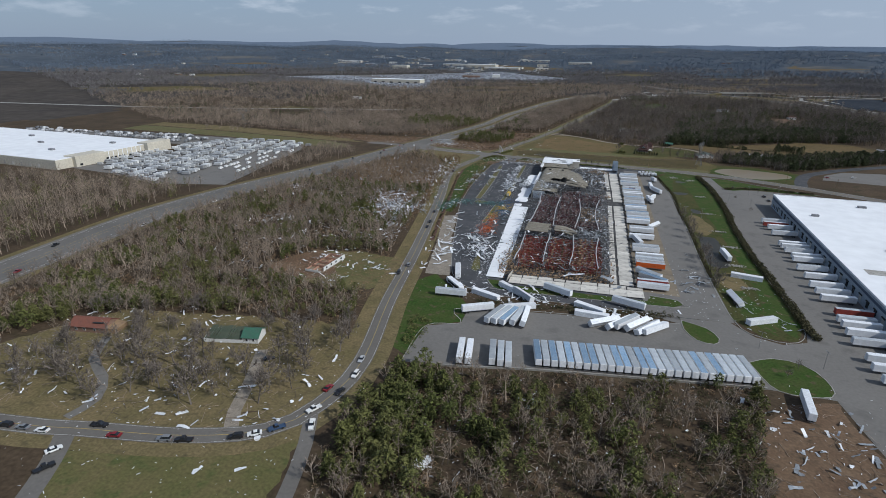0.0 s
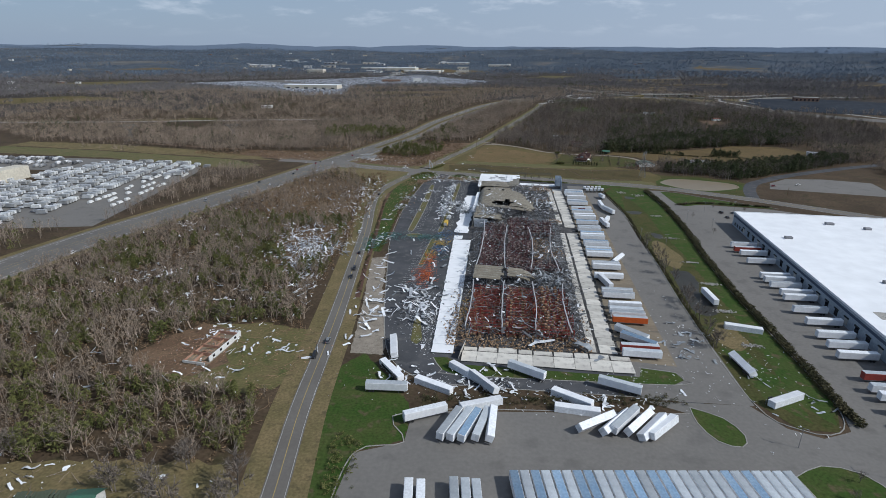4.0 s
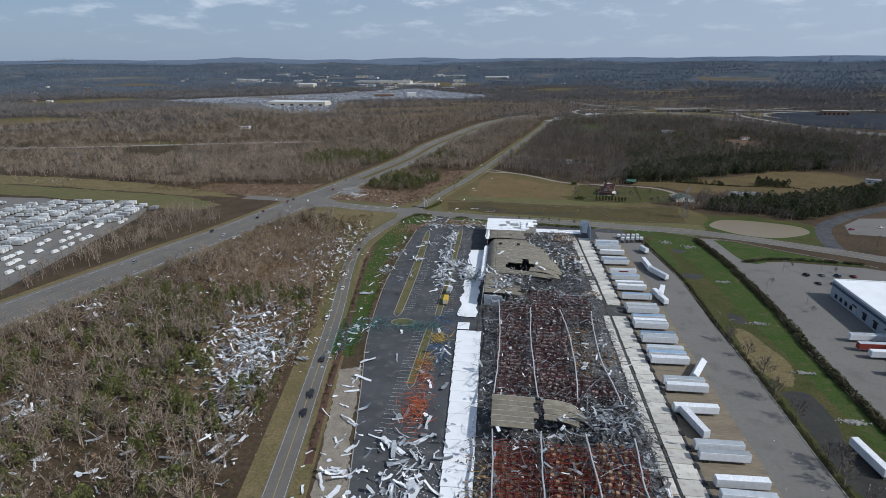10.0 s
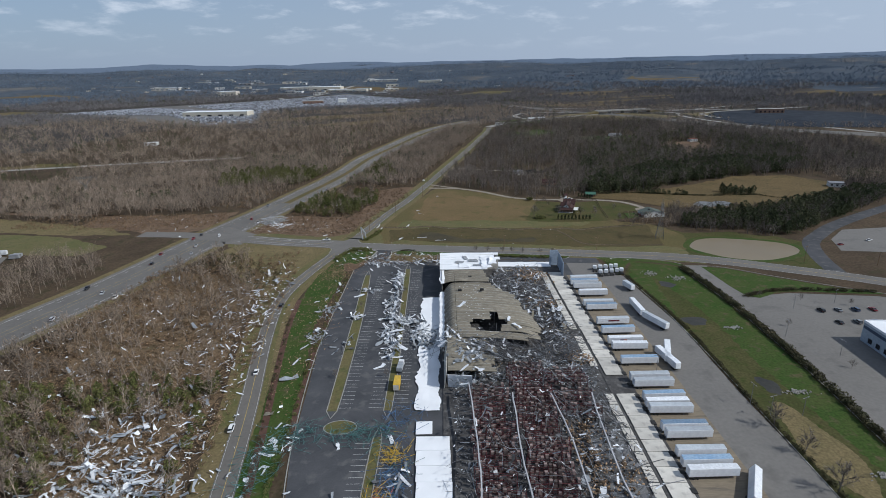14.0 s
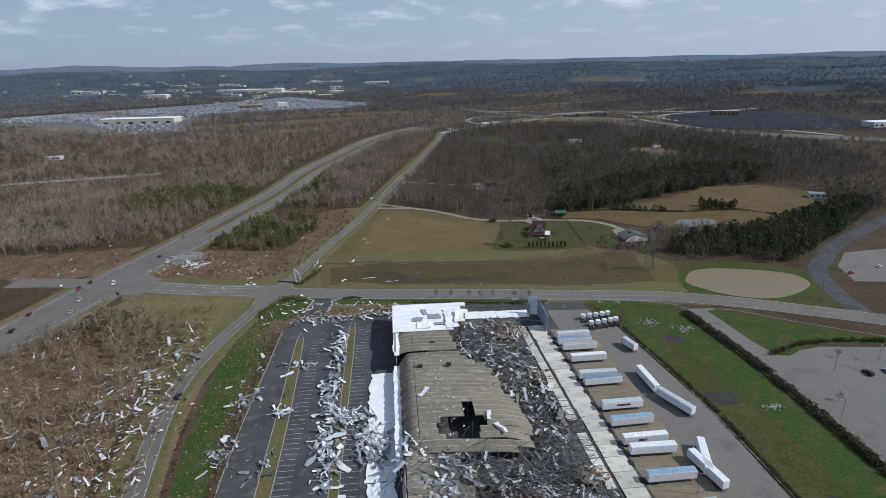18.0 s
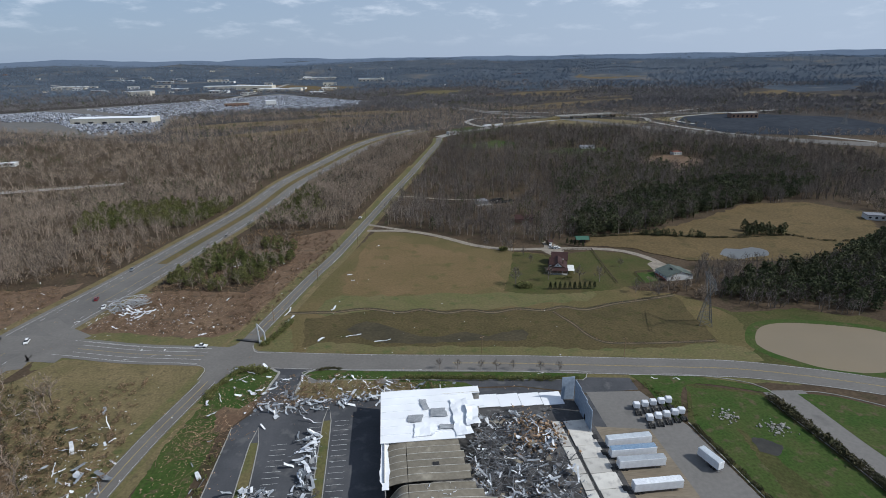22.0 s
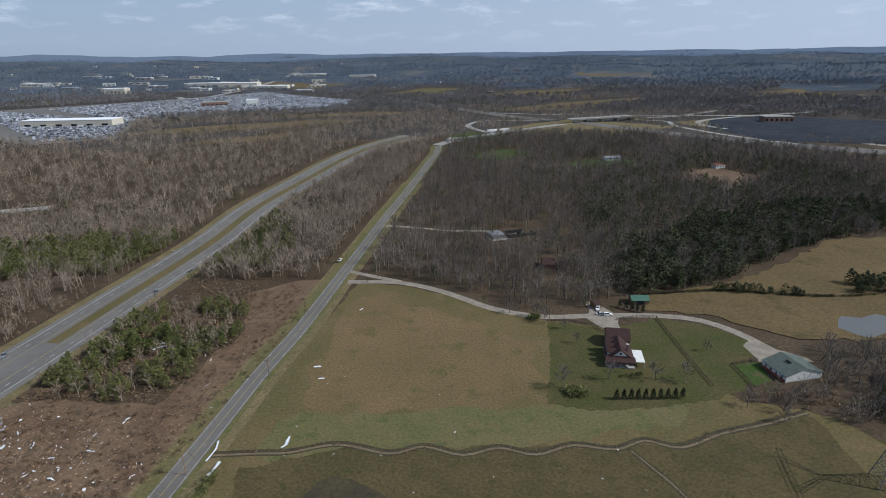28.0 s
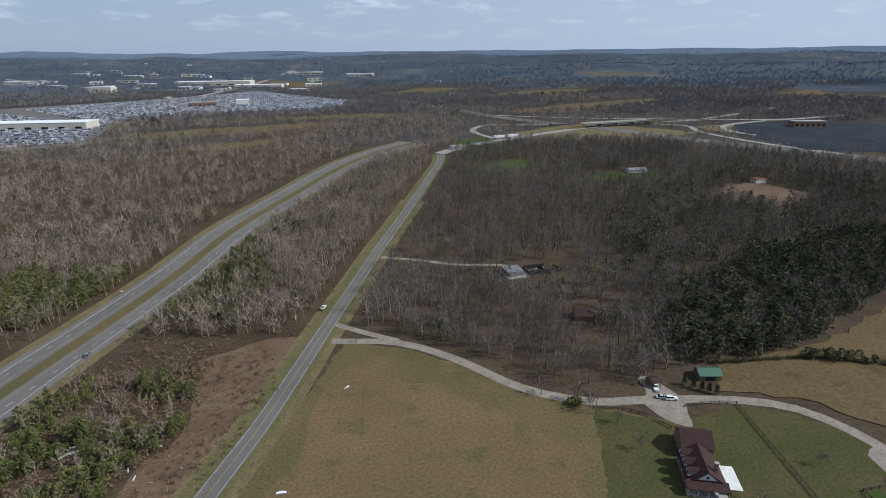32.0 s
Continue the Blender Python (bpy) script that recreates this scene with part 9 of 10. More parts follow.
# wood west
WOODW = ((-152, 400, 14, 14, 8), (-140, 370, 6, 12, 4), (-160, 430, 14, 14, 4), (-132, 345, 6, 10, 2), (-155, 560, 8, 30, 4), (-150, 510, 10, 25, 3), (-180, 480, 25, 60, 5), (-215, 343, 10, 8, 2), (-225, 425, 18, 10, 2), (-180, 330, 30, 30, 3))
strew("sheet_scrap", ((-150, 400, 14, 16, 6), (-142, 378, 7, 14, 3)), 110, SHEETS, M_SCRAPW, "dense pile of white torn sheets by the road", (0.3, 2.0), 0.4, (0.5, 1.5))
strew("sheet_scrap", ((-150, 400, 12, 13, 8), (-142, 378, 6, 10, 3)), 160, SHEETS, M_SCRAPG, "dense pile of grey torn sheets by the road", (0.3, 2.0), 0.4, (0.5, 1.3))
strew("sheet_scrap", ((-140, 470, 6, 35, 2), (-150, 540, 8, 25, 2), (-138, 420, 6, 20, 2)), 260, SHEETS, M_SCRAPW, "white shards along the wood edge", (0.05, 0.8), 0.3, (0.3, 0.9))
strew("sheet_scrap", WOODW, 380, SHEETS, M_SCRAPW, "white sheets caught in the bare wood", (0.1, 2.0), 0.3, (0.4, 1.3))
strew("sheet_scrap", WOODW, 300, SHEETS, M_SCRAPG, "grey sheets caught in the bare wood", (0.1, 2.0), 0.3, (0.6, 1.5))
strew("small_scrap", WOODW, 2600, BITS, M_SCRAPW, "small white scraps in the bare wood", (0.05, 1.0), 0.4, (0.5, 1.2))
strew("brush", [(-232, 615), (-150, 640), (-140, 590), (-128, 440), (-120, 350), (-150, 330), (-170, 400), (-250, 500)], 2600, SHRUB, M_BRUSH, "brown flattened brush along the wood", (0.0, 0.05), 0.1, (0.6, 1.5))
strew("branch_litter", [(-230, 600), (-140, 590), (-125, 400), (-160, 380), (-250, 500)], 3200, BARS, M_WOOD, "splintered pale trunks on the wood floor", (0.05, 0.6), 0.1)
strew("branch_litter", [(-180, 300), (-100, 300), (-100, 225), (-180, 225)], 500, BARS, M_WOOD, "splintered boards round the wrecked house", (0.05, 0.4), 0.1)
strew("small_scrap", ((-152, 270, 10, 10, 3), (-120, 275, 15, 12, 1)), 700, BITS, M_TILE, "broken brick and tile round the wrecked house", (0.03, 0.2), 0.3)
strew("sheet_scrap", ((-145, 285, 6, 4, 3), (-120, 275, 14, 8, 2)), 60, SHEETS, M_SCRAPW, "white sheets round the wrecked house", (0.05, 0.5), 0.2)
WESTDEB = [(-280, 250), (-275, 430), (-240, 540), (-215, 620), (-165, 570), (-145, 470), (-118, 320), (-110, 240), (-180, 230)]
strew("sheet_scrap", WESTDEB, 330, SHEETS, M_SCRAPW, "white sheets scattered through the wood", (0.3, 2.4), 0.4, (0.4, 1.0))
strew("crumpled_sheet", WESTDEB, 60, CRUMPLE, M_SCRAPG, "grey crumpled sheets scattered through the wood", (0.3, 1.6), 0.4, (0.5, 1.0))
strew("small_scrap", WESTDEB, 900, BITS, M_SCRAPW, "pale scraps scattered through the wood", (0.2, 1.2), 0.4, (0.7, 1.6))
# houses and south wood
strew("sheet_scrap", [(-230, 120), (-95, 125), (-85, 180), (-120, 205), (-230, 200)], 130, SHEETS, M_SCRAPW, "white sheets blown across the gardens", (0.04, 0.5), 0.25)
strew("small_scrap", [(-240, 75), (-75, 75), (-80, 200), (-230, 205)], 520, BITS, M_SCRAPW, "small white scraps across the gardens", (0.03, 0.2), 0.3)
strew("branch_litter", [(-230, 118), (-95, 125), (-88, 190), (-230, 205)], 700, BARS, M_BARK, "broken branches on the gardens", (0.03, 0.3), 0.1)
strew("sheet_scrap", ((-40, 128, 5, 5, 3), (-10, 170, 2, 3, 2), (80, 175, 14, 10, 4), (95, 165, 10, 12, 3)), 55, SHEETS, M_SCRAPW, "white torn panels in the south wood", (0.05, 0.7), 0.3)
strew("small_scrap", [(-70, 75), (110, 75), (105, 200), (60, 192), (-66, 178)], 650, BITS, M_SCRAPW, "small scraps in the south wood", (0.03, 0.4), 0.3)
strew("sheet_scrap", [(64, 130), (108, 130), (100, 198), (70, 190)], 50, SHEETS, M_SCRAPG, "grey broken panels on bare earth", (0.03, 0.3), 0.2)
strew("branch_litter", [(-70, 75), (110, 75), (105, 196), (-66, 178)], 900, BARS, M_BARK, "fallen branches in the south wood", (0.03, 0.4), 0.1)
strew("sheet_scrap", ((-48, 262, 10, 4, 2), (-28, 257, 8, 4, 4), (20, 252, 12, 3, 3), (-22, 268, 6, 4, 2), (35, 245, 4, 4, 1)), 130, SHEETS, M_SCRAPW, "torn trailer skins on the bank", (0.06, 0.8), 0.3)
strew("small_scrap", ((-20, 256, 30, 6, 3), (30, 270, 15, 8, 1), (60, 300, 5, 25, 1), (85, 290, 10, 30, 1), (50, 200, 30, 8, 1)), 700, BITS, M_SCRAPW, "small scraps over the drive and yard", (0.1, 0.25), 0.3)
strew("sheet_scrap", ((60, 300, 3, 8, 2), (80, 280, 5, 15, 1), (95, 262, 4, 5, 1)), 34, SHEETS, M_SCRAPG, "grey torn sheets on the yard edge", (0.1, 0.4), 0.25)
ROCKS = scrap_kinds(13, 6, (0.4, 0.8), (0.3, 0.7), 0.1, 0.3)
strew("check_dam_rocks", ((95.5, 373, 2.4, 0.7, 1), (94, 406.5, 2.4, 0.7, 1), (94.5, 453, 2.6, 0.8, 1), (91, 338, 2.6, 0.8, 1), (90, 304, 2.4, 0.8, 1), (98, 509, 2, 0.8, 0.6), (97, 575, 2.6, 2.0, 1.2), (84, 584, 2, 2, 0.8)), 560, ROCKS, M_CONC, "grey stone check dams across the swale", (0.06, 0.2), 0.2)
strew("sheet_scrap", ((63, 309, 3, 3, 2), (68, 304, 3, 2, 2), (71, 312, 1.5, 2, 1), (60, 321, 2, 1, 0.6)), 20, SHEETS, M_SCRAPG, "torn blue-grey tarpaulin sheets on the yard", (0.1, 0.5), 0.3, (0.5, 1.1))
# junction and pasture
JUNC = ((-190, 712, 10, 10, 3), (-160, 700, 20, 14, 3), (-140, 690, 14, 8, 1), (-255, 720, 16, 16, 2), (-290, 730, 30, 20, 2), (-110, 760, 8, 25, 1))
strew("sheet_scrap", JUNC, 110, SHEETS, M_SCRAPW, "white sheets on the scraped ground", (0.04, 0.4), 0.3, (0.3, 0.8))
strew("brush", [(-203, 692), (-133, 676), (-112, 692), (-96, 752), (-78, 812), (-90, 850), (-118, 836), (-110, 790), (-130, 730), (-176, 742)], 900, SHRUB, M_DEADBRUSH, "brown flattened brush on the scraped ground", (0.0, 0.02), 0.1, (0.4, 1.1))
strew("brush", [(-420, 760), (-300, 752), (-240, 758), (-242, 708), (-300, 702), (-420, 715)], 900, SHRUB, M_BRUSH, "brown flattened brush beside the highway", (0.0, 0.02), 0.1, (0.5, 1.3))
strew("small_scrap", [(-207, 728), (-200, 694), (-136, 676), (-114, 690), (-110, 718), (-150, 730), (-185, 742)], 1500, BITS, M_SCRAPT, "pale flecks of insulation over the scraped ground", (0.03, 0.15), 0.3, (0.5, 1.2))
strew("small_scrap", [(-207, 728), (-200, 694), (-136, 676), (-114, 690), (-150, 720), (-185, 742)], 220, BITS, M_SCRAPW, "white flecks over the scraped ground", (0.03, 0.15), 0.3, (0.5, 1.2))
strew("small_scrap", JUNC, 1500, BITS, M_SCRAPT, "pale scraps on the scraped ground", (0.03, 0.2), 0.3)
strew("brush", [(-190, 742), (-165, 830), (-110, 842), (-112, 790), (-131, 733)], 900, SHRUB, M_BRUSH, "brown brush between the pines", (0.0, 0.02), 0.1, (0.6, 1.5))
strew("branch_litter", [(-205, 690), (-110, 672), (-80, 800), (-120, 830), (-180, 742)], 600, BARS, M_WOOD, "splintered wood on the scraped ground", (0.03, 0.4), 0.1)
strew("small_scrap", [(-95, 650), (60, 630), (40, 700), (-60, 800)], 30, BITS, M_SCRAPW, "scattered white scraps on the pasture", (0.03, 0.12), 0.2)
strew("roof_litter", ((-30, 530, 4, 18, 1),), 130, BITS, M_SCRAPW, "white scraps lying on the tan roof", (8.95, 9.05), 0.2, (0.5, 1.4))

# larger single pieces
def big_sheet(x, y, z, L, W, yaw, tilt, kind, label):
    """A large torn panel, bent along its length, as a thing of its own."""
    v, f = scrap_kinds(int(abs(x * 7 + y * 3)) % 997, 1, (L, L), (W, W), 0.07, 0.12)[0]
    ob = mesh_ob("sheet_panel", v, f, {"white": M_SCRAPW, "grey": M_SCRAPG, "tan": M_DECK}[kind])
    ob.matrix_world = pose(x, y, terr(x, y) + z, tilt, 0, yaw)
    return tagged(ob, label, "sheet panel", "torn panels")


for x, y, L, W, yaw, kind in ((-66, 742, 2.6, 0.9, 10, "white"), (-68.6, 752, 3.2, 1.1, 5, "white"), (-50.7, 808, 2.4, 1.0, 30, "white"), (-75, 702, 6, 1.2, 70, "white"), (-62, 668, 8, 0.7, 24, "white"), (-48, 662, 8, 0.7, 22, "white"), (-78, 666, 4, 1.3, 60, "white"), (-99, 700, 10, 1.2, 85, "white"), (-96, 690, 7, 1.4, 60, "white"),
                              (-145, 779, 6, 2.6, 40, "white"), (-185, 712, 12, 1.5, 15, "white"), (-178, 706, 9, 2.0, 30, "white"), (-152, 404, 8, 5, 20, "white"), (-146, 395, 7, 4, 70, "white"), (-158, 392, 9, 3, 130, "white"), (-143, 384, 8, 2.5, 50, "white"), (-138, 410, 7, 2.2, 100, "white"), (-130, 333, 6, 1.6, 60, "white"),
                              (-126, 329, 6, 1.6, 50, "white"), (-166, 318, 7, 2.0, 20, "white"), (-186, 322, 6, 3.0, 10, "white"), (-214, 343, 10, 4.5, 30, "white"), (-210, 347, 8, 2.5, 50, "grey"), (-256, 434, 5, 3.2, 10, "white"), (-221, 418, 6, 3, 0, "white"), (-205, 300, 6, 1.8, 0, "white"),
                              (-112, 272, 9, 1.0, 5, "white"), (-100, 268, 6, 1.6, 20, "white"), (-40, 127, 9, 4, 40, "white"), (-10, 168, 6, 3.5, 60, "white"), (-104, 108, 3.5, 1.6, 70, "white"), (-92, 112, 3.5, 1.2, 40, "white"), (-122, 124, 5, 1.2, 5, "white"), (-73, 160, 2.5, 1.5, 40, "white"), (-115, 150, 7, 1.6, 20, "white"),
                              (-76, 500, 7, 2.2, 60, "grey"), (-70, 512, 8, 3.0, 30, "white"), (-73, 530, 7, 3, 110, "grey"), (-66, 497, 10, 2.6, 140, "white"), (-74, 478, 6, 2, 45, "white"), (-58, 500, 9, 2.2, 120, "grey"), (-72, 545, 6, 2.5, 80, "white"), (-94, 556, 6, 2.0, 20, "white"), (-58, 512, 8, 2, 30, "grey"),
                              (-112, 470, 8, 3, 25, "grey"), (-113, 445, 3.5, 2.5, 0, "tan"), (-70, 340, 10, 2.4, 150, "white"), (-66, 333, 8, 3, 20, "grey"), (-61, 322, 9, 3.4, 110, "white"), (-75, 345, 10, 1.2, 165, "white"), (-60, 345, 6, 2.5, 30, "white"), (-79, 400, 6, 0.9, 100, "grey"), (-83, 425, 3, 1.2, 110, "white"),
                              (-92, 395, 7, 1.6, 20, "white"), (-91, 382, 8, 1.4, 160, "white"), (-93, 372, 6, 1.4, 10, "white"), (-89, 355, 8, 1.0, 130, "white"), (-84, 340, 7, 1.4, 60, "white"), (-84, 318, 8, 2.0, 80, "white"), (-82, 304, 6, 2.5, 20, "white"),
                              (9, 304, 7, 2.6, 35, "white"), (4, 310, 5, 2.0, 110, "white"), (-14, 415, 5, 1.0, 130, "white"), (-22, 395, 5, 2.0, 80, "white"), (5, 355, 5, 3.5, 30, "white"), (14, 340, 6, 2.0, 60, "grey"), (0, 292, 8, 2.0, 20, "white"), (-6, 290, 6, 2.5, 60, "white"), (16, 290, 8, 3.2, 140, "grey"), (20, 283, 7, 3.0, 30, "grey"),
                              (12, 418, 5, 1.2, 5, "white"), (-2, 404, 6, 3.0, 60, "grey"), (2, 398, 6, 2.0, 80, "white"), (16, 530, 6, 2.4, 70, "white"), (14, 512, 7, 2.0, 60, "grey"), (10, 500, 6, 2.4, 120, "white"), (6, 540, 6, 1.6, 30, "grey"), (58, 302, 6, 1.2, 30, "grey"), (62, 296, 5, 1.0, 140, "grey"), (-5, 268, 4, 2, 30, "white"), (50, 263, 4, 1, 100, "white")):
    inhall = -45 < x < 22 and 285 < y < 600
    big_sheet(x, y, 2.2 if inhall else 0.08, L, W, yaw, rnd.uniform(-8, 8), kind, f"large {'white' if kind == 'white' else 'grey' if kind == 'grey' else 'tan'} bent sheet panel torn from the warehouse")
for x, y, L, W, yaw, tilt in ((-36, 522, 5.5, 2.4, 55, 2), (-13.5, 505, 5, 1.6, 85, 3), (-11, 498, 6, 1.8, 120, 6)):
    big_sheet(x, y, 9.0, L, W, yaw, tilt, "white", "large white sheet lying on the roof")

# yellow truck box and standing truck in the lot
tb = empty("box_truck_body", pose(-65, 462, 0.06, 0, 0, 88), "yellow truck box standing on the lot", "truck")
part("box", box(-3.6, 3.6, -1.25, 1.25, 0.7, 3.4, bevel=0.06), M_YELL, tb)
part("rear_door", box(-3.66, -3.6, -1.1, 1.1, 0.8, 3.2), M_PANEL, tb, "pale rear door")
for x in (-2.4, 2.4):
    for s in (-1, 1):
        o = part("wheel", wheel_mesh(0.45, 0.3), M_TYRE, tb)
        o.matrix_basis = pose(x, s, 0.45)
tk = empty("dump_truck", pose(-64.5, 476, 0.06, 0, 0, 85), "grey dump truck standing on the lot", "truck")
part("bed", box(-4, 1.2, -1.2, 1.2, 1.2, 2.9, bevel=0.06), M_SCRAPG, tk)
part("cab", box(1.6, 3.6, -1.15, 1.15, 0.7, 3.0, bevel=0.12), M_TRAILER, tk)
part("windscreen", box(3.55, 3.63, -1.0, 1.0, 1.9, 2.7), M_GLASS, tk)
for x in (-3, -1.8, 2.6):
    for s in (-1, 1):
        o = part("wheel", wheel_mesh(0.5, 0.35), M_TYRE, tk)
        o.matrix_basis = pose(x, s, 0.5)
# tractor units by the north gate
ty = empty("tractor_unit", pose(51, 591, 0.08, 0, 0, 80), "white day-cab tractor unit parked in a row", "truck", "tractor units by the gate")
part("cab", box(0.4, 2.4, -1.15, 1.15, 0.9, 3.0, bevel=0.15), M_TRAILER, ty)
part("bonnet", box(2.4, 3.6, -0.95, 0.95, 0.8, 1.8, bevel=0.15), M_TRAILER, ty)
part("windscreen", box(2.36, 2.46, -0.95, 0.95, 1.95, 2.75), M_GLASS, ty)
part("chassis", box(-3.2, 0.4, -0.45, 0.45, 0.7, 0.95), M_TYRE, ty)
part("fifth_wheel", box(-2.4, -1.2, -0.5, 0.5, 0.95, 1.1, bevel=0.05), M_TYRE, ty)
for x in (-2.6, -1.3, 2.7):
    for s in (-1, 1):
        o = part("wheel", wheel_mesh(0.5, 0.4), M_TYRE, ty)
        o.matrix_basis = pose(x, s * 0.95, 0.5)
for x, y in ((54.6, 591.5), (58.2, 592), (61.8, 592.5), (65, 593), (52.5, 583), (56.2, 583.6), (59.8, 584.2), (63.4, 585), (66.4, 585.6)):
    copy_thing(ty, pose(x, y, 0.08, 0, 0, 80))

# ---- vehicles in the far lots, town and interchange ----
van = empty("parked_van", pose(-371, 500, 0.05, 0, 0, 100), "white parked van in a storage lot", "van", "vans in the storage lot")
part("body", prism([(-2.9, 0.4), (2.5, 0.4), (2.9, 0.9), (2.2, 1.3), (1.4, 2.3), (-2.9, 2.35)], 1.0, 0.08, 1.2), PAINT["white"], van)
part("windscreen", prism([(2.16, 1.35), (2.24, 1.35), (1.5, 2.2), (1.42, 2.2)], 0.86), M_GLASS, van)
for x in (-1.8, 1.8):
    o = part("wheel_pair", box(x - 0.35, x + 0.35, -0.98, 0.98, 0, 0.7, bevel=0.15), M_TYRE, van)
k = 0
for row in range(11):
    for col in range(16):
        x = -478 + row * 12.5 + col * 0.6
        y = 640 - col * 9.5 - row * 4
        if y < 452 + row * 2 or rnd.random() < 0.25 or (row, col) == (0, 0):
            continue
        if row < 8 or x > -352 and y > 560:
            continue
        k += 1
        if k < 70:
            copy_thing(van, pose(x + rnd.uniform(-1, 1), y + rnd.uniform(-2.5, 2.5), 0.05, 0, 0, 95 + rnd.uniform(-6, 6)))


def box_vehicle(L, W, H):
    v = [(-L / 2, -W / 2, 0.25), (L / 2, -W / 2, 0.25), (L / 2, W / 2, 0.25), (-L / 2, W / 2, 0.25), (-L / 2, -W / 2, H * 0.6), (L / 2, -W / 2, H * 0.55), (L / 2, W / 2, H * 0.55), (-L / 2, W / 2, H * 0.6),
         (-L * 0.35, -W * 0.4, H), (L * 0.12, -W * 0.4, H), (L * 0.12, W * 0.4, H), (-L * 0.35, W * 0.4, H)]
    q = [(0, 1, 5, 4), (1, 2, 6, 5), (2, 3, 7, 6), (3, 0, 4, 7), (4, 5, 9, 8), (5, 6, 10, 9), (6, 7, 11, 10), (7, 4, 8, 11), (8, 9, 10, 11)]
    return np.array(v), np.array([t for a, b, c, d in q for t in ((a, b, c), (a, c, d))])


M_FLEET = mat("mixed_car_paint", (0.50, 0.50, 0.50), (0.10, 0.11, 0.13), 0.13, 0.3, rough=0.4, island=0.8)
M_FLEETD = mat("dark_car_paint", (0.06, 0.07, 0.10), (0.34, 0.35, 0.37), 0.2, 0.4, rough=0.35, island=0.8)


def car_lot(poly, along, step, row, material, label, keep=0.85, kinds=None, pair=5.4):
    p = np.array(poly, float)
    c = p.mean(0)
    a = radians(along)
    R = max(np.ptp(p[:, 0]), np.ptp(p[:, 1])) * 0.8
    u, w = np.meshgrid(np.arange(-R, R, step), np.concatenate([np.arange(-R, R, row), np.arange(-R, R, row) + pair]))
    u, w = u.ravel(), w.ravel()
    x, y = c[0] + u * math.cos(a) - w * math.sin(a), c[1] + u * math.sin(a) + w * math.cos(a)
    i = inside(p, x, y) & (DR.random(len(x)) < keep)
    x, y = x[i], y[i]
    ob = joined("parked_cars", kinds or [box_vehicle(4.6, 1.85, 1.5), box_vehicle(4.9, 1.95, 1.8)], x, y, ground_np(x, y) + 0.45, np.ones(len(x)), np.full(len(x), a + 1.57), material)
    tagged(ob, label, "parked cars", kind="stuff")


M_RV = mat("motorhome_white", (0.60, 0.60, 0.58), (0.30, 0.31, 0.33), 0.12, 0.3, rough=0.4, island=0.5)


def motorhome(L, W, H):
    """A boxy motorhome: body, sloped cab and overhang."""
    prof = [(-L / 2, 0.4), (L / 2, 0.4), (L / 2, 1.2), (L * 0.4, 1.5), (L * 0.36, H * 0.72), (L * 0.42, H * 0.74), (L * 0.4, H), (-L / 2, H)]
    v = [(x, -W / 2, z) for x, z in prof] + [(x, W / 2, z) for x, z in prof]
    f = [(i, (i + 1) % 8, (i + 1) % 8 + 8) for i in range(8)] + [(i, (i + 1) % 8 + 8, i + 8) for i in range(8)]
    f += [(0, i, i + 1) for i in range(1, 7)] + [(8, i + 9, i + 8) for i in range(1, 7)]
    return np.array(v), np.array(f)


RVS = [motorhome(7.2, 2.4, 3.1), motorhome(6.0, 2.2, 2.6), motorhome(8.0, 2.5, 3.3)]
car_lot([(-520, 470), (-458, 432), (-395, 412), (-384, 420), (-384, 655), (-470, 652), (-505, 600)], 99, 3.9, 23, M_RV, "rows of white motorhomes and vans in a storage lot", 0.7, RVS, 8.4)
car_lot([(-384, 560), (-356, 600), (-352, 640), (-384, 652)], 99, 3.9, 23, M_RV, "rows of white motorhomes beside the belt of trees", 0.75, RVS, 8.4)
car_lot([(-470, 430), (-400, 412), (-392, 470), (-460, 490)], 99, 3.0, 23, M_FLEETD, "dark cars in a storage lot", 0.4, None, 4.3)
car_lot([(-820, 615), (-520, 612), (-500, 660), (-820, 655)], 5, 6.5, 22, M_FLEET, "white trailers and vans behind the factory", 0.5, [box_vehicle(9, 2.5, 3.2)])
car_lot([(-1050, 1700), (-700, 1600), (-498, 1340), (-415, 1370), (-480, 1590), (-700, 1760), (-880, 1900)], 20, 4.2, 26, M_FLEETD, "thousands of dark new cars at a far plant", 0.7, [box_vehicle(6.5, 3.2, 2.4)])
car_lot([(-480, 1600), (-390, 1735), (-155, 1740), (-80, 2005), (-400, 2440), (-610, 2180), (-800, 1930)], 20, 4.6, 26, M_FLEETD, "thousands of new cars in pale lots at a far plant", 0.6, [box_vehicle(7, 3.6, 2.6)])


def block(x, y, w, d, h, yaw, label, wall=None, roof=None, name="far_building", windows=6):
    z = float(ground_np(np.array([float(x)]), np.array([float(y)]))[0])
    b = empty(name, pose(x, y, z - 1, 0, 0, yaw), label, "building")
    part("wall", box(-w / 2, w / 2, -d / 2, d / 2, 0, h + 1), wall or M_BEIGE, b)
    part("roof", box(-w / 2 - 0.3, w / 2 + 0.3, -d / 2 - 0.3, d / 2 + 0.3, h + 1, h + 1.6, bevel=0.1), roof or M_MEMBRANE, b)
    for i in range(windows):
        part("window", box(-w / 2 + (i + 0.3) * w / windows, -w / 2 + (i + 0.7) * w / windows, -d / 2 - 0.15, -d / 2 + 0.02, 2.5, min(h, 6)), M_GLASS, b)


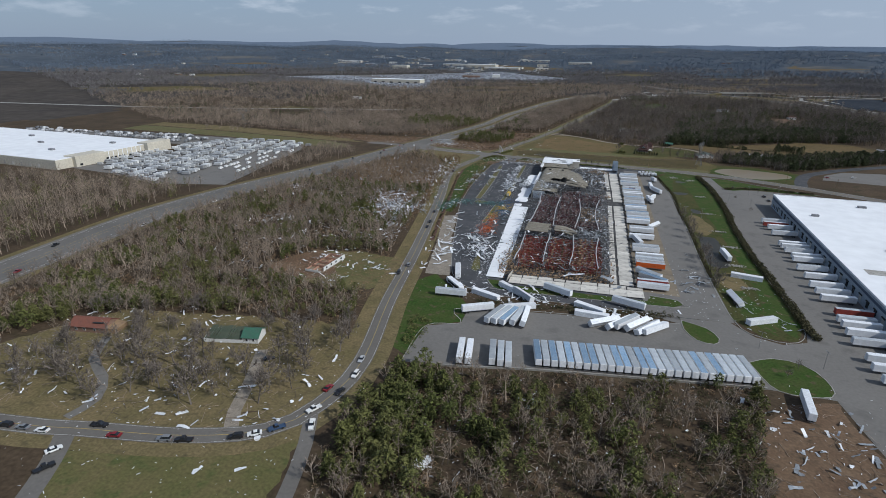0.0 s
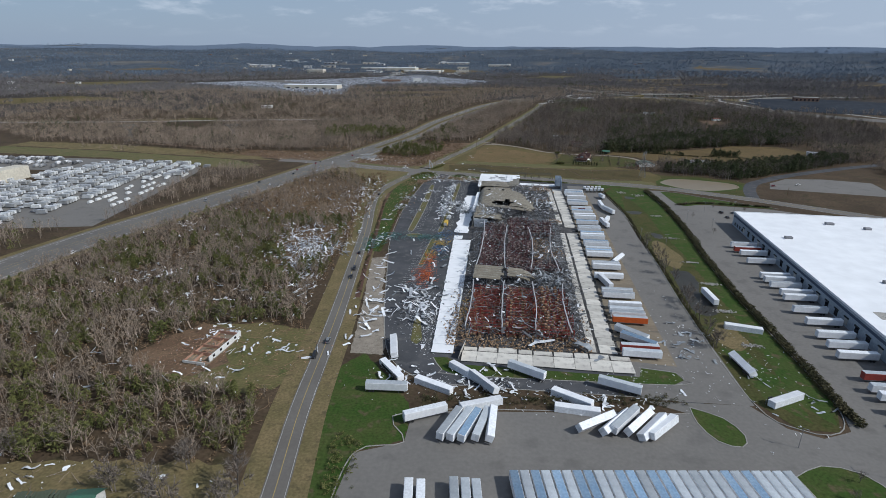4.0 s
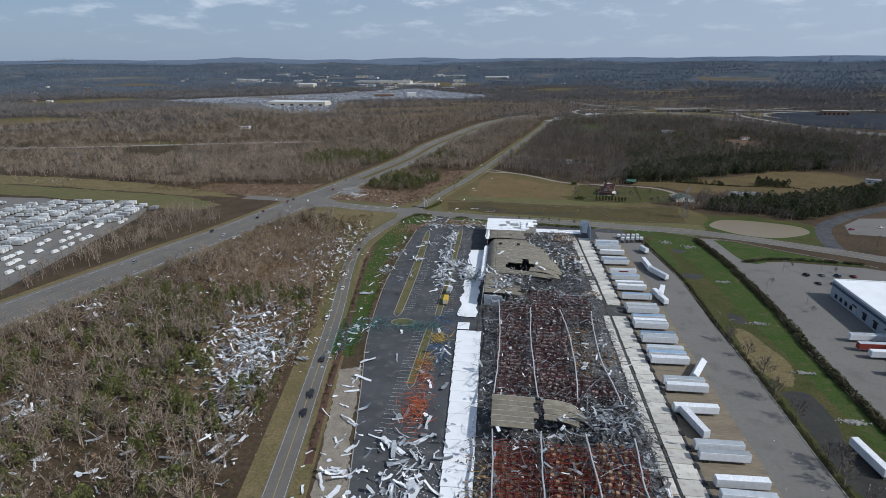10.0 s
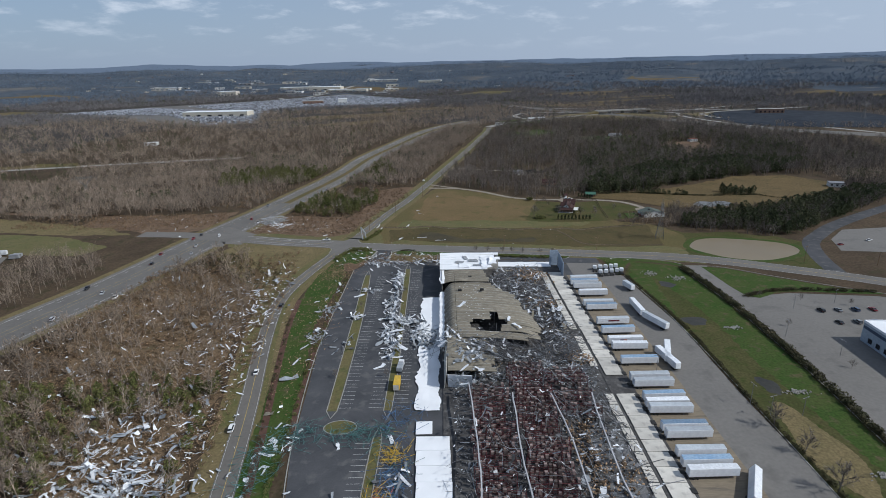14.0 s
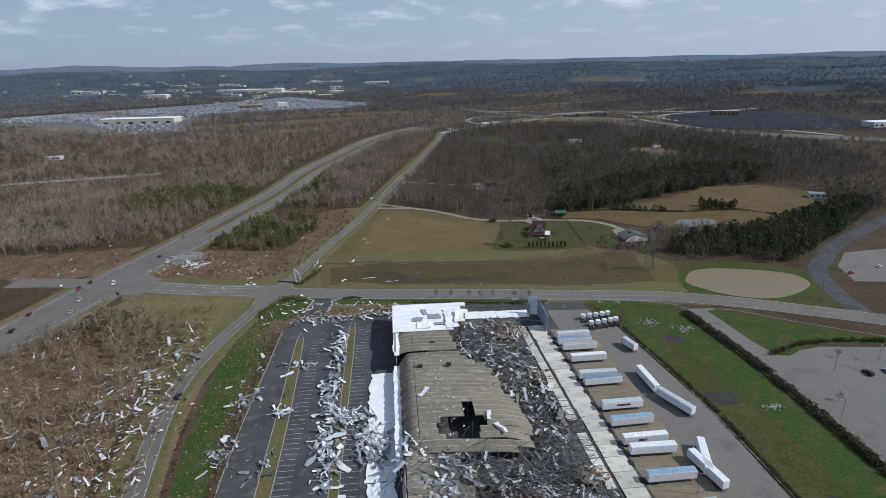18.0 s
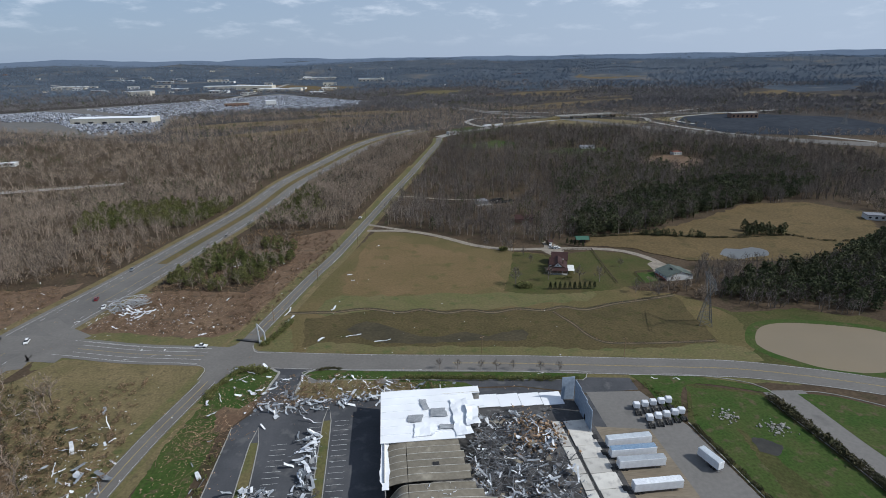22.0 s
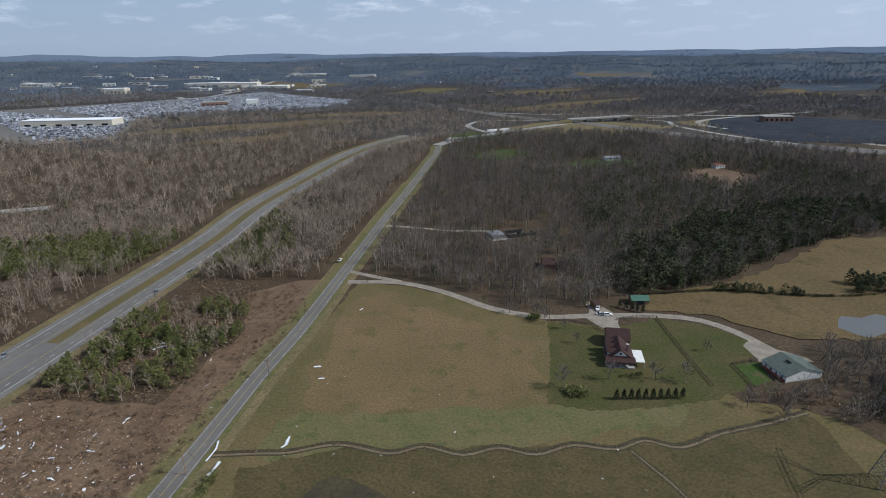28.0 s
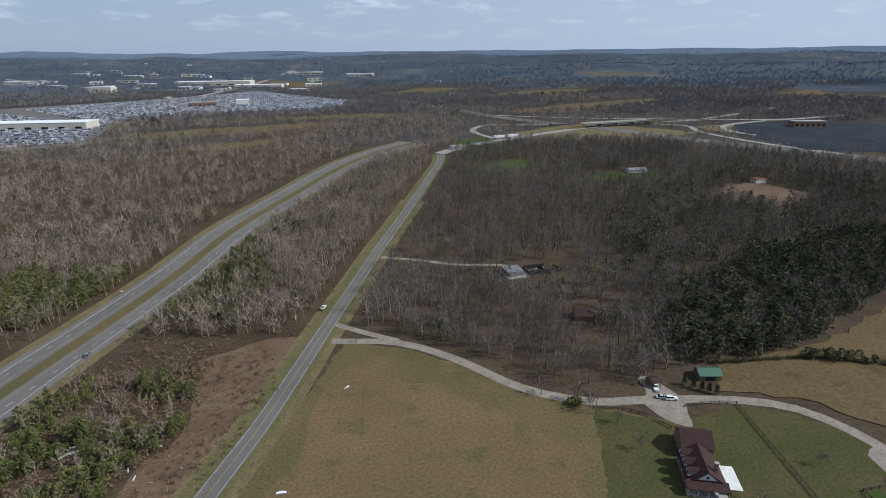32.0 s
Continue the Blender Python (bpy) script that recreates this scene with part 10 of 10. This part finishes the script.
block(-562, 1560, 150, 40, 11, -2, "long white plant hall with a pale roof")
block(-860, 2430, 70, 40, 16, 0, "white plant block at the far town")
block(-600, 2700, 260, 60, 14, -4, "very long white far plant hall")
block(-430, 2600, 160, 40, 12, -4, "white far plant hall")
block(-430, 1950, 60, 24, 9, 10, "brick-coloured building in the car lots", M_BRICK, M_CONC)
block(-340, 1940, 26, 22, 14, 10, "white tower block in the car lots", M_SIDING)
block(600, 1365, 46, 18, 8, -10, "low brown office by the interchange", M_BRICK, M_CONC)
block(-1250, 2750, 120, 40, 10, 5, "pale far commercial hall")
block(-350, 3200, 160, 50, 10, 0, "pale far commercial hall")
block(-100, 3050, 110, 50, 12, -8, "pale far commercial hall")
block(-507, 1140, 20, 9, 4, 3, "white shed in the far wood", M_SIDING, M_MEMBRANE, windows=3)
block(60, 1262, 16, 9, 4, 20, "small roadside building at the bend", M_SIDING, M_CONC, windows=3)
block(330, 1090, 12, 8, 3.5, 10, "small house among trees", M_SIDING, M_RUST, windows=3)
block(760, 1180, 60, 24, 8, 5, "pale roofed depot by the interchange", M_SIDING, M_MEMBRANE)
block(360, 818, 14, 9, 4, -20, "grey roofed house in the far meadow", M_SIDING, M_STEEL, windows=3)
tg = random.Random(21)
for i in range(70):
    a = radians(tg.uniform(-25, 52))
    r = tg.uniform(1500, 3600)
    x, y = -math.sin(a) * r - 20, 350 + math.cos(a) * r
    if -1000 < x < -60 and 1300 < y < 2500:
        continue
    block(x, y, tg.uniform(12, 22), tg.uniform(9, 12), tg.uniform(4, 6), tg.uniform(-30, 30), "small pale house among far trees", tg.choice((M_SIDING, M_BEIGE, M_BRICK)), tg.choice((M_CONC, M_STEEL, M_MEMBRANE)), "far_house", 2)
for i in range(34):
    x, y = tg.uniform(-1250, -250), tg.uniform(2450, 3300)
    block(x, y, tg.uniform(25, 70), tg.uniform(15, 30), tg.uniform(6, 10), tg.uniform(-15, 15), "pale commercial building in the far town", tg.choice((M_SIDING, M_BEIGE, M_CONC)), tg.choice((M_MEMBRANE, M_CONC)), windows=3)

# overpass
br = empty("overpass", pose(330, 1425, terr(330, 1425), 0, 0, 14), "pale concrete highway overpass", "bridge")
part("deck", box(-60, 60, -8, 8, 5.5, 6.6, bevel=0.1), M_KERB, br)
for s in (-1, 1):
    part("parapet", box(-60, 60, s * 8 - 0.2, s * 8 + 0.2, 6.6, 7.6), M_KERB, br)
for x in (-30, 0, 30):
    part("pier", box(x - 1, x + 1, -6, 6, -1, 5.5, bevel=0.1), M_CONC, br)
for s in (-1, 1):
    e = part("embankment", prism([(0, -1), (50, -1), (0, 6)], 8.0), M_VERGE, br, "grassy approach bank")
    e.matrix_basis = pose(s * 60, 0, 0, 0, 0, 0 if s > 0 else 180)
# trucks waiting by the bend
for i in range(2):
    trailer("white", 118 + 20 * i, 1322 + 6 * i, 134 + 20 * i, 1327 + 6 * i, z=terr(120, 1324) + 0.4, label="white trailer stopped at the far junction")
